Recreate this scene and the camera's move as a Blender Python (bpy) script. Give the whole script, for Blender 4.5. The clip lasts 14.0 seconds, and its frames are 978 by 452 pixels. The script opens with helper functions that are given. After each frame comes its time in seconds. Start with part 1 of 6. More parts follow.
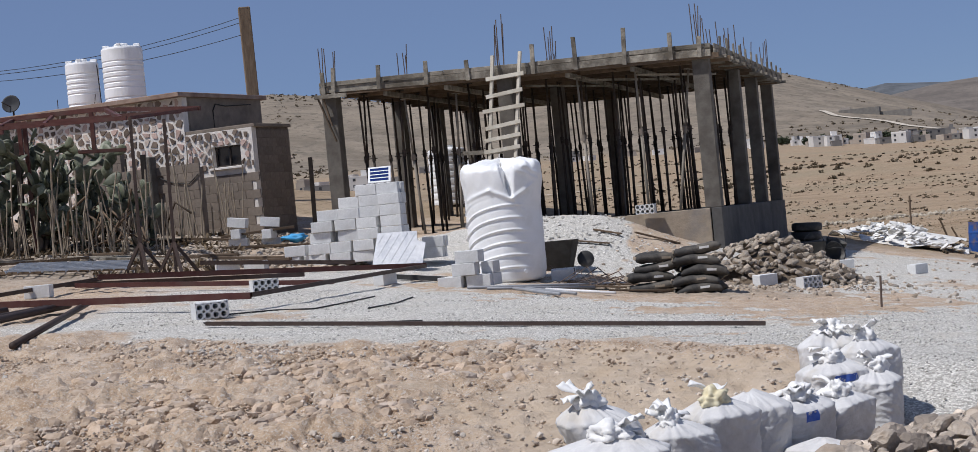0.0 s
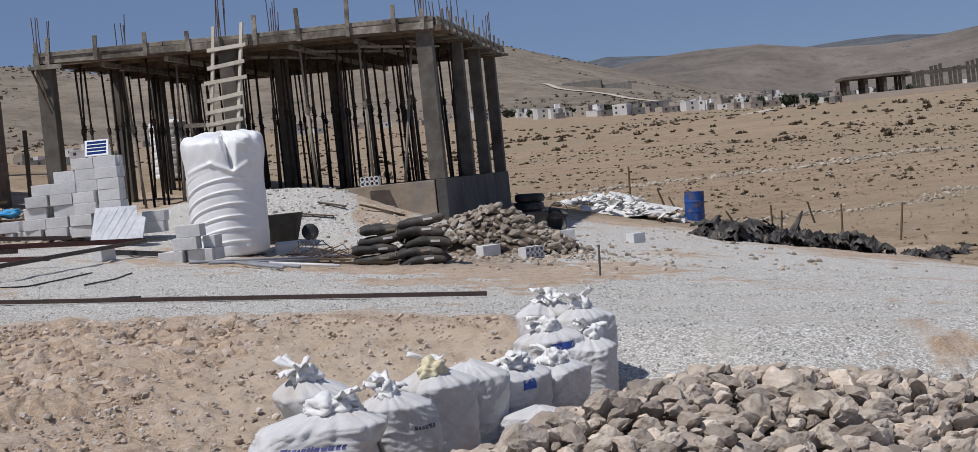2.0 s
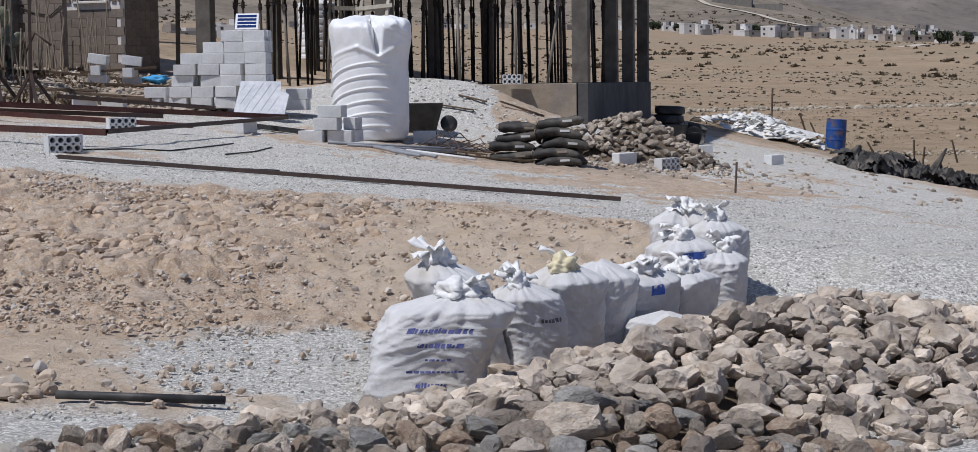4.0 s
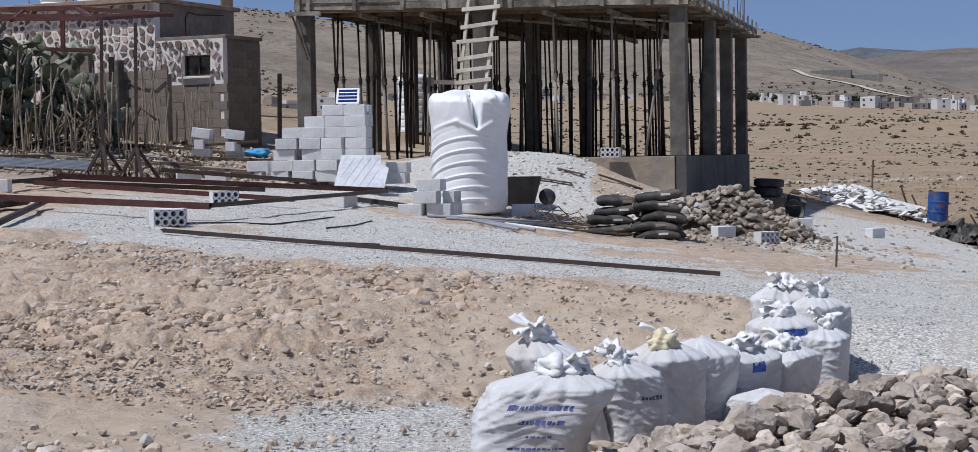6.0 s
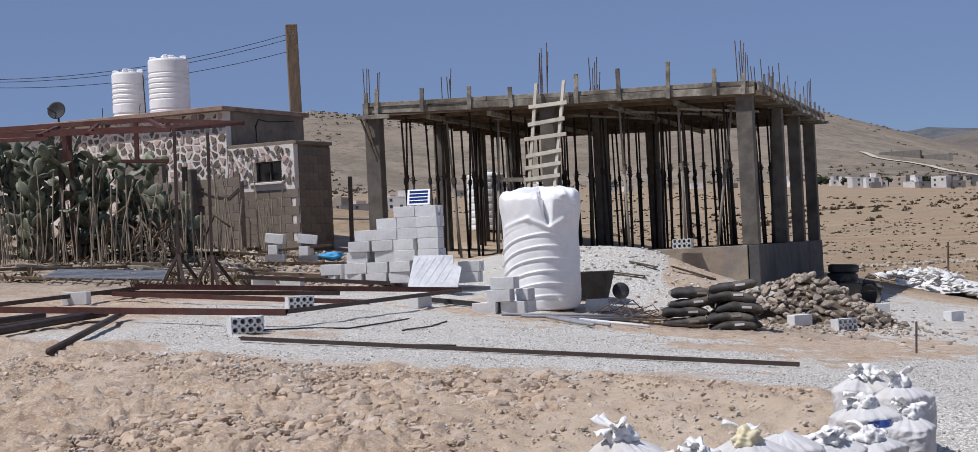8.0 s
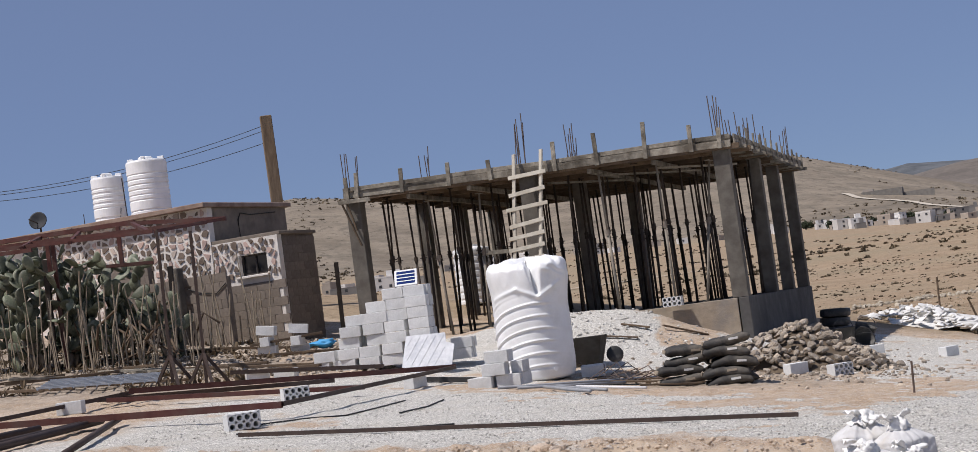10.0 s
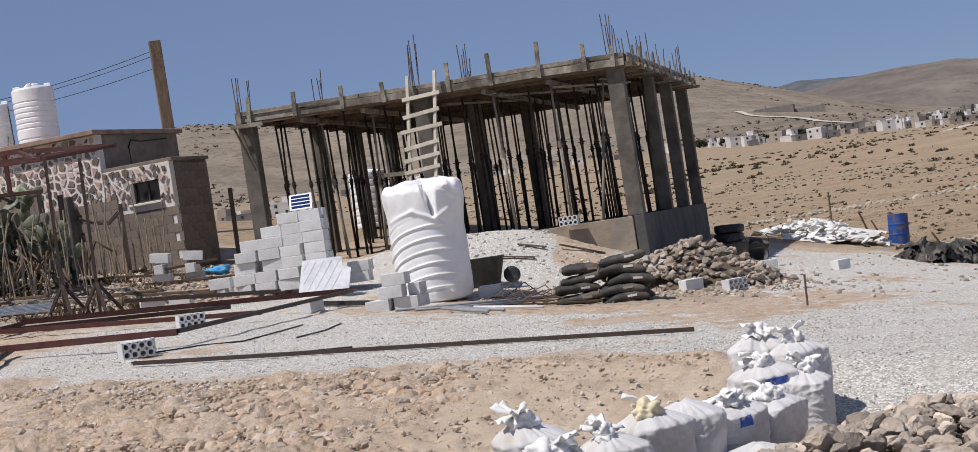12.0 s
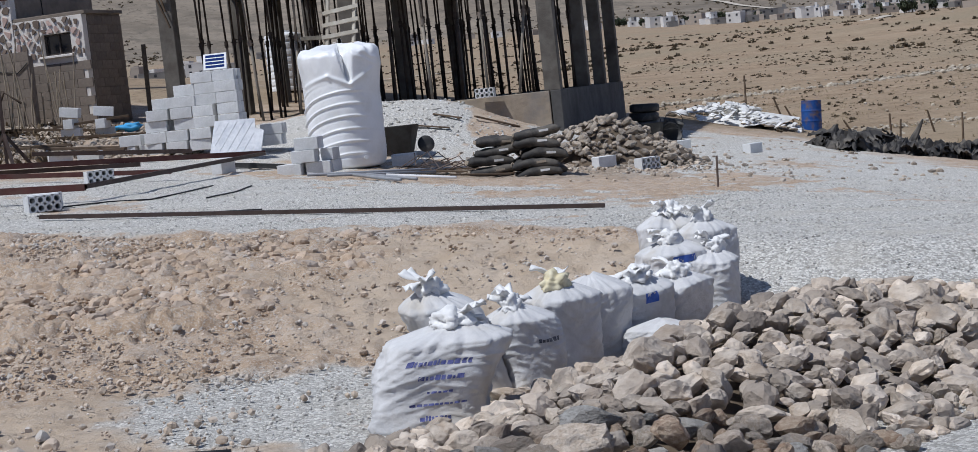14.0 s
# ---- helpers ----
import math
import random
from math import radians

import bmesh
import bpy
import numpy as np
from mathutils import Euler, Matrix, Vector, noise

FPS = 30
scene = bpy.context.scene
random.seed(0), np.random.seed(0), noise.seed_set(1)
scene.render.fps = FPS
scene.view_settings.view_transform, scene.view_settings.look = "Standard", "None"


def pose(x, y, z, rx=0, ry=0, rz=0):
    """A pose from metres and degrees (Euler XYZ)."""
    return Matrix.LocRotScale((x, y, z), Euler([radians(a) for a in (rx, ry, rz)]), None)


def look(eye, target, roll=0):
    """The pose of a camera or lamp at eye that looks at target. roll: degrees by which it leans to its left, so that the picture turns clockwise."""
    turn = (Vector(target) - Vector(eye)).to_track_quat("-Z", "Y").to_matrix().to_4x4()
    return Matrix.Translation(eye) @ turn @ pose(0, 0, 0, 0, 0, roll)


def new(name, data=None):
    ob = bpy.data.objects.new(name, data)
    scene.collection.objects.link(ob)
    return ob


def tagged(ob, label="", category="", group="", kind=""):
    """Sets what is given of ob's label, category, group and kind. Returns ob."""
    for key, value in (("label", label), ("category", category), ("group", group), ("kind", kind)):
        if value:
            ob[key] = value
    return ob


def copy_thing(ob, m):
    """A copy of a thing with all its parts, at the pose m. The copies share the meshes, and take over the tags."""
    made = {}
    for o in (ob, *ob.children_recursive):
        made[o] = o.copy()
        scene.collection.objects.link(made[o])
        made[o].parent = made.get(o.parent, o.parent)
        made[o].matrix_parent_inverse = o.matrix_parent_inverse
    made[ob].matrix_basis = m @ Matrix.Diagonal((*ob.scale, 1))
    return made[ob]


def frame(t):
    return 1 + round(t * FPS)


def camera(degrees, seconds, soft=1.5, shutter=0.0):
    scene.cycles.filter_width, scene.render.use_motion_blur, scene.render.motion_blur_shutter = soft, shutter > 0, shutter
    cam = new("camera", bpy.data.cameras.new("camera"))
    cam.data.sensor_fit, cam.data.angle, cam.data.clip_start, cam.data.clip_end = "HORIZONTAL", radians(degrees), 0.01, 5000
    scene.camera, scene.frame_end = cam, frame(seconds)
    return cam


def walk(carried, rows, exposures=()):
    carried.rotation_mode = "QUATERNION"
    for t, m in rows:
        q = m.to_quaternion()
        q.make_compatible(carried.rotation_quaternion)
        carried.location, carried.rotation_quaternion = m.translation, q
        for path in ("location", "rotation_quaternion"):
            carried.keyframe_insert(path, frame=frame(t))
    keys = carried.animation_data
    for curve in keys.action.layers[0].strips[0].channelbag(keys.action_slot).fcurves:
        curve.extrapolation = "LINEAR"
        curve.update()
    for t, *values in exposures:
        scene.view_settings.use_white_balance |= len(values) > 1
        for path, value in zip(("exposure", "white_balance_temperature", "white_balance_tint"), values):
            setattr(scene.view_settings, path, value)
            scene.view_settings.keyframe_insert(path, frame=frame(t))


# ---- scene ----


def aim(x, y, z, yaw, pitch, roll):
    """A camera pose from its place and its yaw (to the left), pitch (up) and roll."""
    a, b = radians(yaw), radians(pitch)
    way = Vector((-math.sin(a) * math.cos(b), math.cos(a) * math.cos(b), math.sin(b)))
    return look((x, y, z), Vector((x, y, z)) + way * 20, roll)


cam = camera(31.79, 14.0, soft=0.5)
walk(cam, [
    (0.0, aim(-0.012, -0.012, 1.594, 0.377, -0.102, -5.459)),
    (0.5, aim(0.027, 0.052, 1.587, -3.795, -0.548, -5.915)),
    (1.0, aim(0.060, 0.088, 1.576, -7.218, -1.140, -6.147)),
    (1.5, aim(0.075, 0.105, 1.577, -8.081, -1.590, -6.169)),
    (2.0, aim(0.064, 0.063, 1.579, -8.532, -1.898, -5.877)),
    (2.5, aim(0.060, 0.074, 1.572, -8.356, -2.256, -5.675)),
    (3.0, aim(0.028, 0.053, 1.556, -7.484, -2.983, -4.196)),
    (3.2, aim(0.021, 0.053, 1.536, -6.586, -3.896, -2.714)),
    (5.3, aim(-0.009, -0.039, 1.529, -1.873, -5.128, -1.113)),
    (5.5, aim(-0.005, -0.031, 1.536, -1.535, -4.833, -1.086)),
    (6.0, aim(-0.018, -0.029, 1.566, -0.784, -2.390, -0.872)),
    (6.5, aim(-0.034, -0.081, 1.602, 0.000, -0.190, -1.200)),
    (7.0, aim(-0.032, -0.060, 1.620, 0.400, 0.858, -2.023)),
    (7.5, aim(-0.045, -0.080, 1.625, 0.928, 1.003, -2.451)),
    (8.0, aim(-0.051, -0.069, 1.620, 1.477, 0.824, -2.834)),
    (8.5, aim(-0.044, -0.084, 1.647, 1.759, 1.125, -3.242)),
    (8.7, aim(-0.046, -0.094, 1.641, 1.861, 1.972, -3.876)),
    (10.8, aim(-0.002, -0.091, 1.678, 0.407, 3.217, -8.937)),
    (11.0, aim(-0.010, -0.109, 1.683, 0.412, 3.164, -9.128)),
    (11.5, aim(-0.016, -0.170, 1.672, -0.089, 2.699, -9.618)),
    (12.0, aim(-0.002, 0.010, 1.632, -2.197, 0.134, -8.793)),
    (12.5, aim(-0.005, 0.038, 1.621, -4.171, -2.304, -7.990)),
    (13.0, aim(-0.005, 0.080, 1.609, -5.147, -3.159, -7.276)),
    (13.5, aim(-0.007, 0.041, 1.611, -4.955, -3.887, -6.516)),
    (14.0, aim(-0.001, 0.056, 1.608, -4.501, -4.485, -6.297)),
], exposures=((0.0, -0.17, 6100, 12.5), (1.0, -0.27, 6150, 13), (3.0, -0.36, 6100, 12.5), (5.5, -0.25, 5780, 12.5), (7.0, -0.14, 6000, 13), (8.5, -0.12, 6150, 14.5), (11.5, -0.02, 6550, 14.5), (12.5, -0.18, 6150, 13), (14.0, -0.33, 5800, 10.5)))

# ---- sky, sun, exposure ----
SUN_TO = Vector((-0.44, -0.23, 0.87)).normalized()
world = bpy.data.worlds.new("sky")
scene.world = world
world.use_nodes = True
wn = world.node_tree.nodes
sky = wn.new("ShaderNodeTexSky")
sky.sky_type, sky.sun_disc = "NISHITA", False
sky.sun_elevation = math.asin(SUN_TO.z)
sky.sun_rotation = math.atan2(SUN_TO.x, SUN_TO.y)
sky.altitude, sky.air_density, sky.dust_density, sky.ozone_density = 2500, 0.95, 0.02, 8.0
wn["Background"].inputs["Strength"].default_value = 0.072
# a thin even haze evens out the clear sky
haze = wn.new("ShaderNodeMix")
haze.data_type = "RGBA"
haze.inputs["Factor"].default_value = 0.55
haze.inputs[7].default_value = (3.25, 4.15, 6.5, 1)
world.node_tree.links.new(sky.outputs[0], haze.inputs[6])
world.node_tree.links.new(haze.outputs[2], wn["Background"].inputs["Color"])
sun = new("sun", bpy.data.lights.new("sun", "SUN"))
sun.data.energy, sun.data.angle, sun.data.color = 4.4, radians(0.55), (1.0, 0.96, 0.89)
sun.matrix_world = look(SUN_TO * 60, (0, 0, 0))

# ---- materials ----
def mk(name, c1, c2, scale=4.0, rough=0.85, bump=0.0, bscale=30.0, metal=0.0, c3=None, s3=0.6, vary=0.0, spec=0.3, stretch=None, c4=None):
    """A procedural surface: two colours mixed by fine noise, a third by broad stains, relief, and a shift of value from piece to piece."""
    m = bpy.data.materials.new(name)
    m.use_nodes = True
    nt = m.node_tree
    bs = nt.nodes["Principled BSDF"]
    tc = nt.nodes.new("ShaderNodeTexCoord")
    co = tc.outputs["Object"]
    if stretch:
        mp = nt.nodes.new("ShaderNodeMapping")
        mp.inputs["Scale"].default_value = stretch
        nt.links.new(co, mp.inputs["Vector"])
        co = mp.outputs[0]

    def tex(s, detail=6.0, r=0.62):
        n = nt.nodes.new("ShaderNodeTexNoise")
        n.inputs["Scale"].default_value, n.inputs["Detail"].default_value, n.inputs["Roughness"].default_value = s, detail, r
        nt.links.new(co, n.inputs["Vector"])
        return n.outputs["Fac"]

    def mix(fac, a, b):
        x = nt.nodes.new("ShaderNodeMix")
        x.data_type = "RGBA"
        if isinstance(fac, float):
            x.inputs["Factor"].default_value = fac
        else:
            nt.links.new(fac, x.inputs["Factor"])
        for v, k in ((a, 6), (b, 7)):
            if isinstance(v, tuple):
                x.inputs[k].default_value = (*v, 1)
            else:
                nt.links.new(v, x.inputs[k])
        return x.outputs[2]

    def ramp(fac, lo, hi):
        r = nt.nodes.new("ShaderNodeMapRange")
        r.inputs["From Min"].default_value, r.inputs["From Max"].default_value = lo, hi
        nt.links.new(fac, r.inputs["Value"])
        return r.outputs[0]

    col = mix(ramp(tex(scale), 0.35, 0.65), c1, c2)
    if c3:
        col = mix(ramp(tex(s3, 4.0), 0.48, 0.68), col, c3)
    if vary:
        oi = nt.nodes.new("ShaderNodeObjectInfo")
        ge = nt.nodes.new("ShaderNodeNewGeometry")
        ad = nt.nodes.new("ShaderNodeMath")
        ad.operation = "ADD"
        nt.links.new(oi.outputs["Random"], ad.inputs[0])
        nt.links.new(ge.outputs["Random Per Island"], ad.inputs[1])
        fr = nt.nodes.new("ShaderNodeMath")
        fr.operation = "FRACT"
        nt.links.new(ad.outputs[0], fr.inputs[0])
        if c4:
            ml = nt.nodes.new("ShaderNodeMath")
            ml.operation = "MULTIPLY"
            ml.inputs[1].default_value = 7.31
            nt.links.new(fr.outputs[0], ml.inputs[0])
            f2 = nt.nodes.new("ShaderNodeMath")
            f2.operation = "FRACT"
            nt.links.new(ml.outputs[0], f2.inputs[0])
            col = mix(ramp(f2.outputs[0], 0.45, 1.1), col, c4)
        hs = nt.nodes.new("ShaderNodeHueSaturation")
        mr = nt.nodes.new("ShaderNodeMapRange")
        mr.inputs["To Min"].default_value, mr.inputs["To Max"].default_value = 1 - vary, 1 + vary
        nt.links.new(fr.outputs[0], mr.inputs["Value"])
        nt.links.new(mr.outputs[0], hs.inputs["Value"])
        nt.links.new(col, hs.inputs["Color"])
        col = hs.outputs[0]
    nt.links.new(col, bs.inputs["Base Color"])
    bs.inputs["Roughness"].default_value, bs.inputs["Metallic"].default_value = rough, metal
    bs.inputs["Specular IOR Level"].default_value = spec
    if bump:
        bp = nt.nodes.new("ShaderNodeBump")
        bp.inputs["Strength"].default_value, bp.inputs["Distance"].default_value = min(1.0, bump), 0.02
        nt.links.new(tex(bscale, 5.0), bp.inputs["Height"])
        nt.links.new(bp.outputs[0], bs.inputs["Normal"])
    m["links"] = 0
    return m


CONCRETE = mk("raw_concrete", (0.108, 0.095, 0.080), (0.165, 0.150, 0.128), 3.0, 0.9, 0.5, 25, c3=(0.078, 0.068, 0.058), s3=1.3, vary=0.06)
PLANK = mk("weathered_formwork_timber", (0.17, 0.15, 0.12), (0.33, 0.30, 0.245), 7.0, 0.85, 0.6, 20, c3=(0.10, 0.085, 0.065), s3=1.6, vary=0.35)
PLANK_BROWN = mk("brown_formwork_timber", (0.10, 0.070, 0.045), (0.17, 0.12, 0.08), 5.0, 0.85, 0.4, 20, c3=(0.085, 0.06, 0.042), vary=0.3)
PROP = mk("rusty_prop_steel", (0.030, 0.024, 0.020), (0.060, 0.044, 0.035), 9.0, 0.75, 0.2, 40, c3=(0.035, 0.03, 0.028), vary=0.3)
PROP_PALE = mk("mortar_spattered_prop", (0.24, 0.21, 0.17), (0.33, 0.3, 0.25), 8.0, 0.85, 0.2, 40, c3=(0.14, 0.1, 0.08), s3=2.0, vary=0.15)
REBAR = mk("rebar_steel", (0.10, 0.075, 0.06), (0.15, 0.11, 0.09), 12.0, 0.7, 0.0)
RED_STEEL = mk("red_oxide_primed_steel", (0.075, 0.026, 0.021), (0.12, 0.046, 0.037), 4.0, 0.6, 0.15, 60, c3=(0.09, 0.055, 0.045), s3=2.0)
RUST_TUBE = mk("brown_rusted_steel_tube", (0.045, 0.031, 0.026), (0.085, 0.057, 0.045), 5.0, 0.65, 0.15, 60, c3=(0.06, 0.045, 0.04), s3=2.5)
BLOCK = mk("grey_concrete_block", (0.63, 0.63, 0.62), (0.72, 0.72, 0.71), 30.0, 0.95, 0.5, 90, c3=(0.56, 0.56, 0.55), s3=3.0, vary=0.08)
TANK = mk("white_polyethylene", (0.83, 0.83, 0.82), (0.88, 0.88, 0.88), 3.0, 0.42, 0.0, c3=(0.76, 0.76, 0.74), s3=2.2, spec=0.45)
# cement darkened below its own tone: the side wall's shade put into colour
CEMENT = mk("shade_darkened_cement", (0.075, 0.071, 0.067), (0.11, 0.105, 0.10), 3.0, 0.9, 0.3, 40, c3=(0.058, 0.055, 0.052), s3=0.8)
SOILED = mk("soil_splashed_concrete", (0.27, 0.22, 0.165), (0.36, 0.30, 0.23), 4.0, 0.95, 0.6, 18, c3=(0.22, 0.20, 0.18), s3=1.5)
LADDER = mk("bleached_ladder_timber", (0.46, 0.42, 0.34), (0.56, 0.52, 0.44), 6.0, 0.85, 0.4, 25, c3=(0.36, 0.31, 0.24), vary=0.12)
SACK = mk("white_woven_sack", (0.54, 0.53, 0.52), (0.64, 0.63, 0.62), 9.0, 0.75, 0.3, 45, c3=(0.50, 0.46, 0.40), s3=2.6)
STONE = mk("limestone_rubble", (0.44, 0.35, 0.262), (0.68, 0.59, 0.49), 8.0, 0.9, 1.0, 22, c3=(0.33, 0.285, 0.24), s3=4.5, vary=0.36, c4=(0.30, 0.25, 0.205))
# dark brown for the heap cores, the shade of deep gaps as a colour
GAP_SHADE = mk("dark_gap_shade", (0.10, 0.075, 0.052), (0.15, 0.115, 0.082), 8.0, 0.95, 0.6, 30)
BLUE = mk("blue_barrel_paint", (0.012, 0.06, 0.25), (0.03, 0.1, 0.33), 3.0, 0.55, 0.2, 25, c3=(0.16, 0.11, 0.09), s3=4.0)
BLACK = mk("black_plastic", (0.03, 0.03, 0.03), (0.05, 0.048, 0.045), 4.0, 0.55, 0.2, 20, c3=(0.12, 0.11, 0.10), s3=2.0)

# ---- helpers for meshes ----
def thing(name, m, label, category, group="", kind=""):
    e = new(name)
    e.empty_display_size = 0.2
    e.matrix_world = m
    return tagged(e, label, category, group, kind)


def finish(bm, name, material, smooth=False):
    me = bpy.data.meshes.new(name)
    bm.normal_update()
    bm.to_mesh(me)
    bm.free()
    for mm in (material if isinstance(material, (list, tuple)) else [material]):
        me.materials.append(mm)
    if smooth:
        for p in me.polygons:
            p.use_smooth = True
    return me


def part(name, bm, material, parent=None, label="", smooth=False, m=None):
    """Links a bmesh as one mesh object under a thing or a part."""
    ob = new(name, finish(bm, name, material, smooth))
    if parent is not None:
        ob.parent = parent
    if m is not None:
        ob.matrix_local = m
    return tagged(ob, label)


def share(name, me, parent, m, label=""):
    ob = new(name, me)
    ob.parent = parent
    ob.matrix_local = m
    return tagged(ob, label)


def box(bm, sx, sy, sz, m=None, bevel=0.0):
    """A box that stands on its base's centre."""
    r = bmesh.ops.create_cube(bm, size=1, matrix=(m or Matrix()) @ Matrix.Translation((0, 0, sz / 2)) @ Matrix.Diagonal((sx, sy, sz, 1)))
    if bevel:
        es = list({e for v in r["verts"] for e in v.link_edges})
        bmesh.ops.bevel(bm, geom=es, offset=bevel, segments=1, affect="EDGES")
    return bm


def boxed(sx, sy, sz, m=None, bevel=0.0):
    return box(bmesh.new(), sx, sy, sz, m, bevel)


def along(p0, p1):
    """A pose at p0 whose z axis runs to p1, and the length."""
    p0, p1 = Vector(p0), Vector(p1)
    d = p1 - p0
    return Matrix.Translation(p0) @ d.to_track_quat("Z", "Y").to_matrix().to_4x4(), d.length


def tube(bm, p0, p1, r0, r1=None, seg=7):
    m, n = along(p0, p1)
    bmesh.ops.create_cone(bm, cap_ends=True, segments=seg, radius1=r0, radius2=r0 if r1 is None else r1, depth=n, matrix=m @ Matrix.Translation((0, 0, n / 2)))
    return bm


def bar(bm, p0, p1, w, h, turn=0.0):
    """A straight bar of rectangular section from p0 to p1."""
    m, n = along(p0, p1)
    return box(bm, w, h, n, m @ pose(0, 0, 0, 0, 0, turn))


def wire(name, pts, r, material, parent=None, label=""):
    """A thin bent rod or cable along points."""
    bm = bmesh.new()
    rings = []
    n = len(pts)
    for i, p in enumerate(pts):
        a, b = Vector(pts[max(0, i - 1)]), Vector(pts[min(n - 1, i + 1)])
        q = (b - a).to_track_quat("Z", "Y")
        rings.append([bm.verts.new(Vector(p) + q @ Vector((r * math.cos(k * 1.2566), r * math.sin(k * 1.2566), 0))) for k in range(5)])
    for u, v in zip(rings, rings[1:]):
        for k in range(5):
            bm.faces.new((u[k], u[(k + 1) % 5], v[(k + 1) % 5], v[k]))
    return part(name, bm, material, parent, label, True)


def lathe(bm, profile, seg=40, wobble=None):
    """A surface of revolution from (radius, height) pairs, closed at both ends; wobble(angle, r, z) moves a vertex."""
    rings = []
    for r, z in profile:
        ring = []
        for k in range(seg):
            a = 2 * math.pi * k / seg
            p = Vector((r * math.cos(a), r * math.sin(a), z))
            ring.append(bm.verts.new(wobble(a, r, z, p) if wobble else p))
        rings.append(ring)
    for u, v in zip(rings, rings[1:]):
        for k in range(seg):
            bm.faces.new((u[k], u[(k + 1) % seg], v[(k + 1) % seg], v[k]))
    bm.faces.new(rings[0][::-1])
    bm.faces.new(rings[-1])
    return bm


# ---- the lie of the land ----
def step(a, b, v):
    t = np.clip((v - a) / (b - a), 0, 1)
    return t * t * (3 - 2 * t)


def bump(x, y, cx, cy, sx, sy):
    return np.exp(-0.5 * (((x - cx) / sx) ** 2 + ((y - cy) / sy) ** 2))


def lattice(ix, iy, seed):
    h = (ix * 374761393 + iy * 668265263 + seed * 974711) & 0x7FFFFFFF
    h = ((h ^ (h >> 13)) * 1274126177) & 0x7FFFFFFF
    return ((h ^ (h >> 16)) & 0xFFFF) / 65535.0 - 0.5


def grain(x, y, size, octaves=4, seed=1, gain=0.5):
    """Smooth value noise, about -0.5 to 0.5, with features of that size in metres."""
    out, amp = 0.0, 1.0
    for o in range(octaves):
        u, v = x / size * 2 ** o + 17.3 * o, y / size * 2 ** o + 5.7 * o
        iu, iv = np.floor(u).astype(np.int64), np.floor(v).astype(np.int64)
        fu, fv = u - iu, v - iv
        fu, fv = fu * fu * (3 - 2 * fu), fv * fv * (3 - 2 * fv)
        a, b = lattice(iu, iv, seed + o), lattice(iu + 1, iv, seed + o)
        c, d = lattice(iu, iv + 1, seed + o), lattice(iu + 1, iv + 1, seed + o)
        out = out + amp * ((a * (1 - fu) + b * fu) * (1 - fv) + (c * (1 - fu) + d * fu) * fv)
        amp *= gain
    return out


def bank_edge(x):
    """Where the gravelled yard breaks off into the dug hollow."""
    return 15.6 - 0.55 * np.clip(x, -6, 6) + 0.5 * np.sin(x * 1.1 + 0.6)


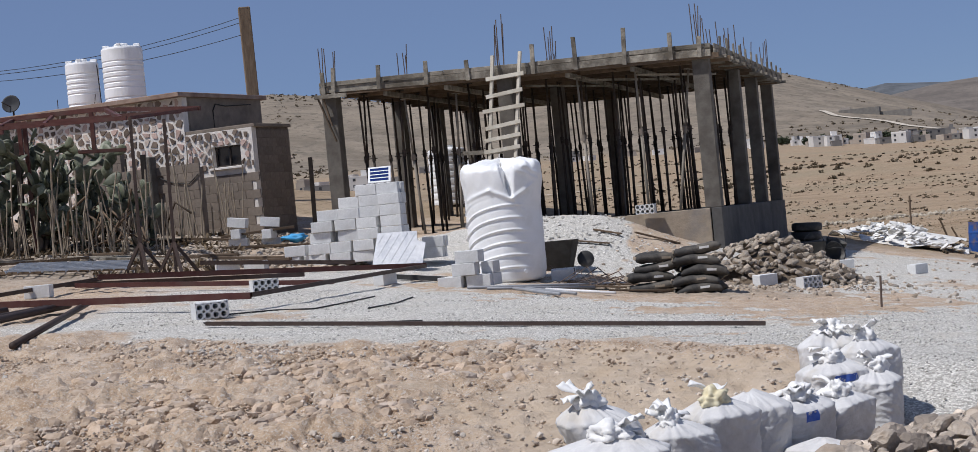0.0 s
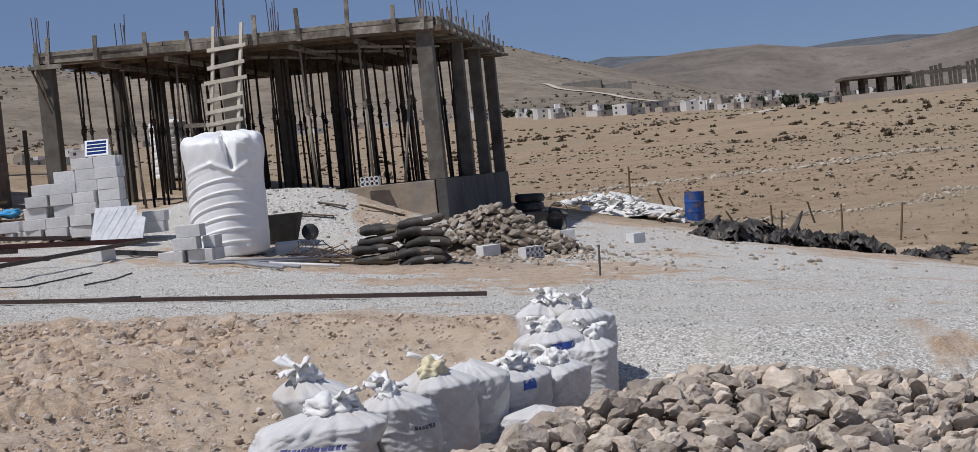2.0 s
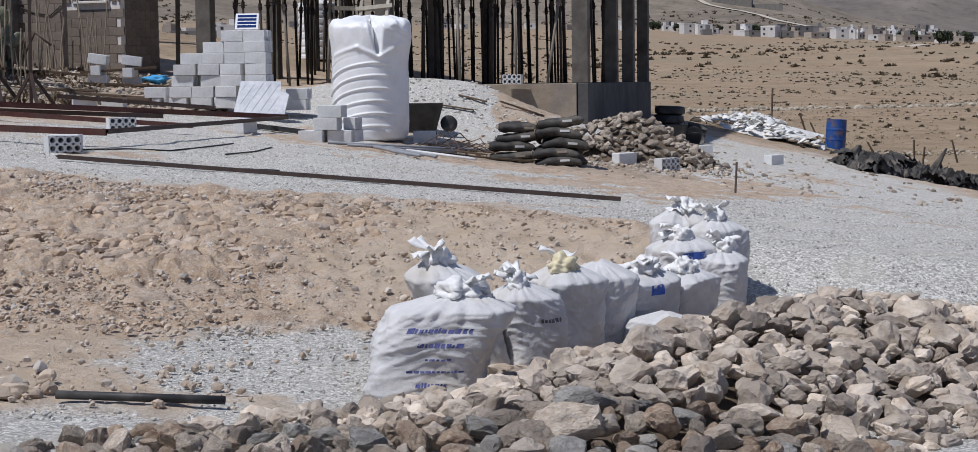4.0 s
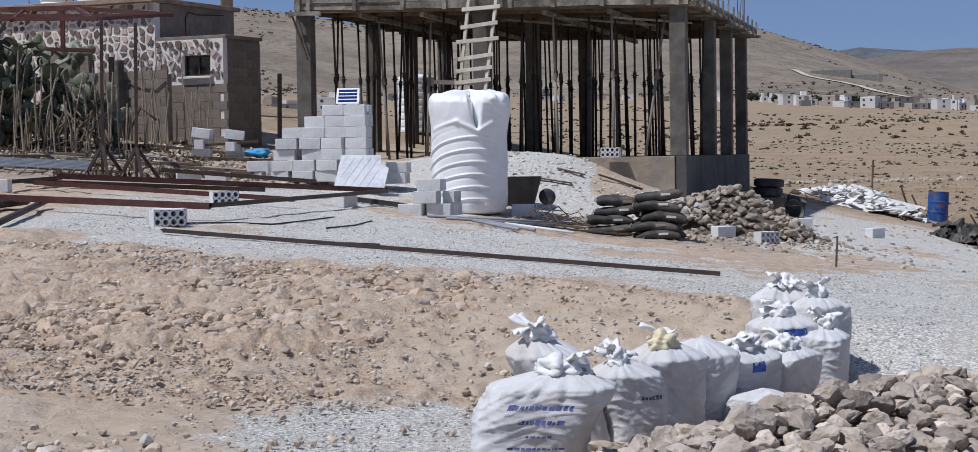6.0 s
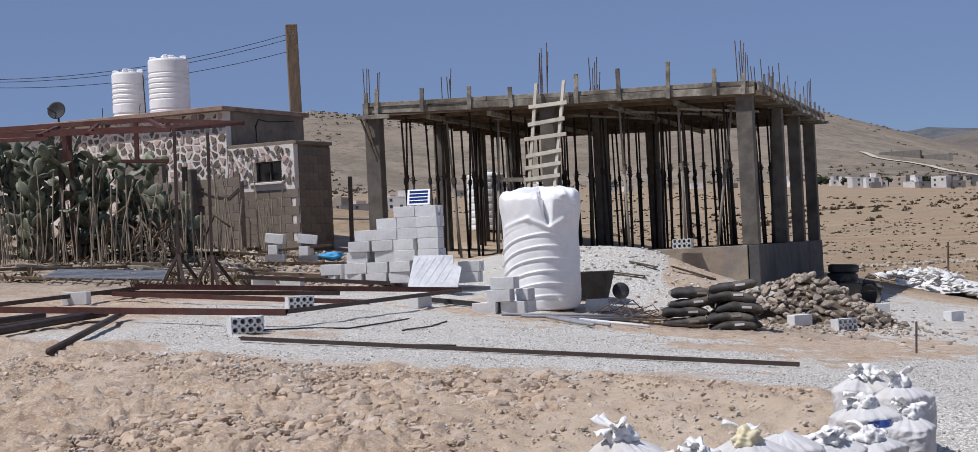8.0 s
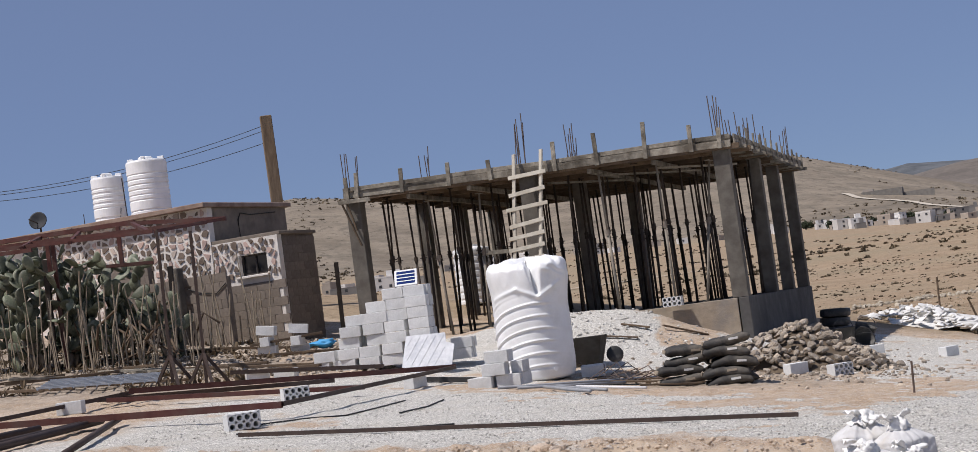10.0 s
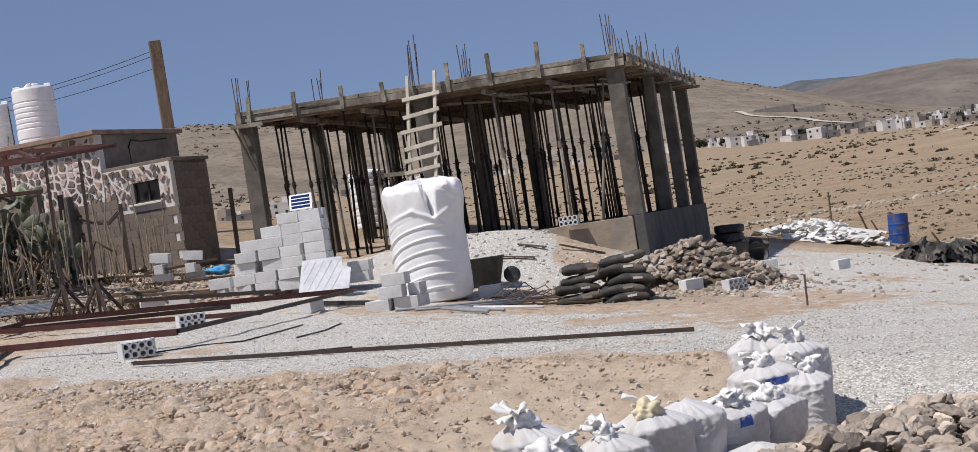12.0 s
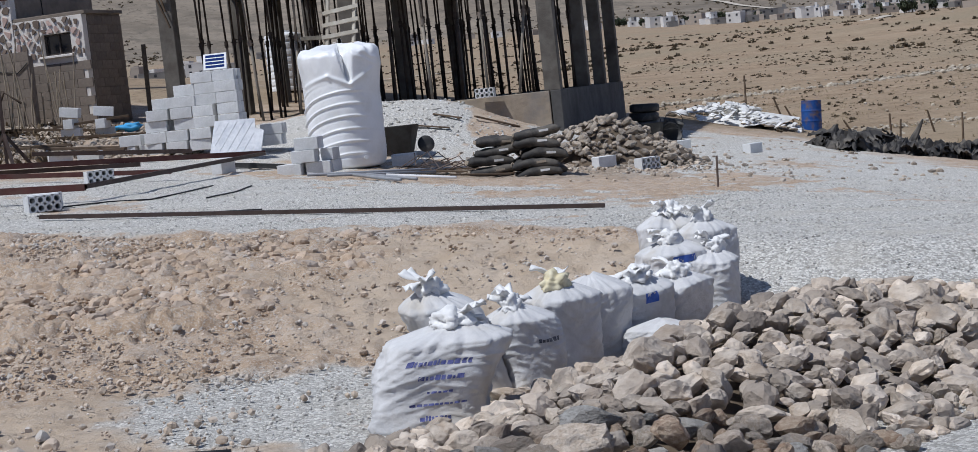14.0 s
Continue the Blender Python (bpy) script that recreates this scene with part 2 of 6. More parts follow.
def land(x, y):
    """The height of the ground, metres."""
    x, y = np.asarray(x, float), np.asarray(y, float)
    xc, yc = np.clip(x, -13, 17), np.clip(y, 13, 52) - 30
    hill = 0.761 - 0.106 * xc + 0.0429 * yc - 0.00269 * xc * yc - 0.00282 * xc * xc + 0.00144 * yc * yc
    hill = hill + 0.74 * bump(x, y, 1.2, 34.7, 2.0, 1.7) + 0.14 * bump(x, y, 2.3, 34.9, 0.6, 0.5) - 0.16 * bump(x, y, 2.0, 28.0, 3.5, 3.0) - 0.2 * bump(x, y, -5.5, 42, 3, 2.5)
    floor = -0.10 - 0.055 * np.clip(x, -8, 9)
    foot = 10.6 + 0.25 * np.clip(x, -6, 3.5)
    t = step(0, 1, (y - foot) / np.maximum(bank_edge(x) - foot, 1.5))
    near = floor + (hill - floor) * t
    r = np.hypot(x, y)
    az = np.degrees(np.arctan2(x, y))
    up = np.clip((r - 55) / 900, 0, 1.25)
    far = -1.0 + 27.5 * up ** 1.35 * np.interp(az, (-30, -5, 3, 10, 15, 19, 24, 30), (1.25, 1.22, 1.12, 1.02, 0.87, 0.73, 0.68, 0.64)) + 4.6 * bump(x, y, 135, 300, 55, 45)
    z = near + (far - near) * step(48, 85, r)
    # the three ranges of hills
    ea = np.interp(az, (-40, -12, -7.2, -5.2, -2.6, 2, 6, 9.4, 12, 16.2, 20, 30), (4.0, 4.6, 4.88, 4.62, 4.1, 4.2, 4.3, 4.02, 3.2, 1.9, 1.15, 1.0))
    eb = np.interp(az, (-40, 8, 12, 14.6, 16.3, 18, 20, 22, 23.4, 25, 30), (2.0, 2.0, 2.75, 3.1, 3.22, 3.22, 2.84, 2.77, 2.8, 2.97, 3.3))
    ec = np.interp(az, (-40, 8, 11.5, 13, 14.6, 18, 21, 22.3, 23.5, 30), (2.0, 2.4, 3.12, 3.33, 3.15, 2.8, 2.98, 2.98, 2.85, 2.7))
    rough = 0.10 * grain(x, y, 260, 3, 7)
    ha, hb, hc = 2000 * np.tan(np.radians(ea + rough)), 3000 * np.tan(np.radians(eb + rough)), 4000 * np.tan(np.radians(ec + rough))
    rel = 14 * grain(x, y, 330, 3, 3) * step(1150, 1500, r)
    z = z + (ha - z) * step(1080, 2000, r) ** 1.3 + rel * (1 - step(1700, 1980, r))
    z = z + (0.8 * ha - z) * step(2010, 2300, r)
    z = z + (hb - z) * step(2320, 3000, r) + rel * 1.5 * step(2350, 2500, r) * (1 - step(2750, 2970, r))
    z = z + (0.8 * hb - z) * step(3010, 3300, r)
    z = z + (hc - z) * step(3320, 4000, r)
    return z


def z_at(x, y):
    return float(land(np.array([x]), np.array([y]))[0])

# ---- ground ----
def ground_material():
    """Gravel, dug soil and dry plain, mixed by where each lies in the plan."""
    m = bpy.data.materials.new("gravel_soil_and_dry_plain")
    m.use_nodes = True
    nt = m.node_tree
    bs = nt.nodes["Principled BSDF"]
    bs.inputs["Roughness"].default_value, bs.inputs["Specular IOR Level"].default_value = 0.95, 0.15
    pos = nt.nodes.new("ShaderNodeTexCoord").outputs["Object"]

    def noise_(scale, detail=6.0, r=0.6):
        n = nt.nodes.new("ShaderNodeTexNoise")
        n.inputs["Scale"].default_value, n.inputs["Detail"].default_value, n.inputs["Roughness"].default_value = scale, detail, r
        nt.links.new(pos, n.inputs["Vector"])
        return n.outputs["Fac"]

    def cells(scale):
        n = nt.nodes.new("ShaderNodeTexVoronoi")
        n.inputs["Scale"].default_value = scale
        nt.links.new(pos, n.inputs["Vector"])
        return n

    def rng(v, lo, hi, a=0.0, b=1.0):
        r = nt.nodes.new("ShaderNodeMapRange")
        for k, q in zip(("From Min", "From Max", "To Min", "To Max"), (lo, hi, a, b)):
            r.inputs[k].default_value = q
        nt.links.new(v, r.inputs["Value"])
        return r.outputs[0]

    def mix(f, a, b):
        x = nt.nodes.new("ShaderNodeMix")
        x.data_type = "RGBA"
        nt.links.new(f, x.inputs["Factor"])
        for v, k in ((a, 6), (b, 7)):
            if isinstance(v, tuple):
                x.inputs[k].default_value = (*v, 1)
            else:
                nt.links.new(v, x.inputs[k])
        return x.outputs[2]

    def attr(name):
        a = nt.nodes.new("ShaderNodeAttribute")
        a.attribute_name = name
        return a.outputs["Fac"]

    peb = cells(58.0)
    sep = nt.nodes.new("ShaderNodeSeparateColor")
    nt.links.new(peb.outputs["Color"], sep.inputs[0])
    gravel = mix(rng(sep.outputs[0], 0.1, 0.9), (0.38, 0.36, 0.32), (0.82, 0.79, 0.73))
    gravel = mix(rng(peb.outputs["Distance"], 0.5, 0.85, 0.0, 0.6), gravel, (0.30, 0.28, 0.25))
    gravel = mix(rng(noise_(1.1), 0.5, 0.75), gravel, (0.55, 0.51, 0.44))
    gravel = mix(rng(noise_(16.0, 5.0, 0.75), 0.54, 0.68), gravel, (0.42, 0.395, 0.355))
    soil = mix(rng(noise_(5.0, 8.0, 0.7), 0.36, 0.62), (0.345, 0.235, 0.148), (0.57, 0.435, 0.31))
    soil = mix(rng(noise_(1.3, 5.0), 0.46, 0.7), soil, (0.53, 0.43, 0.34))
    soil = mix(rng(noise_(13.0, 6.0, 0.75), 0.54, 0.7), soil, (0.35, 0.27, 0.20))
    soil = mix(rng(noise_(24.0, 3.0), 0.58, 0.70), soil, (0.56, 0.51, 0.46))
    soil = mix(rng(noise_(52.0, 4.0, 0.7), 0.52, 0.66), soil, (0.60, 0.54, 0.46))
    soil = mix(rng(noise_(33.0, 4.0, 0.7), 0.55, 0.68), soil, (0.28, 0.205, 0.145))
    sand = mix(rng(noise_(3.0), 0.35, 0.65), (0.48, 0.375, 0.27), (0.575, 0.47, 0.36))
    dry = mix(rng(noise_(0.28, 8.0, 0.7), 0.38, 0.62), (0.27, 0.192, 0.122), (0.39, 0.292, 0.196))
    dry = mix(rng(noise_(0.02, 6.0), 0.42, 0.62), dry, (0.30, 0.24, 0.16))
    dry = mix(rng(noise_(2.2, 6.0, 0.75), 0.52, 0.7), dry, (0.18, 0.135, 0.085))
    dry = mix(rng(noise_(0.9, 7.0, 0.75), 0.55, 0.72), dry, (0.44, 0.345, 0.25))
    dry = mix(rng(noise_(5.5, 6.0, 0.8), 0.54, 0.68), dry, (0.17, 0.115, 0.07))
    dry = mix(rng(noise_(0.06, 7.0, 0.75), 0.52, 0.66), dry, (0.36, 0.275, 0.185))
    slope = mix(rng(noise_(0.006, 10.0, 0.76), 0.38, 0.6), (0.185, 0.152, 0.115), (0.29, 0.24, 0.182))
    slope = mix(rng(noise_(0.05, 8.0, 0.75), 0.54, 0.66), slope, (0.135, 0.115, 0.092))
    slope = mix(rng(noise_(0.018, 9.0, 0.8), 0.50, 0.75), slope, (0.31, 0.262, 0.205))
    slope = mix(rng(noise_(0.11, 7.0, 0.8), 0.54, 0.64), slope, (0.10, 0.087, 0.068))
    slope = mix(rng(noise_(0.035, 6.0, 0.7), 0.50, 0.62, 0.0, 0.6), slope, (0.155, 0.135, 0.105))
    reach = nt.nodes.new("ShaderNodeVectorMath")
    reach.operation = "LENGTH"
    nt.links.new(pos, reach.inputs[0])
    # the second range is greyed, some distance haze mixed into its rock colour
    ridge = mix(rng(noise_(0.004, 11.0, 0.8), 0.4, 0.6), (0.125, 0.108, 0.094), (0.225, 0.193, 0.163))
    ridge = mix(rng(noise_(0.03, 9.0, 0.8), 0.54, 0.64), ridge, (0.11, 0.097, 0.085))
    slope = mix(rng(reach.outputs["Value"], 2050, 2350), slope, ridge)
    # blue-grey of the farthest range puts distance haze into the colour
    haze_blue = mix(rng(noise_(0.02, 8.0, 0.75), 0.4, 0.6), (0.085, 0.092, 0.10), (0.135, 0.142, 0.15))
    slope = mix(rng(reach.outputs["Value"], 3080, 3250), slope, haze_blue)
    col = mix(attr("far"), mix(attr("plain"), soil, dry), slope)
    col = mix(attr("sand"), col, sand)
    dirt = mix(rng(noise_(4.0, 8.0, 0.75), 0.38, 0.62), (0.20, 0.16, 0.12), (0.42, 0.355, 0.285))
    col = mix(attr("dirt"), col, dirt)
    col = mix(attr("gravel"), col, gravel)
    nt.links.new(col, bs.inputs["Base Color"])
    bp = nt.nodes.new("ShaderNodeBump")
    bp.inputs["Strength"].default_value, bp.inputs["Distance"].default_value = 0.85, 0.05
    nt.links.new(noise_(11.0, 8.0, 0.72), bp.inputs["Height"])
    nt.links.new(bp.outputs[0], bs.inputs["Normal"])
    return m


def cover(x, y):
    """How much gravel, clean sand, dry plain and far slope there is at a place."""
    n = grain(x, y, 1.6, 4, 21) * 1.3 + grain(x, y, 0.25, 3, 22) * 0.7
    r = np.hypot(x, y)
    yard = step(0, 0.8, y - bank_edge(x) - 0.1 + n * 1.2) * step(0, 1.5, 27.6 + np.clip((x + 4.6) * 2.2, 0, 6) - y + n * 2) * step(-6.4, -5.0, x - (y - 22) * 0.12 + n)
    right = step(2.2, 3.2, x + n * 0.8) * step(9, 10, y) * step(0, 2.5, 9.2 + (y - 11) * 0.16 - x + n * 2) * step(0, 2, 43 - y + n * 2)
    near_ = (r < 60)
    mound = near_ & (bump(x, y, 1.4, 33.5, 1.9, 1.9) > np.maximum(0.10, 0.30 - 0.5 * n))
    brown = np.maximum(bump(x, y, 3.4, 25.9, 2.3, 3.4), np.maximum(0.95 * bump(x, y, 1.2, 27.0, 1.6, 1.3), bump(x, y, 3.2, 33.3, 0.55, 0.9))) > np.maximum(0.12, 0.42 + 0.5 * n)
    feet = step(0, 0.7, 9.6 - y + 0.9 * n + 0.35 * x) * step(-0.9, -0.2, x + n) + step(2.6, 3.4, x + n) * step(0, 1.5, 11 - y) + step(0.35, 0.6, bump(x, y, -0.1, 9.9, 0.95, 0.95) + 0.3 * n) * (r < 14) + step(0, 0.5, 8.55 - y + 0.6 * n) * step(-2.6, -1.8, x + n) * (r < 14)
    gravel = np.clip(np.maximum(np.maximum(yard, right), np.maximum(mound * 1.0, feet)) * (1 - brown), 0, 1)
    gravel = gravel * step(-0.55, -0.25, n + 0.15)
    sand = step(-0.8, 0.6, x + n) * step(0, 0.5, bank_edge(x) - y + 0.4 * n) * step(11.2, 12.4, y + n) + (bump(x, y, 3.1, 34.2, 0.8, 1.0) > np.maximum(0.12, 0.5 - n))
    sand = np.maximum(sand * 1.0, 0.8 * step(0, 0.9, 10.9 - y + 0.7 * n) * step(0.3, -0.6, x + n))
    plain = step(-3, 3, y - 44 + 0.0 * x + n * 3)
    plain = np.maximum(plain, step(0, 2.5, x - 10.5 - (y - 11) * 0.17 + n * 2))
    far = step(1000, 1300, r)
    dirt = step(0, 1.6, -3.9 - (y - 30) * 0.05 - x + n * 2.5) * step(0, 2, y - 27.2 + n * 2) * step(0, 3, 43 - y + n * 2) * (r < 60)
    dirt = np.maximum(dirt, 0.8 * (r < 60) * step(0.25, 0.6, np.maximum(bump(x, y, 3.2, 28.0, 1.6, 1.5), bump(x, y, 1.2, 28.4, 1.0, 0.8)) + 0.5 * n))
    return gravel, np.clip(sand, 0, 1) * (1 - gravel), plain, far, 0.75 * np.clip(dirt, 0, 1) * (1 - gravel)


def build_ground():
    az = np.radians(np.concatenate([np.arange(-178, -22, 6.0), np.arange(-22, 30, 0.11), np.arange(30, 179, 6.0)]))
    r = [0.6]
    while r[-1] < 4400:
        d = r[-1]
        r.append(d * (1.2 if d < 5 else 1.0036 if d < 19 else 1.0055 if d < 52 else 1.014 if d < 700 else 1.02))
    r = np.array(r)
    A, R = np.meshgrid(az, r)
    X, Y = R * np.sin(A), R * np.cos(A)
    Z = land(X, Y)
    g_, s_, p_, f_, d_ = cover(X, Y)
    rough = (1 - g_) * (1 - p_)
    n1, n2 = grain(X, Y, 0.7, 5, 31, 0.6), grain(X, Y, 0.16, 3, 33)
    bank = step(0, 1, (Y - 10.4) / 1.2) * step(0, 1.0, bank_edge(X) - Y + 0.9)
    clod = np.abs(grain(X, Y, 0.17, 3, 35)) * np.clip(0.55 + 2 * grain(X, Y, 1.5, 2, 36), 0, 1)
    Z = Z + rough * ((0.04 + 0.045 * bank * (1 - 0.6 * s_)) * n1 + (0.03 + 0.03 * bank * (1 - 0.8 * s_)) * n2 + 0.05 * bank * (1 - s_) * clod) * step(5, 8, R)
    cut = step(-0.2, -1.4, X) * step(11.4, 12.6, Y) * step(-0.2, 0.7, bank_edge(X) - Y)
    ridge = 0.30 - np.abs(grain(X * 0.8, Y * 1.5, 0.75, 4, 81, 0.6))
    shelf = grain(X, Y, 0.8, 4, 83, 0.6) + 0.12 * (Y - 13.2)
    Z = Z + (1 - g_) * cut * (0.07 * ridge + 0.05 * (step(0.0, 0.03, shelf) + step(0.14, 0.17, shelf) - step(0.26, 0.29, shelf) - step(-0.14, -0.11, shelf)))
    Z = Z + g_ * (0.015 * n1 + 0.012 * n2) + p_ * (1 - f_) * (0.10 * grain(X, Y, 3.0, 4, 41) * step(40, 60, R))
    nr, na = X.shape
    co = np.vstack([np.stack([X, Y, Z], -1).reshape(-1, 3), [[0, 0, z_at(0, 0)]]])
    i, j = np.arange(nr - 1)[:, None] * na, np.arange(na)[None, :]
    k = (j + 1) % na
    quads = np.stack([i + j, i + k, i + na + k, i + na + j], -1).reshape(-1, 4)
    c = len(co) - 1
    me = bpy.data.meshes.new("ground")
    me.from_pydata(co.tolist(), [], quads.tolist() + [(c, (n + 1) % na, n) for n in range(na)])
    me.polygons.foreach_set("use_smooth", [True] * len(me.polygons))
    for name, v in (("gravel", g_), ("sand", s_), ("plain", p_), ("far", f_), ("dirt", d_)):
        me.attributes.new(name, "FLOAT", "POINT").data.foreach_set("value", np.append(v.ravel(), 0).astype(np.float32))
    me.materials.append(ground_material())
    return me


ground = tagged(new("ground", build_ground()), "pale gravel, dug tan soil and dry grassland running up to bare hills", "ground", kind="structure")

# ---- unfinished concrete house ----
SIDE = Vector((2.39, 8.23, 0)).normalized()
BM = Matrix(((SIDE.y, SIDE.x, 0, 4.5), (-SIDE.x, SIDE.y, 0, 35.5), (0, 0, 1, 0), (0, 0, 0, 1)))
FLOOR, DECK = 1.47, 4.62
rnd = random.Random(5)
frame_house = thing("concrete_house_frame", BM, "unfinished grey concrete house frame with timber formwork round its roof slab", "building")
for x in (-0.08, -4.3, -8.33):
    for y in (0.12, 4.6, 7.6, 10.6):
        if x == -4.3 and y == 7.6:
            continue
        part("column", boxed(0.29 if y > 1 else 0.34, 0.32, DECK - FLOOR - 0.03 - 0.0192 * x, pose(x, y, FLOOR), 0.012), CONCRETE, frame_house)
part("roof_slab", boxed(8.5, 11.0, 0.14, pose(-4.07, 5.4, DECK + 0.09), 0.01), CONCRETE, frame_house)
part("floor_slab", boxed(8.6, 10.75, 0.12, pose(-4.25, 5.4, FLOOR - 0.125), 0.01), CONCRETE, frame_house)
# only this wall, turned from the sun, takes the shade-darkened cement
part("plinth_wall", boxed(0.22, 10.9, 1.30, pose(-0.015, 5.38, 0.17), 0.01), CEMENT, frame_house, "smooth cement plinth, its shade put into a darker colour")
part("plinth_wall", boxed(8.5, 0.2, 1.30, pose(-4.4, 0.02, 0.17), 0.01), SOILED, frame_house, "soil-splashed front plinth")
part("plinth_wall", boxed(8.5, 0.2, 1.30, pose(-4.4, 10.8, 0.17), 0.01), CONCRETE, frame_house)
part("plinth_wall", boxed(0.22, 10.5, 1.30, pose(-8.5, 5.4, 0.17), 0.01), CONCRETE, frame_house)
# timber deck below the slab, board by board
deck_me = [finish(boxed(0.19, 10.9, 0.03, bevel=0.003), "deck_board", PLANK_BROWN) for _ in range(3)]
for i in range(43):
    share("deck_board", deck_me[i % 3], frame_house, pose(-8.32 + i * 0.2, 5.4 + rnd.uniform(-0.03, 0.06), DECK + 0.05 + rnd.uniform(-0.004, 0.004)))
joist_me = finish(boxed(8.75, 0.08, 0.11, bevel=0.004), "joist", PLANK_BROWN)
for y in (-0.12, 1.0, 2.2, 3.4, 4.9, 6.0, 7.1, 8.2, 9.3, 10.4):
    share("joist", joist_me, frame_house, pose(-4.07 + rnd.uniform(-0.1, 0.12), y, DECK - 0.06))
bearer_me = finish(boxed(0.09, 10.7, 0.1, bevel=0.004), "bearer", PLANK)
for x in (-7.0, -5.6, -2.9, -1.5):
    share("bearer", bearer_me, frame_house, pose(x, 5.3, DECK - 0.165))
for x0, y0, x1, y1 in ((-2.75, 0.5, -1.0, 3.2), (-1.55, 0.6, -0.2, 2.6), (-4.0, 0.7, -2.6, 3.4)):
    part("bearer", bar(bmesh.new(), (x0, y0, DECK - 0.2), (x1, y1, DECK - 0.2), 0.1, 0.04), PLANK, frame_house, "loose pale board under the deck")
# edge boards: two courses, in lengths
for z, h in ((DECK + 0.0, 0.15), (DECK + 0.15, 0.10)):
    x = -8.46
    while x < 0.1:
        n = min(rnd.uniform(1.5, 2.9), 0.18 - x)
        part("edge_board", boxed(n - 0.01, 0.035, h - 0.008, pose(x + n / 2, -0.18 + rnd.uniform(-0.022, 0.022), z + rnd.uniform(-0.012, 0.012), rnd.uniform(-5, 5), rnd.uniform(-0.7, 0.7), 0), 0.004), PLANK, frame_house)
        x += n
    y = -0.15
    while y < 11:
        n = min(rnd.uniform(1.8, 3.0), 11.05 - y)
        part("edge_board", boxed(0.035, n - 0.01, h - 0.008, pose(0.24 + rnd.uniform(-0.012, 0.012), y + n / 2, z), 0.004), PLANK, frame_house)
        part("edge_board", boxed(0.035, n - 0.01, h - 0.008, pose(-8.47, y + n / 2, z), 0.004), PLANK, frame_house)
        y += n
    part("edge_board", boxed(8.75, 0.035, h - 0.008, pose(-4.17, 11.0, z), 0.004), PLANK, frame_house)
for x, top in ((-8.36, 5.08), (-8.14, 5.16), (-7.07, 5.12), (-5.98, 5.1), (-5.03, 5.03), (-3.59, 5.22), (-2.66, 5.28), (-1.62, 5.36), (-0.64, 5.16), (-0.05, 5.02)):
    part("board_stake", boxed(0.09, 0.04, top - DECK + 0.03, pose(x, -0.222, DECK - 0.03, 0, rnd.uniform(-4, 4), 0), 0.004), PLANK, frame_house)
for i in range(12):
    y = 0.3 + i * 0.95
    part("bracket", boxed(0.62, 0.08, 0.07, pose(0.12, y, DECK - 0.045 + rnd.uniform(-0.02, 0.02), 0, rnd.uniform(-2, 2), rnd.uniform(-4, 4)), 0.003), PLANK, frame_house)
    part("board_stake", boxed(0.04, 0.08, rnd.uniform(0.35, 0.5), pose(0.285, y + 0.2, DECK - 0.02, rnd.uniform(-3, 3)), 0.004), PLANK, frame_house)
for p0, p1 in (((-8.55, -0.21, 4.62), (-8.15, -0.21, 3.55)), ((-8.42, -0.21, 4.62), (-8.22, -0.21, 3.9))):
    part("brace_board", bar(bmesh.new(), p0, p1, 0.05, 0.03), PLANK_BROWN, frame_house)
part("tie_board", boxed(0.75, 0.04, 0.09, pose(-8.2, -0.25, 4.5), 0.004), PLANK, frame_house)
part("cross_board", boxed(0.95, 0.04, 0.09, pose(-5.0, 0.35, 3.08, 0, 3, 0), 0.004), PLANK, frame_house)
# starter bars above the columns
for cx, cy, n, hi in ((-8.4, 0.12, 5, 0.95), (-7.05, 1.2, 4, 0.8), (-4.35, 0.1, 6, 1.3), (-3.5, 0.9, 5, 0.85), (-0.15, 0.12, 6, 0.92), (-0.1, 2.6, 3, 0.75), (-0.1, 4.6, 5, 0.95), (-0.1, 7.6, 4, 1.0), (-0.1, 10.5, 4, 1.0), (-4.3, 4.6, 4, 0.7), (-8.3, 7.6, 4, 0.7)):
    for i in range(n):
        x, y = cx + rnd.uniform(-0.17, 0.17), cy + rnd.uniform(-0.15, 0.15)
        h = hi * rnd.uniform(0.55, 1.0)
        part("starter_bar", tube(bmesh.new(), (x, y, DECK + 0.2), (x + rnd.uniform(-0.05, 0.05), y + rnd.uniform(-0.05, 0.05), DECK + 0.25 + h), 0.011, seg=5), REBAR, frame_house)

# the deck and its formwork rise a little towards the far corner
TILT = Matrix.Translation((0, 0, DECK - 0.02)) @ Matrix.Rotation(radians(1.1), 4, "Y") @ Matrix.Translation((0, 0, -DECK))
for c in frame_house.children:
    if c.name.split(".")[0] in ("roof_slab", "deck_board", "joist", "bearer", "edge_board", "board_stake", "bracket", "starter_bar", "brace_board", "tie_board"):
        c.matrix_basis = TILT @ c.matrix_basis


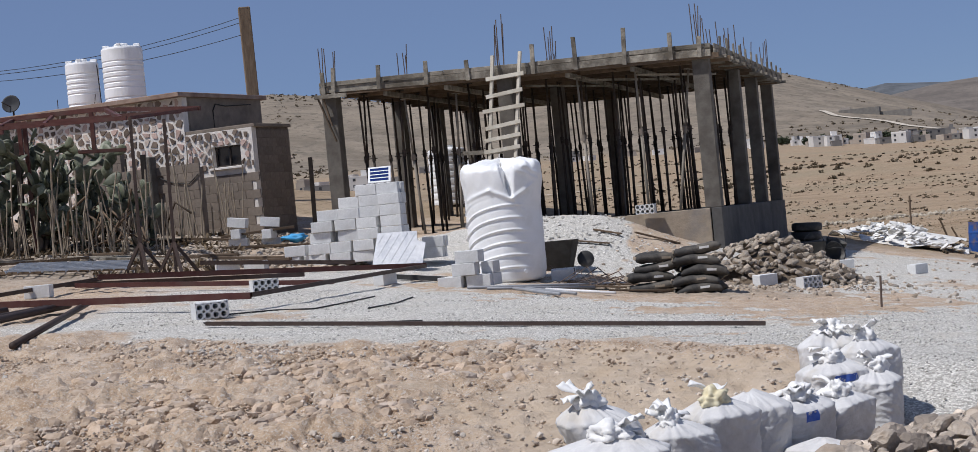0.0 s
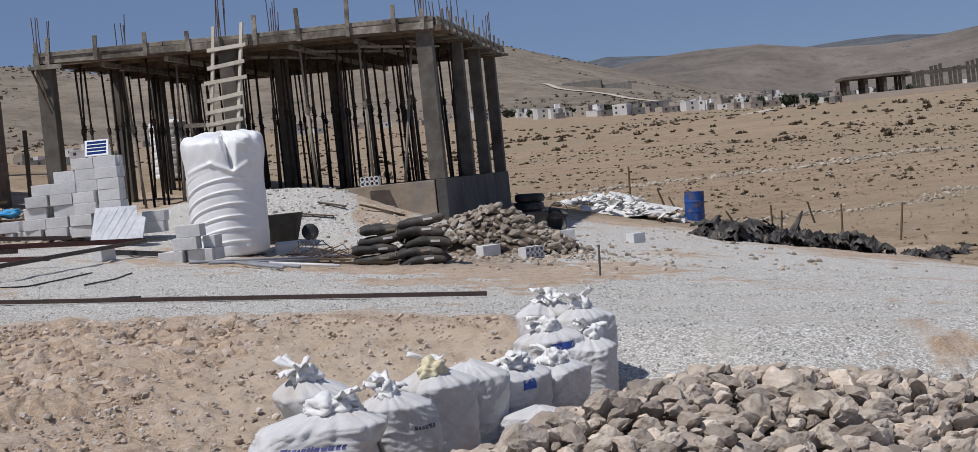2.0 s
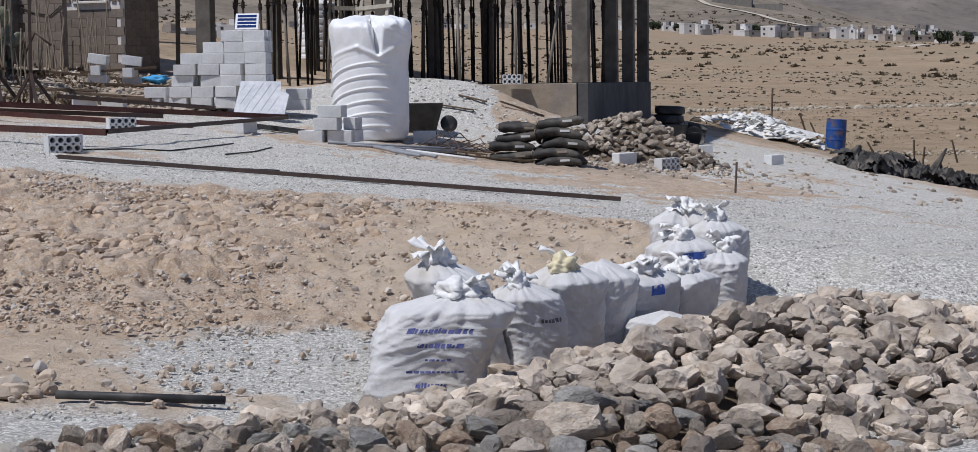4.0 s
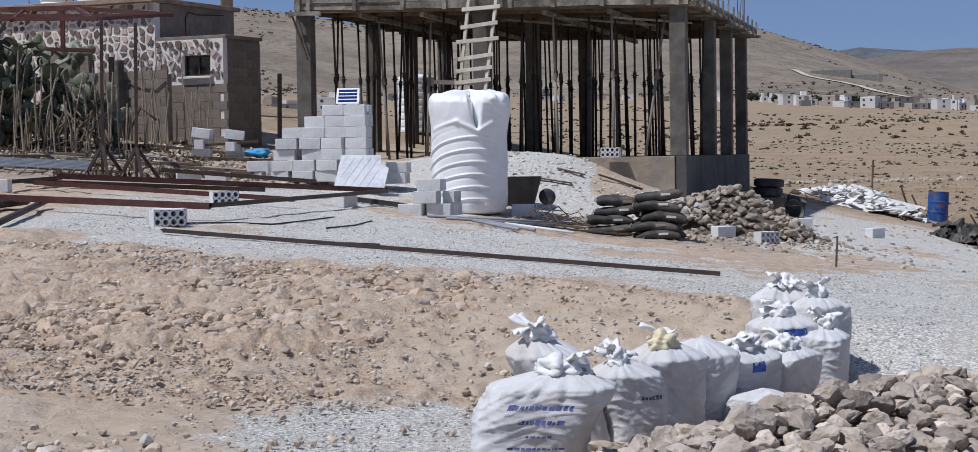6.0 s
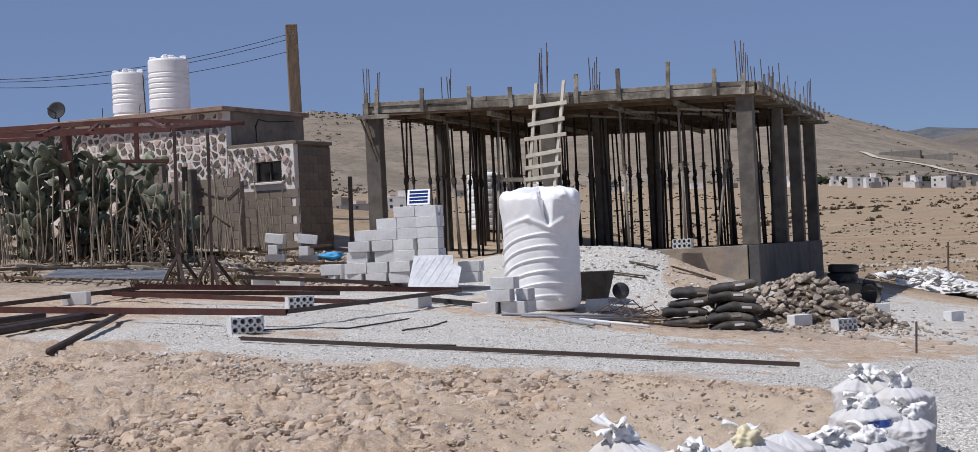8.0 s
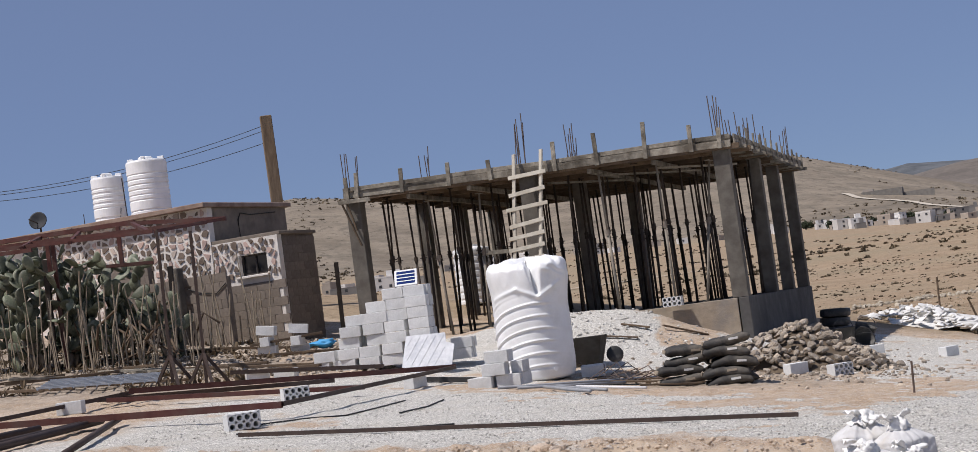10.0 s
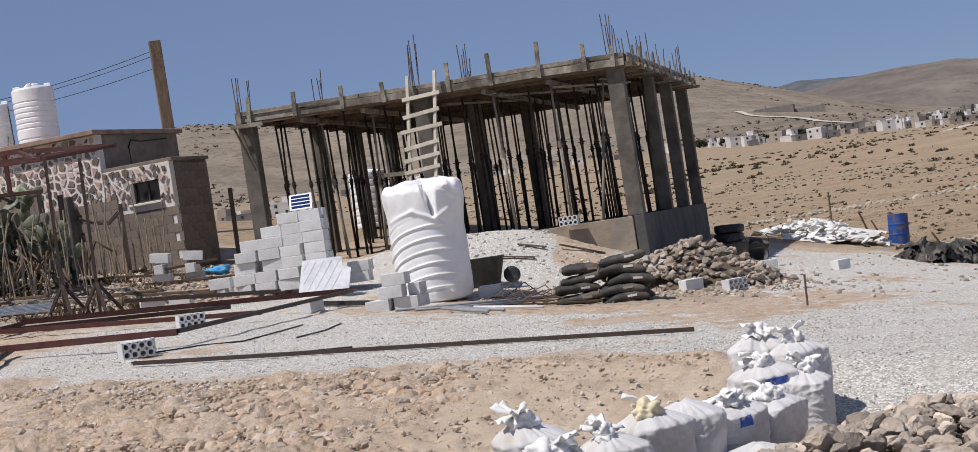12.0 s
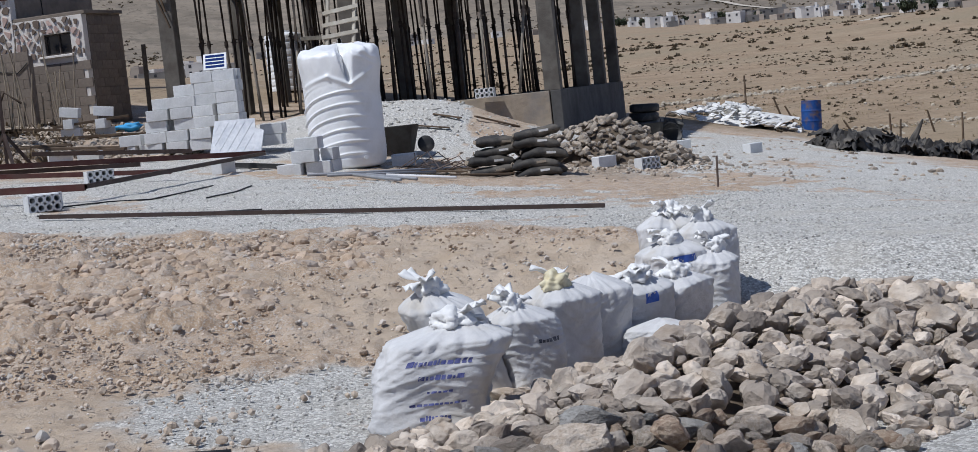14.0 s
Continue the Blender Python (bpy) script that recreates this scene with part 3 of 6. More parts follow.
def prop(material):
    e = thing("steel_prop", Matrix(), "dark rusty telescopic steel prop holding up the formwork", "prop", "props under the slab")
    part("outer_tube", tube(bmesh.new(), (0, 0, 0.01), (0, 0, 1.75), 0.03, seg=8), material, e, smooth=True)
    part("inner_tube", tube(bmesh.new(), (0, 0, 1.75), (0, 0, 3.03), 0.024, seg=8), material, e, smooth=True)
    c = tube(bmesh.new(), (0, 0, 1.66), (0, 0, 1.80), 0.045, seg=8)
    tube(c, (-0.09, 0, 1.72), (0.09, 0, 1.72), 0.01, seg=5)
    part("collar", c, material, e)
    part("base_plate", boxed(0.14, 0.14, 0.01), material, e)
    part("head_plate", boxed(0.16, 0.12, 0.012, pose(0, 0, 3.018)), material, e)
    return e


dark_prop, pale_prop = prop(PROP), prop(PROP_PALE)
tagged(pale_prop, "mortar-spattered pale steel prop holding up the formwork")
first = True
for ix in range(10):
    for iy in range(8):
        x, y = -7.75 + ix * 0.79 + rnd.uniform(-0.14, 0.14), 0.95 + iy * 1.32 + rnd.uniform(-0.2, 0.2)
        if abs(x + 4.3) < 0.35 and min(abs(y - 4.6), abs(y - 0.1), abs(y - 10.6)) < 0.4:
            continue
        m = BM @ pose(x, y, FLOOR, rnd.uniform(-1.6, 1.6), rnd.uniform(-1.6, 1.6), rnd.uniform(0, 180)) @ Matrix.Diagonal((1, 1, 0.99 - 0.0063 * x, 1))
        if first:
            dark_prop.matrix_world, first = m, False
        else:
            copy_thing(dark_prop, m)
for i in range(9):
    copy_thing(dark_prop, BM @ pose(-0.35 + rnd.uniform(-0.05, 0.1), 1.1 + i * 1.08, FLOOR, rnd.uniform(-2, 2), rnd.uniform(-2, 2), 40 * i) @ Matrix.Diagonal((1, 1, 0.99, 1)))
    copy_thing(dark_prop, BM @ pose(-8.1 + rnd.uniform(-0.1, 0.2), 0.9 + i * 1.08, FLOOR, rnd.uniform(-2, 2), rnd.uniform(-2, 2), 40 * i) @ Matrix.Diagonal((1, 1, 1.04, 1)))
pale_prop.matrix_world = BM @ pose(-2.72, 0.32, FLOOR, 0, -1.4, 0)
copy_thing(pale_prop, BM @ pose(-1.5, 0.32, FLOOR, 0, -0.5, 30))
copy_thing(pale_prop, BM @ pose(-0.85, 0.4, FLOOR, 0, 11, 50))
copy_thing(pale_prop, BM @ pose(-5.7, 0.5, FLOOR, 0, 3, 50))
copy_thing(pale_prop, BM @ pose(-6.6, 0.6, FLOOR, 0, -4, 50))

# ladder against the slab
LZ = z_at(*(BM @ Vector((-4.4, -1.15, 0))).xy)
ladder = thing("wooden_ladder", BM @ Matrix(), "home-made bleached timber ladder leaning on the slab edge", "ladder")
l0, l1, r0, r1 = Vector((-4.62, -1.15, LZ)), Vector((-4.43, -0.3, 5.12)), Vector((-4.08, -1.15, LZ)), Vector((-3.82, -0.3, 5.14))
part("rail", bar(bmesh.new(), l0, l1, 0.07, 0.045), LADDER, ladder)
part("rail", bar(bmesh.new(), r0, r1, 0.07, 0.045), LADDER, ladder)
for z, over, tilt in ((1.75, 0.1, 2), (2.02, 0.1, 4), (2.3, 0.08, 3), (2.57, 0.1, 5), (2.84, 0.1, 6), (3.09, 0.11, 6), (3.34, 0.11, 7), (3.6, 0.1, 9), (3.95, 0.17, 5), (4.27, 0.11, 8), (4.63, 0.12, 4)):
    t = (z - LZ) / (5.12 - LZ)
    a, b = l0.lerp(l1, t), r0.lerp(r1, t)
    c, w = (a + b) / 2, (b - a).length
    part("rung", boxed(w + 2 * over, 0.03, 0.085, pose(c.x, c.y - 0.05, c.z - 0.04, -13, -tilt * 0.75, 0), 0.004), LADDER, ladder)

# ---- concrete blocks ----
def solid_block():
    bm = boxed(0.392, 0.196, 0.192, bevel=0.006)
    return finish(bm, "block", BLOCK)


def hollow_block():
    """A block with two rows of round holes, closed at the back to look dark."""
    bm = bmesh.new()
    w, h, d = 0.4, 0.2, 0.2
    cells_ = [(i, j) for j in range(2) for i in range(4)]
    n = 12
    for side in (-1, 1):
        for i, j in cells_:
            cx, cz, hw, hh = -w / 2 + (i + 0.5) * w / 4, (j + 0.5) * h / 2, w / 8, h / 4
            inner, outer = [], []
            for k in range(n):
                a = 2 * math.pi * k / n
                ca, sa = math.cos(a), math.sin(a)
                s = min(hw / abs(ca) if abs(ca) > 1e-6 else 9, hh / abs(sa) if abs(sa) > 1e-6 else 9)
                inner.append((cx + 0.034 * ca, cz + 0.034 * sa))
                outer.append((cx + s * ca, cz + s * sa))
            for k in range(n):
                if side > 0:
                    continue
                q = [outer[k], outer[(k + 1) % n], inner[(k + 1) % n], inner[k]]
                bm.faces.new([bm.verts.new((x, side * d / 2, z)) for x, z in (q if side < 0 else q[::-1])])
                if side < 0:
                    p, q2 = inner[k], inner[(k + 1) % n]
                    bm.faces.new([bm.verts.new(v) for v in ((p[0], -d / 2, p[1]), (q2[0], -d / 2, q2[1]), (q2[0], d / 2, q2[1]), (p[0], d / 2, p[1]))])
    # back face added to shut out light, so the holes read dark
    bm.faces.new([bm.verts.new(v) for v in ((-w / 2, d / 2, 0), (w / 2, d / 2, 0), (w / 2, d / 2, h), (-w / 2, d / 2, h))])
    for s in (((-w / 2, -d / 2, 0), (w / 2, -d / 2, 0), (w / 2, d / 2, 0), (-w / 2, d / 2, 0)), ((-w / 2, -d / 2, h), (w / 2, -d / 2, h), (w / 2, d / 2, h), (-w / 2, d / 2, h)),
              ((-w / 2, -d / 2, 0), (-w / 2, d / 2, 0), (-w / 2, d / 2, h), (-w / 2, -d / 2, h)), ((w / 2, -d / 2, 0), (w / 2, d / 2, 0), (w / 2, d / 2, h), (w / 2, -d / 2, h))):
        bm.faces.new([bm.verts.new(v) for v in s])
    bmesh.ops.remove_doubles(bm, verts=bm.verts, dist=0.001)
    bmesh.ops.recalc_face_normals(bm, faces=bm.faces)
    return finish(bm, "hollow_block", BLOCK)


SOLID, HOLLOW = solid_block(), hollow_block()


def loose_block(me, x, y, rz=0.0, dz=0.0, label="pale grey concrete block lying on the ground", rx=0.0, ry=0.0, group="loose blocks"):
    ob = new("concrete_block", me)
    ob.matrix_world = pose(x, y, z_at(x, y) + dz, rx, ry, rz)
    return tagged(ob, label, "block", group)


stack = thing("block_stack", pose(-3.92, 31.4, 1.12, 0, 0, -12), "stepped stack of pale grey concrete blocks on gravel", "block stack")
STEPS = ((-0.11, 0.38, 0.86, 1.28), (0.0, 0.46, 0.88, 1.32), (0.49, 1.03, 1.40), (0.55, 0.98, 1.38), (0.65, 1.05, 1.43), (1.07, 1.46), (1.40, 1.80))
for i, row in enumerate(STEPS):
    for x in row:
        share("block", SOLID, stack, pose(x + 0.2 + rnd.uniform(-0.015, 0.012), rnd.uniform(-0.05, 0.03) - 0.014 * (len(STEPS) - i), 0.197 * i, 0, 0, rnd.uniform(-6, 4)))
        share("block", SOLID, stack, pose(x + 0.22 + rnd.uniform(-0.03, 0.02), 0.22 + rnd.uniform(-0.02, 0.02), 0.197 * i, 0, 0, rnd.uniform(-2.5, 2.5)))
for i in range(6):
    share("block", SOLID, stack, pose(2.06 + rnd.uniform(-0.015, 0.015), -0.16, 0.197 * i, 0, 0, -3 + rnd.uniform(-3, 3)))
    share("block", SOLID, stack, pose(2.07 + rnd.uniform(-0.015, 0.015), 0.05, 0.197 * i, 0, 0, -3 + rnd.uniform(-3, 3)))
for i in range(2):
    for j in range(2):
        share("block", SOLID, stack, pose(2.62 + 0.03 * i, 0.40 + 0.21 * j, -0.06 + 0.197 * i, 0, 0, 4))
small = thing("block_stack", pose(-1.02, 27.4, z_at(-0.8, 27.4) - 0.02, 0, 0, -14), "small stepped stack of pale grey concrete blocks beside the white tank", "block stack")
for x, y, i, rz in ((0.16, -0.04, 0, -2), (0.60, 0.06, 0, 3), (0.20, 0.20, 0, 1), (0.74, 0.33, 0, 84), (0.40, -0.01, 1, -4), (0.36, 0.22, 1, 2), (0.74, 0.30, 1, 88), (0.46, 0.03, 2, -3), (0.44, 0.25, 2, 2)):
    share("block", SOLID, small, pose(x, y, 0.197 * i, 0, 0, rz))
# thin cast slab leaning on the stack, one corner broken off
PANEL = mk("marbled_tile_panel", (0.60, 0.61, 0.63), (0.74, 0.75, 0.77), 9.0, 0.5, 0.2, 40, c3=(0.50, 0.52, 0.56), s3=4.0)
cast_panel = thing("cast_panel", pose(-1.90, 30.36, z_at(-1.90, 30.36) + 0.01, -22, 0, -10), "pale marbled slab with a diamond pattern leaning on the blocks", "slab")
bm = bmesh.new()
outline = [(-0.47, 0.0), (0.45, 0.0), (0.52, 0.46), (0.37, 0.52), (0.36, 0.70), (-0.36, 0.72)]
front_, back_ = [bm.verts.new((x, -0.015, z)) for x, z in outline], [bm.verts.new((x, 0.015, z)) for x, z in outline]
bm.faces.new(front_)
bm.faces.new(back_[::-1])
for k in range(6):
    bm.faces.new((front_[k], back_[k], back_[(k + 1) % 6], front_[(k + 1) % 6]))
bmesh.ops.recalc_face_normals(bm, faces=bm.faces)
part("plate", bm, PANEL, cast_panel)
for i in range(7):
    for s in (1, -1):
        c = -0.45 + i * 0.15
        z0, z1 = 0.03, 0.68
        x0, x1 = c - s * 0.2, c + s * 0.2
        t0 = max(0.0, (-0.36 - x0) / (x1 - x0) if s > 0 else (0.34 - x0) / (x1 - x0))
        t1 = min(1.0, (0.34 - x0) / (x1 - x0) if s > 0 else (-0.36 - x0) / (x1 - x0))
        if t1 - t0 > 0.1:
            part("rib", bar(bmesh.new(), (x0 + (x1 - x0) * t0, -0.016, z0 + (z1 - z0) * t0), (x0 + (x1 - x0) * t1, -0.016, z0 + (z1 - z0) * t1), 0.010, 0.005), PANEL, cast_panel)
# solar panel on top of the stack
solar = thing("solar_panel", stack.matrix_world @ pose(1.86, -0.04, 1.385, -32, 0, 8) @ Matrix.Diagonal((1.12, 1, 1.12, 1)), "small blue solar panel in a white frame propped on the blocks", "solar panel")
part("frame", boxed(0.37, 0.3, 0.02, bevel=0.003), mk("white_frame", (0.75, 0.75, 0.75), (0.8, 0.8, 0.8), rough=0.4), solar, "white aluminium frame", m=pose(0, 0, 0, 90, 0, 0) @ pose(0, 0.15, 0))
CELL = mk("blue_cells", (0.01, 0.025, 0.12), (0.015, 0.035, 0.16), rough=0.15, spec=0.5)
for i in range(4):
    part("cell_strip", boxed(0.30, 0.046, 0.004, bevel=0.001), CELL, solar, "dark blue cell strip", m=pose(0, 0, 0, 90, 0, 0) @ pose(0, 0.052 + i * 0.065, 0.0195))
bpy.context.view_layer.update()

# ---- dented water tank ----
def tank_skin(a, r, z, p):
    """A thin plastic tank, sagging and dented: bowed ribs below, a caved-in, creased top."""
    b = math.remainder(a + 1.45, 2 * math.pi)          # 0 towards the yard's front
    bow = 0.105 * min(abs(b), 1.8) ** 1.7 * (1.15 if b < 0 else 0.8)
    ph = ((z + bow) / 0.208 + 0.25) % 1.0
    lip = math.exp(-((ph - 0.5) / 0.075) ** 2) - 0.45 * math.exp(-((ph - 0.33) / 0.13) ** 2)
    fade = float(step(0.05, 0.14, z)) * (1 - float(step(1.34, 1.50, z + 0.7 * bow))) * (1 - 0.85 * float(step(0.1, 0.65, b)) * (1 - float(step(1.6, 2.2, b))))
    out = r + 0.022 * lip * fade * (r > 0.4)
    d = lambda b0, z0, sb, sz, k: k * math.exp(-((b - b0) / sb) ** 2 - ((z - z0) / sz) ** 2)
    # the waist draws in, the foot and the shoulders stand out
    out -= d(-1.1, 0.85, 0.8, 0.6, 0.075) + d(1.0, 1.25, 0.7, 0.3, 0.02) + d(-1.2, 0.1, 0.9, 0.4, 0.07)
    out += d(-1.2, 1.85, 0.6, 0.22, 0.055) + d(1.15, 1.75, 0.55, 0.3, 0.05) + d(0.95, 0.45, 0.5, 0.5, 0.035)
    # a wedge folded in from the rim down to a point
    w = 0.05 + 0.26 * max(0.0, z - 1.40)
    c = 0.10 - 0.16 * (z - 1.40)
    wedge = max(0.0, 1 - abs(b - c) / w) ** 0.8 * float(step(1.36, 1.62, z))
    out -= 0.26 * wedge
    # creases running from the point of the wedge
    for b0, z0, b1, z1, k in ((0.10, 1.40, -0.45, 1.56, 0.035), (-0.45, 1.56, -1.3, 1.42, 0.022), (0.12, 1.40, 0.75, 1.62, 0.03), (0.10, 1.42, 0.45, 1.15, 0.022), (0.45, 1.95, 1.0, 1.78, 0.03), (0.3, 1.88, 0.9, 1.70, 0.02)):
        t = ((b - b0) * (b1 - b0) + (z - z0) * (z1 - z0)) / ((b1 - b0) ** 2 + (z1 - z0) ** 2)
        t = min(max(t, 0.0), 1.0)
        off = math.hypot((b - b0 - t * (b1 - b0)) * 0.65, z - z0 - t * (z1 - z0))
        out += k * math.exp(-(off / 0.035) ** 2) * (1 - 0.5 * t)
    out += 0.012 * noise.noise(Vector((math.cos(a) * 2, math.sin(a) * 2, z * 2.5))) - 0.020 * abs(noise.noise(Vector((math.cos(a) * 3.5, math.sin(a) * 3.5, z * 3 + 4)))) * float(step(1.3, 1.7, z))
    out = max(out, 0.02) if r > 0.001 else r
    rim = float(step(1.65, 2.05, z))
    top = rim * (0.035 * math.cos(a * 2 + 0.4) - 0.10 * abs(noise.noise(Vector((p.x * 3.4, p.y * 3.4, 3.1)))) + 0.05 * noise.noise(Vector((p.x * 7, p.y * 7, 1.2))) - 0.10 * wedge)
    return Vector((out * math.cos(a) + 0.03 * z, out * math.sin(a), z + top))


prof = [(0.0001, 0.0), (0.3, 0.0), (0.55, 0.0), (0.63, 0.03)] + [(0.645 + 0.02 * min(1, i / 8), 0.06 + i * 0.0133) for i in range(140)] + [(0.655, 1.945), (0.635, 1.975), (0.60, 2.0), (0.53, 2.02), (0.46, 2.045), (0.36, 2.06), (0.24, 2.07), (0.12, 2.075), (0.0001, 2.075)]
tank = thing("water_tank", pose(0.02, 29.2, 0.565), "white plastic water tank, dented and caved in, standing on gravel", "water tank")
part("shell", lathe(bmesh.new(), prof, 180, tank_skin), TANK, tank, smooth=True)
part("outlet_boss", tube(bmesh.new(), (0.30, -0.53, 0.17), (0.33, -0.62, 0.17), 0.035, seg=12), TANK, tank)

# ---- sacks ----
PRINT_BLUE = mk("blue_sack_print", (0.07, 0.08, 0.24), (0.16, 0.17, 0.33), 40.0, 0.8)
PRINT_DARK = mk("black_sack_print", (0.06, 0.06, 0.08), (0.16, 0.16, 0.18), 40.0, 0.8)
PATCH_BLUE = mk("bright_blue_sack_patch", (0.04, 0.10, 0.42), (0.1, 0.17, 0.5), 20.0, 0.8)
# lighter than the bags: sunlight put into the colour of knots and ends
KNOT = mk("sunlit_sack_end", (0.70, 0.69, 0.665), (0.80, 0.79, 0.77), 12.0, 0.8, 0.15, 40)
YELLOW = mk("yellow_tie", (0.62, 0.54, 0.34), (0.72, 0.66, 0.48), 20.0, 0.8)


def sack_shape(w, d, h, lean, seed):
    """A filled sack's skin: a place for an angle and a height from 0 to 1."""
    off = Vector((seed * 7.3, seed * 3.1, seed * 1.7))

    def skin(a, t, out=0.0):
        full = 0.93 + 0.03 * math.cos(t * 6.0) + 0.08 * float(step(0.25, 0.7, t))
        full *= 1 - 0.86 * min(max((t - 0.83) / 0.17, 0.0), 1.0) ** 1.35
        if t < 0.08:
            full *= 0.84 + 0.16 * (t / 0.08) ** 0.5
        c, s = math.cos(a), math.sin(a)
        e = 3.4 - 1.3 * float(step(0.75, 1.0, t))
        k = (abs(c) ** e + abs(s) ** e) ** (-1 / e)
        q = Vector((c * 1.3, s * 1.3, t * 3.2)) + off
        big = noise.noise(q) * 0.10
        n1 = noise.noise(Vector((c * 1.5, s * 1.5, t * 11 + 1.8 * math.sin(2 * a + seed))) + off)
        n2 = noise.noise(Vector((c * 3.6 + t * 3, s * 3.6, t * 15)) + off * 3)
        fold = 0.022 * max(0.0, 1 - abs(n1) * 6.0) - 0.03 * abs(n1) + 0.016 * max(0.0, 1 - abs(n2) * 5.5)
        pleat = math.cos(a * 13 + 5 * noise.noise(Vector((c * 2, s * 2, t * 3)) + off))
        up = 0.04 * pleat * float(step(0.62, 0.95, t)) - abs(noise.noise(Vector((c * 6, s * 6, t * 3)) + off * 2)) * 0.16 * float(step(0.6, 0.95, t))
        r = full * k * (1 + big + fold + up) + out
        sag = 0.05 * noise.noise(Vector((c, s, 4.0)) + off) * t
        return Vector((r * c * w / 2 + lean[0] * t * t, r * s * d / 2 + lean[1] * t * t, t * h + sag * h))
    return skin


def sack(x, y, w, d, h, rz, seed, lean=(0, 0), knot=True, bars=(), patch=None, tie=KNOT, label=""):
    e = thing("tied_sack", pose(x, y, z_at(x, y) - 0.03, 0, 0, rz), label or "full white woven sack with a knotted top standing among stones", "sack", "row of white sacks")
    w, d = w * 1.03, d * 1.02
    skin = sack_shape(w, d, h, lean, seed)
    bm = bmesh.new()
    seg, rows = 104, 72
    rings = [[bm.verts.new(skin(2 * math.pi * k / seg, i / rows)) for k in range(seg)] for i in range(rows + 1)]
    for u, v in zip(rings, rings[1:]):
        for k in range(seg):
            bm.faces.new((u[k], u[(k + 1) % seg], v[(k + 1) % seg], v[k]))
    bm.faces.new(rings[0][::-1])
    bm.faces.new(rings[-1])
    part("bag", bm, SACK, e, smooth=True)
    top = Vector((lean[0], lean[1], h))
    rr = random.Random(seed)
    if knot:
        bm = bmesh.new()
        bmesh.ops.create_icosphere(bm, subdivisions=4, radius=1.0)
        for v in bm.verts:
            p = v.co.copy()
            n1 = noise.noise(p * 1.7 + Vector((seed, 0, 0))) * 0.5 - abs(noise.noise(p * 2.6 + Vector((0, seed, 0)))) * 0.45 + noise.noise(p * 6 + Vector((0, seed, 4))) * 0.10
            v.co = p * (1 + n1)
            v.co.x *= 0.095 * w / 0.5
            v.co.y *= 0.08 * w / 0.5
            v.co.z *= 0.075
        part("knot", bm, tie, e, smooth=True, m=Matrix.Translation(top + Vector((rr.uniform(-0.05, 0.03), -0.04, -0.005))))
        for i in range(4):
            bm = bmesh.new()
            a0 = rr.uniform(0, 6.28)
            L, W = rr.uniform(0.10, 0.18), rr.uniform(0.03, 0.055)
            g = [[None] * 7 for _ in range(9)]
            for p in range(9):
                for q in range(7):
                    s, t = p / 8, q / 6 - 0.5
                    wob = 0.012 * math.sin(5 * t * 2 + s * 4 + i) * (0.4 + s)
                    bend = 0.03 * math.sin(s * 2.4 + i)
                    g[p][q] = bm.verts.new((s * L, t * 2 * W * (0.35 + 0.9 * s), 0.02 + bend * s + wob))
            for p in range(8):
                for q in range(6):
                    bm.faces.new((g[p][q], g[p + 1][q], g[p + 1][q + 1], g[p][q + 1]))
            bmesh.ops.recalc_face_normals(bm, faces=bm.faces)
            bmesh.ops.solidify(bm, geom=bm.faces, thickness=0.005)
            bmesh.ops.recalc_face_normals(bm, faces=bm.faces)
            part("loose_end", bm, KNOT, e, smooth=True, m=Matrix.Translation(top) @ pose(0, 0, 0, 0, -rr.uniform(-15, 45), math.degrees(a0)))

    def strip(name, a0, a1, t0, t1, material, lbl):
        bm = bmesh.new()
        g = [[bm.verts.new(skin(a0 + (a1 - a0) * i / 8, t0 + (t1 - t0) * j / 2, 0.012)) for j in range(3)] for i in range(9)]
        for i in range(8):
            for j in range(2):
                bm.faces.new((g[i][j], g[i + 1][j], g[i + 1][j + 1], g[i][j + 1]))
        part(name, bm, material, e, lbl, True)

    for c, width, t, th, mat in bars:
        # a line of printed marks, word by word
        a = -math.pi / 2 + c - width / 2
        while a < -math.pi / 2 + c + width / 2:
            n = rr.uniform(0.03, 0.10)
            strip("print_mark", a, a + n, t, t + th * rr.uniform(0.6, 1.0), mat, "printed mark")
            a += n + rr.uniform(0.012, 0.03)
    if patch:
        strip("print_patch", -math.pi / 2 + patch[0], -math.pi / 2 + patch[1], patch[2], patch[3], PATCH_BLUE, "bright blue printed patch")
    return e


P1 = ((0.0, 0.95, 0.66, 0.05, PRINT_BLUE), (0.05, 0.6, 0.53, 0.05, PRINT_BLUE), (0.1, 0.36, 0.41, 0.022, PRINT_BLUE), (0.12, 0.9, 0.30, 0.024, PRINT_BLUE), (0.1, 0.5, 0.17, 0.05, PRINT_BLUE))
sack(0.29, 9.05, 0.66, 0.48, 0.57, -6, 1, (0.20, 0.06), True, P1, label="full white sack with lines of blue print, knotted top")
sack(0.56, 9.75, 0.44, 0.40, 0.70, 8, 2, (-0.20, 0.02), label="full white sack with its top twisted up")
sack(0.93, 9.85, 0.40, 0.40, 0.56, 20, 3, (-0.08, 0.0), True, ((0.25, 0.55, 0.60, 0.05, PRINT_DARK),), label="full white sack with a line of dark print")
sack(1.16, 10.30, 0.48, 0.42, 0.62, 30, 4, (-0.02, -0.04), tie=YELLOW, label="full white sack tied with a yellowish knot")
sack(1.40, 10.62, 0.46, 0.40, 0.61, 20, 5, (0.02, 0.0), False)
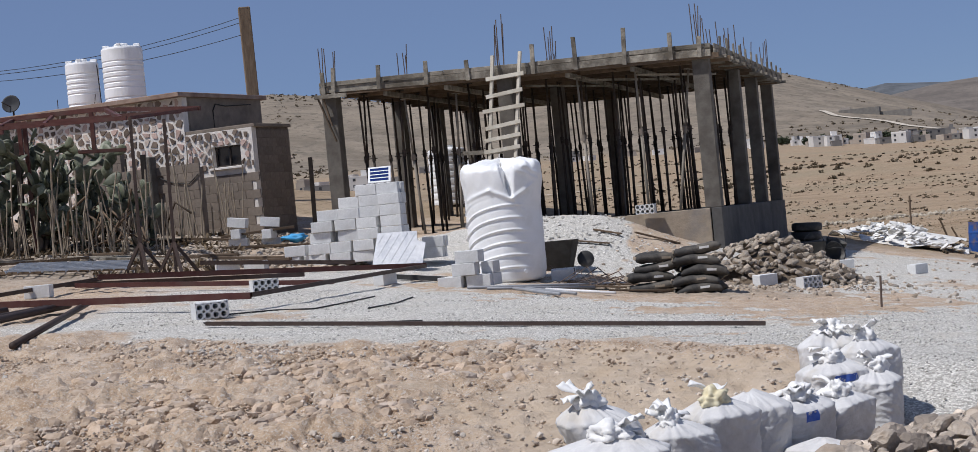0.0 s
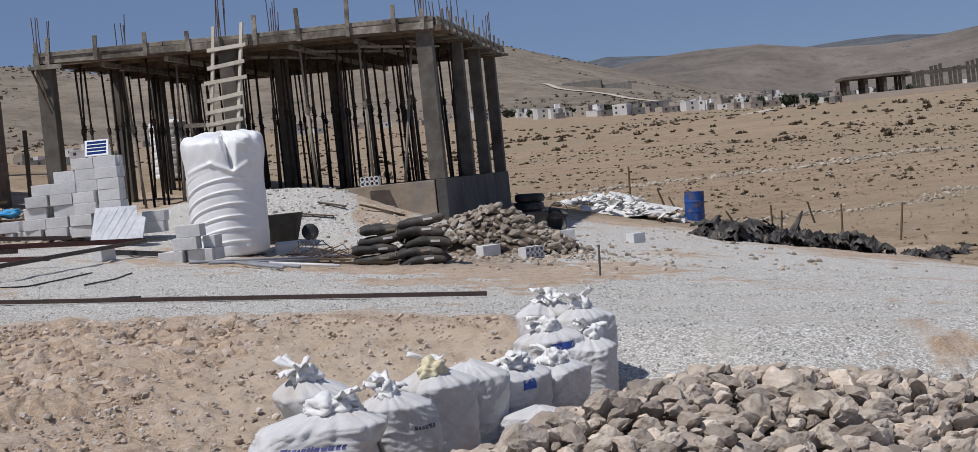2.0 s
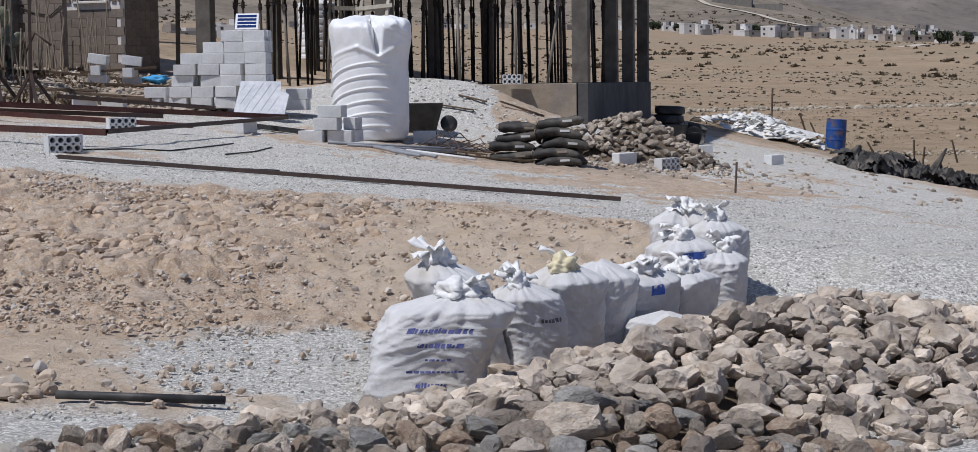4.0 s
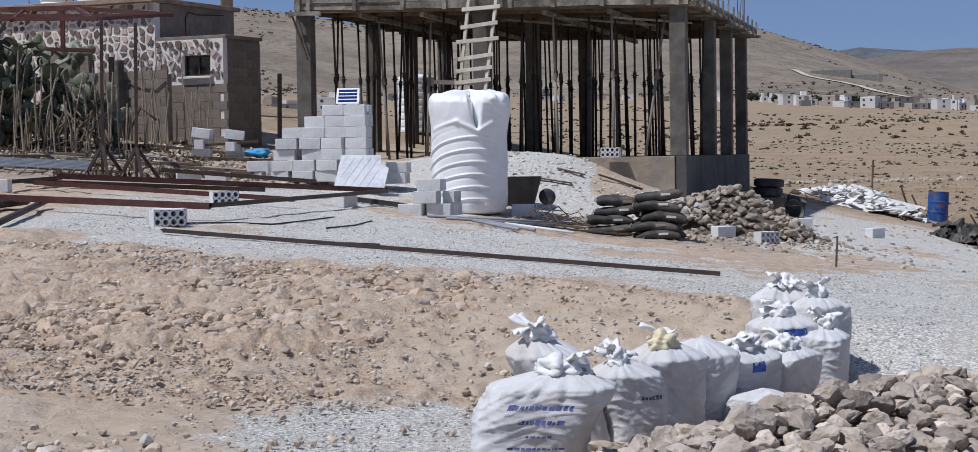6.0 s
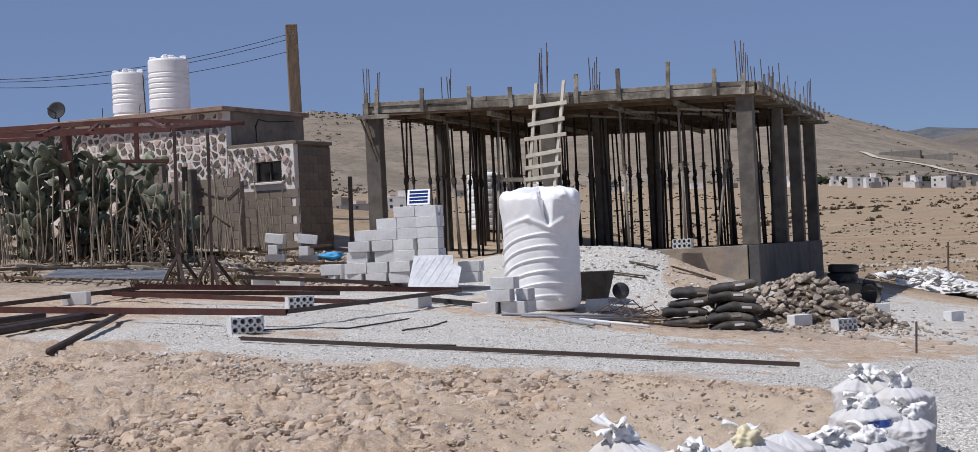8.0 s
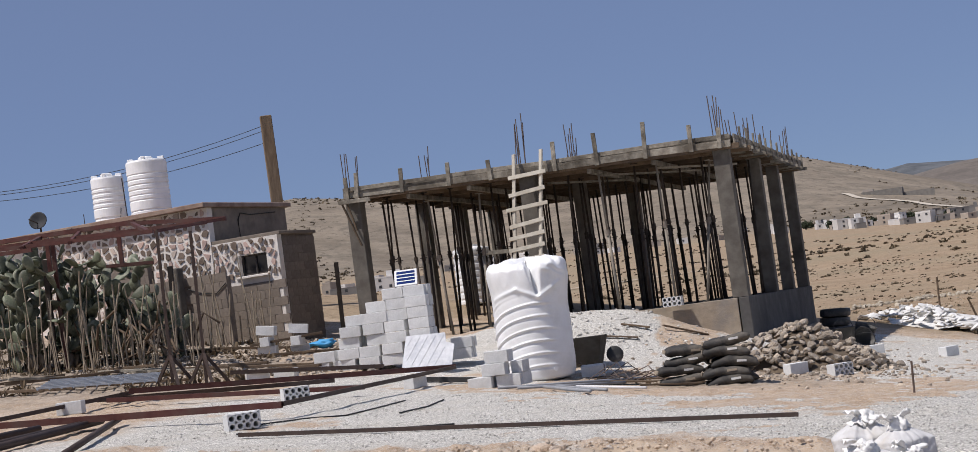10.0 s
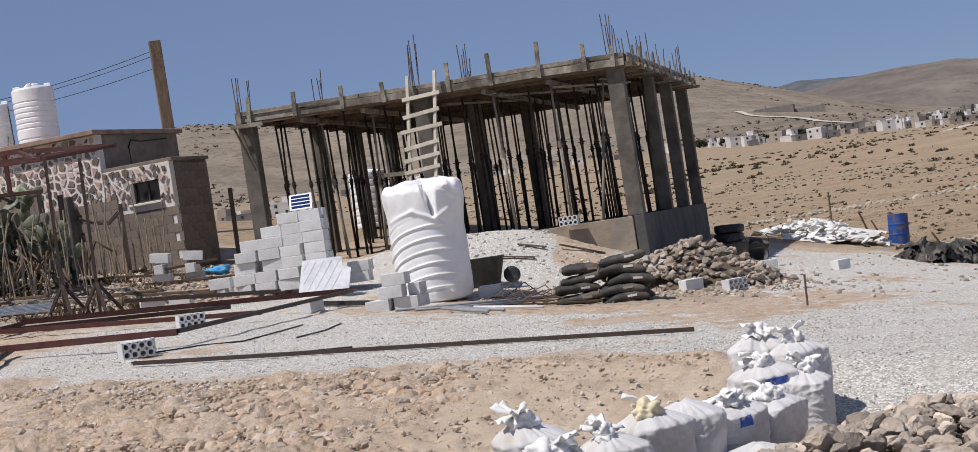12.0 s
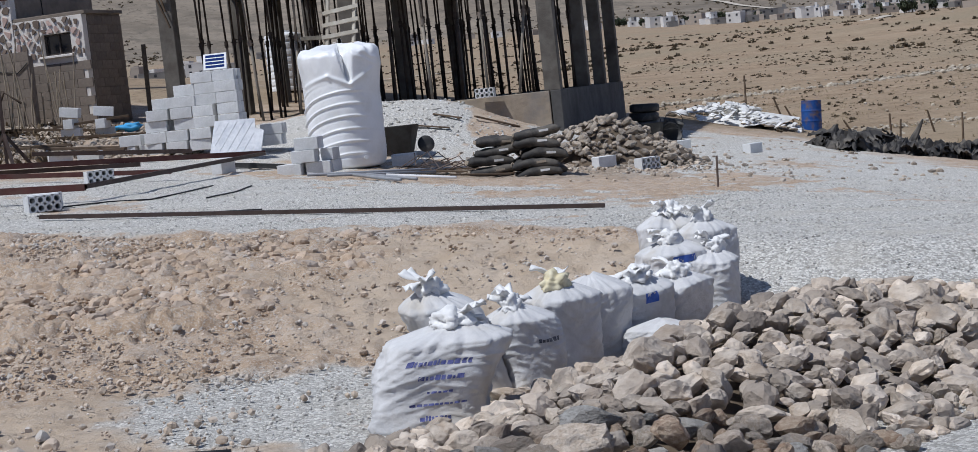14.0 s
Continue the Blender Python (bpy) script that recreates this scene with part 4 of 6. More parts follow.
sack(1.71, 10.95, 0.54, 0.42, 0.56, 35, 6, (0.0, -0.03), True, (), (-0.3, 0.1, 0.72, 0.84), label="full white sack with a blue printed patch near its top")
sack(1.74, 10.45, 0.38, 0.32, 0.32, -35, 7, (0.05, 0.08), False, ((0.1, 0.3, 0.5, 0.05, PRINT_BLUE),), label="short slumped white sack lying against the others")
sack(2.06, 11.35, 0.48, 0.42, 0.52, 40, 8, (0.0, -0.04))
sack(2.20, 11.95, 0.46, 0.44, 0.62, 15, 9, (-0.02, -0.03), True, (), (-0.4, 0.3, 0.74, 0.82), label="tall white sack with a blue printed band")
sack(2.42, 11.85, 0.42, 0.40, 0.56, 65, 10, (0.05, -0.02))
sack(2.50, 12.35, 0.44, 0.44, 0.63, 30, 11, (0.0, 0.0), label="tall white sack at the end of the row")
sack(2.28, 12.50, 0.42, 0.42, 0.66, 80, 12, (-0.03, 0.0))

# ---- stones ----
def rock(seed, sub=2, flat=0.75):
    bm = bmesh.new()
    bmesh.ops.create_icosphere(bm, subdivisions=sub, radius=0.5)
    o = Vector((seed * 5.1, seed * 2.3, seed))
    rr = random.Random(seed * 77)
    cuts = [(Vector((rr.gauss(0, 1), rr.gauss(0, 1), rr.gauss(0, 1))).normalized(), rr.uniform(0.25, 0.42)) for _ in range(9)]
    sx, sy, sz = rr.uniform(0.95, 1.3), rr.uniform(0.75, 1.0), rr.uniform(0.6, 0.85) * flat / 0.75
    for v in bm.verts:
        p = v.co * (1 + 0.30 * noise.noise(v.co * 2.3 + o) + 0.10 * noise.noise(v.co * 5 + o))
        for n, k in cuts:
            d = p.dot(n) - k
            if d > 0:
                p -= n * d * 0.88
        p += v.co.normalized() * (0.05 * noise.noise(v.co * 6 + o) + 0.034 * noise.noise(v.co * 13 + o))
        v.co = Vector((p.x * sx, p.y * sy, p.z * sz))
    return bm


RED_STONE = mk("rusty_brown_limestone", (0.34, 0.24, 0.165), (0.55, 0.44, 0.33), 6.5, 0.9, 1.0, 20, c3=(0.27, 0.175, 0.115), s3=2.2, vary=0.30, c4=(0.40, 0.36, 0.31))
GREY_ROCK = mk("grey_limestone", (0.29, 0.27, 0.24), (0.50, 0.48, 0.445), 6.0, 0.9, 1.0, 20, c3=(0.24, 0.225, 0.205), s3=1.8, vary=0.30, c4=(0.50, 0.45, 0.38))
MIXED = (STONE, RED_STONE, STONE, RED_STONE, GREY_ROCK)
ROCKS = [finish(rock(i + 1, 3), "stone", MIXED[i % 5]) for i in range(14)]


def heap_rise(x, y):
    """How deep the stones lie at a place in the plan."""
    edge_x = np.where(y < 8.7, np.maximum(0.3 + (y - 8.7) / 0.8, -1.35), 0.05 + (y - 8.35) / 1.38)  # the line along the sacks
    inside = np.minimum(np.minimum((x - edge_x) * 0.76 + 0.15, (12.45 - 0.1 * x - y) * 0.6), (y - (6.6 + np.clip(x - 1.3, 0, 9) * 0.95)) * 0.6)
    inside = np.minimum(inside, (5.6 - x) * 0.5)
    return 0.42 * step(0.0, 1.25, inside) * step(-0.6, 1.9, x) * (inside > 0) * (1 + 0.3 * grain(x, y, 1.1, 2, 61)), inside


heap = thing("stone_heap", pose(0, 0, 0), "heap of pale brown and grey limestone field stones", "stone heap")
sr = random.Random(11)
placed, grid_ = [], {}
gen = np.random.default_rng(4)
cx_, cy_ = gen.uniform(-1.8, 5.6, 34000), gen.uniform(6.4, 12.6, 34000)
rise_, ins_ = heap_rise(cx_, cy_)
zz_ = land(cx_, cy_) + rise_
for x, y, ins, z in zip(cx_.tolist(), cy_.tolist(), ins_.tolist(), zz_.tolist()):
    if ins < 0.02 or len(placed) >= 1500:
        continue
    size = sr.choice((0.09, 0.11, 0.13, 0.15, 0.17, 0.19, 0.2, 0.22, 0.25)) * sr.uniform(0.85, 1.12)
    if ins < 0.2 or x < 0.35:
        size = min(size, 0.17)
    if y > 11.2:
        size = min(size, 0.13)
    if x < -0.2 and sr.random() < 0.35:
        continue
    near_ = [q for cx in range(int(x * 3) - 1, int(x * 3) + 2) for cy in range(int(y * 3) - 1, int(y * 3) + 2) for q in grid_.get((cx, cy), ())]
    if all(math.hypot(px - x, py - y) > 0.315 * (ps + size) for px, py, ps in near_):
        placed.append((x, y, z, size))
        grid_.setdefault((int(x * 3), int(y * 3)), []).append((x, y, size))
placed.sort(key=lambda q: q[1])
rock_data = [(np.array([v.co[:] for v in me.vertices]), [list(p.vertices) for p in me.polygons]) for me in ROCKS]
RV, RF, rn = [], [], 0
for n, (x, y, z, size) in enumerate(placed):
    m = pose(x, y, z + size * sr.uniform(-0.05, 0.20), sr.uniform(-40, 40), sr.uniform(-40, 40), sr.uniform(0, 360)) @ Matrix.Diagonal((size * sr.uniform(0.95, 1.35), size, size * sr.uniform(0.8, 1.1), 1))
    if n < 300:
        share("stone", ROCKS[n % 14], heap, m)
    else:
        v, f = rock_data[n % 14]
        mm = np.array(m)
        RV.append(v @ mm[:3, :3].T + mm[:3, 3])
        RF += [[i + rn for i in q] for q in f]
        rn += len(v)
far_stones = bpy.data.meshes.new("stone_rest")
far_stones.from_pydata(np.vstack(RV).tolist(), [], RF)
far_stones.materials.append(STONE)
tagged(share("stone_rest", far_stones, heap, Matrix()), kind="stuff")
# dark sheet under the stones: the shade of the gaps put into colour
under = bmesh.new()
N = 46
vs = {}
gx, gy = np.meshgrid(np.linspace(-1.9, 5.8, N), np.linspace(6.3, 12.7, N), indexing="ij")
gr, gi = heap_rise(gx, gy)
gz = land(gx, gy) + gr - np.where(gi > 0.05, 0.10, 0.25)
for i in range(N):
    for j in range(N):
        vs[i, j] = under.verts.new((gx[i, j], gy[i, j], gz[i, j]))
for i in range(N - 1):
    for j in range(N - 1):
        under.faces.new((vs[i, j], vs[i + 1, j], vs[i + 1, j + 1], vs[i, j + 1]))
core = part("heap_core", under, GAP_SHADE, heap, "dark soil-brown core that paints shade into the gaps between the stones", True)
for x, y, s in ((2.85, 8.7, 0.16), (3.0, 9.2, 0.18), (2.6, 8.1, 0.13), (3.4, 8.9, 0.12), (2.4, 7.6, 0.12)):
    ob = new("field_stone", ROCKS[int(s * 100) % 14])
    ob.matrix_world = pose(x, y, z_at(x, y) + 0.03, 10, 20, x * 90) @ Matrix.Diagonal((s, s, s, 1))
    tagged(ob, "single limestone field stone lying on pale gravel", "stone", "scattered field stones")


def scatter(name, label, count, place, sizes, material, seed, category="stones", sub=1, sink=0.2):
    """Many small stones joined as one mesh."""
    rr = random.Random(seed)
    base = []
    for k in range(8):
        bm = rock(seed + k, sub)
        bm.verts.ensure_lookup_table()
        base.append((np.array([v.co[:] for v in bm.verts]), [[v.index for v in f.verts] for f in bm.faces]))
        bm.free()
    V, Fc, n = [], [], 0
    xs, ys, dz = place(np.random.default_rng(seed), count)
    zs = land(xs, ys) + dz
    for x, y, z in zip(xs.tolist(), ys.tolist(), zs.tolist()):
        v, f = base[rr.randrange(8)]
        s = rr.choice(sizes) * rr.uniform(0.7, 1.3)
        a = rr.uniform(0, 6.28)
        R_ = np.array([[math.cos(a), -math.sin(a), 0], [math.sin(a), math.cos(a), 0], [0, 0, 1]])
        V.append(v @ R_.T * s + [x, y, z + s * (0.3 - sink)])
        Fc += [[i + n for i in q] for q in f]
        n += len(v)
    me = bpy.data.meshes.new(name)
    me.from_pydata(np.vstack(V).tolist(), [], Fc)
    me.materials.append(material)
    return tagged(new(name, me), label, category, kind="stuff")


CLOD = mk("soil_clods", (0.41, 0.32, 0.235), (0.57, 0.47, 0.37), 6.0, 0.95, 0.6, 40, c3=(0.58, 0.54, 0.49), s3=2.0, vary=0.25)
GRAVEL = mk("loose_gravel", (0.42, 0.40, 0.36), (0.64, 0.615, 0.565), 8.0, 0.95, 0.4, 50, vary=0.35)


def on_bank(g, n):
    x, y = g.uniform(-5.5, 2.2, n), g.uniform(8.3, 17.8, n)
    k = (y < bank_edge(x) + 0.2) & ((x < -0.6) | (g.random(n) < 0.35)) & ((y > 10.7) | (g.random(n) < 0.3)) & (grain(x, y, 1.3, 2, 36) > -0.22 + 0.3 * (g.random(n) - 0.5))
    return x[k], y[k], 0.02


def on_gravel(g, n):
    x, y = g.uniform(-5, 9.5, n), 8 + 18 * g.random(n) ** 1.3
    k = cover(x, y)[0] > 0.6
    return x[k], y[k], 0.0


def round_about(cx, cy, sx, sy):
    return lambda g, n: (g.normal(cx, sx, n), g.normal(cy, sy, n), 0.0)


def within(x0, x1, y0, y1):
    return lambda g, n: (g.uniform(x0, x1, n), g.uniform(y0, y1, n), 0.0)


scatter("bank_rubble", "loose clods and small stones on the dug bank", 24000, on_bank, (0.010, 0.012, 0.015, 0.02, 0.02, 0.025, 0.03, 0.04, 0.06), CLOD, 3)
EARTH = mk("broken_earth", (0.36, 0.26, 0.172), (0.54, 0.42, 0.315), 9.0, 0.95, 0.9, 35, c3=(0.50, 0.42, 0.35), s3=3.0, vary=0.2)


def on_cut(g, n):
    x, y = g.uniform(-5.6, 0.2, n), g.uniform(12.4, 16.6, n)
    k = (y < bank_edge(x) + 0.1) & (grain(x, y, 1.2, 3, 91) > 0.02 + 0.10 * np.clip(x + 1.5, 0, 3)) & (g.random(n) < 1.25 - np.abs(y - 13.8 + 0.25 * x) * 0.35)
    return x[k], y[k], 0.0


def beside_hose(g, n):
    x, y = g.normal(-2.05, 0.22, n), g.normal(8.75, 0.22, n)
    return x, y, 0.02


scatter("earth_lumps", "broken lumps of earth and rock sticking out of the dug bank", 5600, on_cut, (0.03, 0.04, 0.05, 0.07, 0.09, 0.13, 0.18), EARTH, 23, "earth lumps", 2, 0.32)
scatter("loose_stones", "small pile of broken stones on the floor of the hollow", 60, beside_hose, (0.05, 0.08, 0.11), CLOD, 24, sub=2)
scatter("gravel_stones", "loose pale gravel spread over the yard", 42000, on_gravel, (0.012, 0.015, 0.018, 0.022, 0.026), GRAVEL, 5)

# ---- steel and things in the yard ----
def beam(name, p0, p1, w, h, material, label, category="steel beam", turn=0.0, group="steel on the ground"):
    """A hollow rectangular steel section with open ends."""
    m, n = along(p0, p1)
    bm = bmesh.new()
    t = 0.006
    rings = [[bm.verts.new((sx * (w / 2 - k), sy * (h / 2 - k), z)) for sx, sy in ((-1, -1), (1, -1), (1, 1), (-1, 1))] for k, z in ((0, 0), (0, n), (t, n), (t, 0))]
    for u, v in zip(rings, rings[1:] + rings[:1]):
        for k in range(4):
            bm.faces.new((u[k], u[(k + 1) % 4], v[(k + 1) % 4], v[k]))
    ob = part(name, bm, material)
    ob.matrix_world = m @ pose(0, 0, 0, 0, 0, turn)
    return tagged(ob, label, category, group)


def lie(x, y, up=0.05):
    return (x, y, z_at(x, y) + up)


RB = "red-brown primed steel beam of a welded frame on the ground"
beam("steel_beam", lie(-8.6, 22.9, 0.16), lie(-3.3, 22.1, 0.20), 0.075, 0.085, RED_STEEL, RB)
beam("steel_beam", lie(-3.3, 22.1, 0.21), lie(-1.35, 29.2, 0.2), 0.06, 0.06, RUST_TUBE, "dark rusted steel bar closing the welded frame")
beam("steel_beam", lie(-6.58, 26.25, 0.12), lie(-2.6, 26.0, 0.14), 0.06, 0.07, RED_STEEL, RB)
beam("steel_beam", lie(-6.34, 26.75, 0.2), lie(-1.35, 29.3, 0.2), 0.075, 0.085, RED_STEEL, RB)
beam("steel_beam", lie(-8.6, 21.6, 0.12), lie(-6.4, 27.2, 0.14), 0.06, 0.06, RUST_TUBE, "dark rusted steel section crossing the frame")
beam("steel_beam", lie(-6.9, 26.9, 0.08), lie(-3.3, 28.2, 0.1), 0.07, 0.07, RUST_TUBE, "dark rusted steel section inside the frame")
beam("steel_beam", lie(-5.2, 29.4, 0.2), lie(-2.6, 29.9, 0.18), 0.06, 0.07, RUST_TUBE, "dark steel section laid over blocks")
beam("steel_beam", lie(-1.87, 28.55, 0.06), lie(-0.9, 28.3, 0.06), 0.08, 0.08, BLACK, "short black steel section on gravel")
for a, b, r in (((-8.0, 19.2), (-6.55, 22.4), 0.045), ((-7.1, 17.4), (-5.85, 22.9), 0.05), ((-5.15, 17.7), (-5.65, 23.2), 0.04), ((-7.6, 17.3), (-6.0, 22.6), 0.045)):
    bm = tube(bmesh.new(), lie(*a, 0.07), lie(*b, 0.1), r, seg=12)
    tagged(part("steel_pipe", bm, RUST_TUBE, smooth=True), "dark rusted steel pipe lying over the bank", "pipe", "pipes on the bank")
beam("steel_tube", (-3.44, 19.45, z_at(-3.44, 19.45) + 0.06), (2.62, 17.75, z_at(2.62, 17.75) + 0.05), 0.045, 0.045, RUST_TUBE, "long thin rusted square steel tube lying on gravel", "tube")
CABLE = mk("black_cable", (0.02, 0.02, 0.02), (0.03, 0.03, 0.03), rough=0.6)
for pts in (((-3.6, 20.2), (-3.0, 19.6), (-2.3, 19.4), (-1.6, 19.5), (-1.0, 19.6)), ((-3.8, 21.2), (-3.0, 22.0), (-2.5, 22.1), (-2.2, 23.2), (-1.9, 24.6)), ((-1.8, 22.0), (-1.5, 23.0), (-1.35, 24.4)),
            ((0.7, 27.0), (1.2, 27.6), (1.9, 27.3), (2.4, 28.4))):
    tagged(wire("cable", [lie(x, y, 0.012) for x, y in pts], 0.011, CABLE), "thin black cable trailing over the gravel", "cable", "cables")
# blocks that carry the steel
loose_block(HOLLOW, -3.66, 21.0, 27, label="hollow concrete block with round holes under the steel")
loose_block(SOLID, -3.70, 21.4, -6, label="solid concrete block under the steel")
loose_block(HOLLOW, -3.62, 25.7, 24, label="hollow concrete block with round holes under the steel")
loose_block(SOLID, -6.97, 25.6, -4)
loose_block(SOLID, -1.93, 27.5, 60)
loose_block(SOLID, -4.77, 29.6, 20)
loose_block(SOLID, -4.3, 29.8, -15)
for x, y, rz, rx in ((-5.35, 35.1, -8, 0), (-5.35, 35.1, -12, 0), (-4.72, 35.3, 8, 0), (-4.72, 35.3, 3, 0)):
    k = 0 if rz in (-8, 8) else 0.42
    loose_block(SOLID, x, y - 0.1, rz, k + 0.0, ry=0 if k == 0 else 8, label="grey concrete block stacked by a plank seat")
part_bench = tagged(part("plank", boxed(1.5, 0.2, 0.05, pose(-4.95, 35.0, z_at(-4.95, 35.0) + 0.3, 0, -3, 4), 0.005), PLANK_BROWN), "dark weathered plank laid across blocks", "plank")
for x in (-5.35, -4.72):
    loose_block(SOLID, x, 35.0, 80, 0.19, label="grey concrete block carrying a plank")
for x, y, rz in ((7.98, 33.4, 40), (6.48, 33.1, 10), (4.35, 29.0, 32), (0.98, 29.3, -10), (1.0, 29.55, -18)):
    loose_block(SOLID, x, y, rz)
loose_block(HOLLOW, 5.0, 28.5, 30, label="hollow concrete block with round holes beside the rubble")
hb = BM @ Vector((-1.45, -0.3, 0))
loose_block(HOLLOW, hb.x, hb.y, -17, FLOOR - z_at(hb.x, hb.y), label="hollow concrete block on the edge of the floor")
loose_block(SOLID, -2.6, 33.6, 10)

# the two welded stands
for x, y, h in ((-6.22, 29.5, 2.72), (-5.64, 29.5, 2.68)):
    e = thing("steel_stand", pose(x, y, z_at(x, y), 0, 0.8, 10), "dark red welded steel post on splayed feet", "post", "welded stands")
    part("post", boxed(0.055, 0.055, h, pose(0, 0, 0), 0.004), RUST_TUBE, e)
    for dx, dy in ((0.38, 0.1), (-0.3, 0.15), (0.1, -0.35)):
        part("brace", bar(bmesh.new(), (dx, dy, 0.01), (0, 0, 0.55), 0.05, 0.05), RUST_TUBE, e)
for x, y, h in ((-7.4, 36.1, 1.9), (-9.5, 34.2, 2.25), (-4.52, 42.0, 1.75)):
    e = part("steel_post", boxed(0.1, 0.1, h, pose(x, y, z_at(x, y), 0, 1, 0), 0.005), PROP)
    tagged(e, "dark rusted steel post standing in the yard", "post", "yard posts")

# canopy frame above the cactus
canopy = thing("canopy_frame", pose(0, 0, 0), "rusty red steel canopy frame over the cactus hedge", "canopy")
for p0, p1, w in (((-7.6, 33.2, 4.50), (-5.45, 32.4, 4.27), 0.08), ((-11.6, 35.0, 4.60), (-7.4, 33.4, 4.52), 0.09), ((-11.2, 33.0, 4.36), (-5.75, 32.0, 4.22), 0.08), ((-11.0, 32.0, 4.24), (-6.6, 31.2, 4.12), 0.07),
                  ((-10.8, 31.2, 4.08), (-8.8, 31.0, 4.06), 0.07), ((-7.45, 33.3, 4.5), (-6.7, 31.2, 4.13), 0.07), ((-9.5, 34.2, 4.53), (-9.1, 31.4, 4.15), 0.07), ((-5.5, 32.4, 4.27), (-6.2, 29.5, 3.98), 0.06),
                  ((-8.6, 33.8, 4.5), (-8.2, 31.4, 4.13), 0.06)):
    part("beam", bar(bmesh.new(), p0, p1, w, w), RED_STEEL, canopy)
for x, y, z0, z1 in ((-9.05, 33.0, 3.75, 4.4), (-7.65, 33.0, 3.7, 4.45), (-10.6, 33.0, 1.75, 4.35), (-11.4, 35.0, 1.9, 4.6), (-9.3, 34.3, z_at(-9.3, 34.3), 4.5)):
    part("post", boxed(0.08, 0.08, z1 - z0, pose(x, y, z0), 0.004), RED_STEEL, canopy)
part("hanging_plate", boxed(0.9, 0.25, 0.06, pose(-7.5, 33.0, 3.65, 0, 2, 10)), RED_STEEL, canopy)

# lattice panel flat on the ground
lattice_panel = thing("steel_lattice", pose(-7.6, 30.2, z_at(-7.6, 30.2) + 0.1, math.degrees(math.atan(z_at(-7.6, 31.0) - z_at(-7.6, 30.0))), -math.degrees(math.atan(z_at(-7.1, 30.2) - z_at(-8.1, 30.2))), 8), "pale blue-grey welded steel lattice lying on debris", "lattice")
PALE = mk("pale_blue_steel", (0.30, 0.33, 0.37), (0.40, 0.42, 0.45), 6.0, 0.6)
for i in range(11):
    part("bar", boxed(0.02, 1.9, 0.02, pose(-1.0 + i * 0.2, 0, 0)), PALE, lattice_panel)
for i in range(7):
    part("bar", boxed(2.05, 0.03, 0.02, pose(0, -0.92 + i * 0.3, 0.02)), PALE, lattice_panel)

# cement bags
KRAFT = mk("dark_kraft_paper", (0.035, 0.033, 0.031), (0.06, 0.055, 0.05), 5.0, 0.75, 0.4, 18, c3=(0.13, 0.115, 0.095), s3=3.0, vary=0.2)
KRAFT_TAN = mk("tan_kraft_paper", (0.28, 0.23, 0.17), (0.36, 0.30, 0.23), 5.0, 0.8, 0.3, 18)
WHITE_INK = mk("pale_label", (0.6, 0.59, 0.56), (0.68, 0.67, 0.64), 12.0, 0.8)


def cement_bag(seed):
    bm = bmesh.new()
    nx, ny = 22, 12
    L, W, H = 0.76, 0.46, 0.15
    for side in (1, -1):
        g = {}
        for i in range(nx + 1):
            for j in range(ny + 1):
                u, v = i / nx * 2 - 1, j / ny * 2 - 1
                k = (max(0, 1 - abs(u) ** 7) ** 0.5) * (max(0, 1 - abs(v) ** 5) ** 0.5)
                n = noise.noise(Vector((u * 2 + seed * 3, v * 2, side))) * 0.034 + noise.noise(Vector((u * 5, v * 4 + seed, side * 2))) * 0.016
                g[i, j] = bm.verts.new((u * L / 2, v * W / 2 + 0.02 * noise.noise(Vector((u * 2.5, seed, 1))), H / 2 - 0.05 * u * u * (seed % 2) + 0.02 * math.sin(u * 2 + seed) + side * (H / 2 * k + n * k)))
        for i in range(nx):
            for j in range(ny):
                q = (g[i, j], g[i + 1, j], g[i + 1, j + 1], g[i, j + 1])
                bm.faces.new(q if side > 0 else q[::-1])
    bmesh.ops.remove_doubles(bm, verts=bm.verts, dist=0.0008)
    return finish(bm, "bag", KRAFT, True)


BAGS = [cement_bag(i) for i in range(4)]


def bag(x, y, z, rz, k):
    e = thing("cement_bag", pose(x, y, z, rnd.uniform(-5, 3), rnd.uniform(-3, 7), rz), "full dark paper cement bag in a dusty stack", "cement bag", "stacked cement bags")
    share("paper", BAGS[k % 4], e, pose(0, 0, 0))
    lab = bmesh.new()
    box(lab, 0.15, 0.012, 0.035, pose(0.10, -0.232, 0.075))
    part("label_panel", lab, WHITE_INK if k % 3 else KRAFT_TAN, e, "pale printed panel on the bag's edge")
    part("end_flap", boxed(0.02, 0.26, 0.06, pose(-0.385, 0.0, 0.06, 0, 12, 0), 0.004), KRAFT_TAN, e, "tan stitched end of the bag")


bz = z_at(2.9, 26.95) + 0.0
for i, (x, y, k, rz) in enumerate(((2.30, 27.35, 0, 2), (3.0, 26.95, 0, -6), (2.28, 27.4, 1, 6), (2.97, 27.0, 1, -9), (2.42, 27.45, 2, -4), (3.12, 27.05, 2, -5), (2.45, 27.5, 3, 3), (3.02, 27.1, 3, -8), (3.05, 27.15, 4, -3), (3.15, 27.8, 0, 10), (3.1, 27.8, 1, 8), (3.1, 27.75, 2, 5))):
    bag(x, y, z_at(x, y) - 0.01 + 0.155 * k, rz, i)

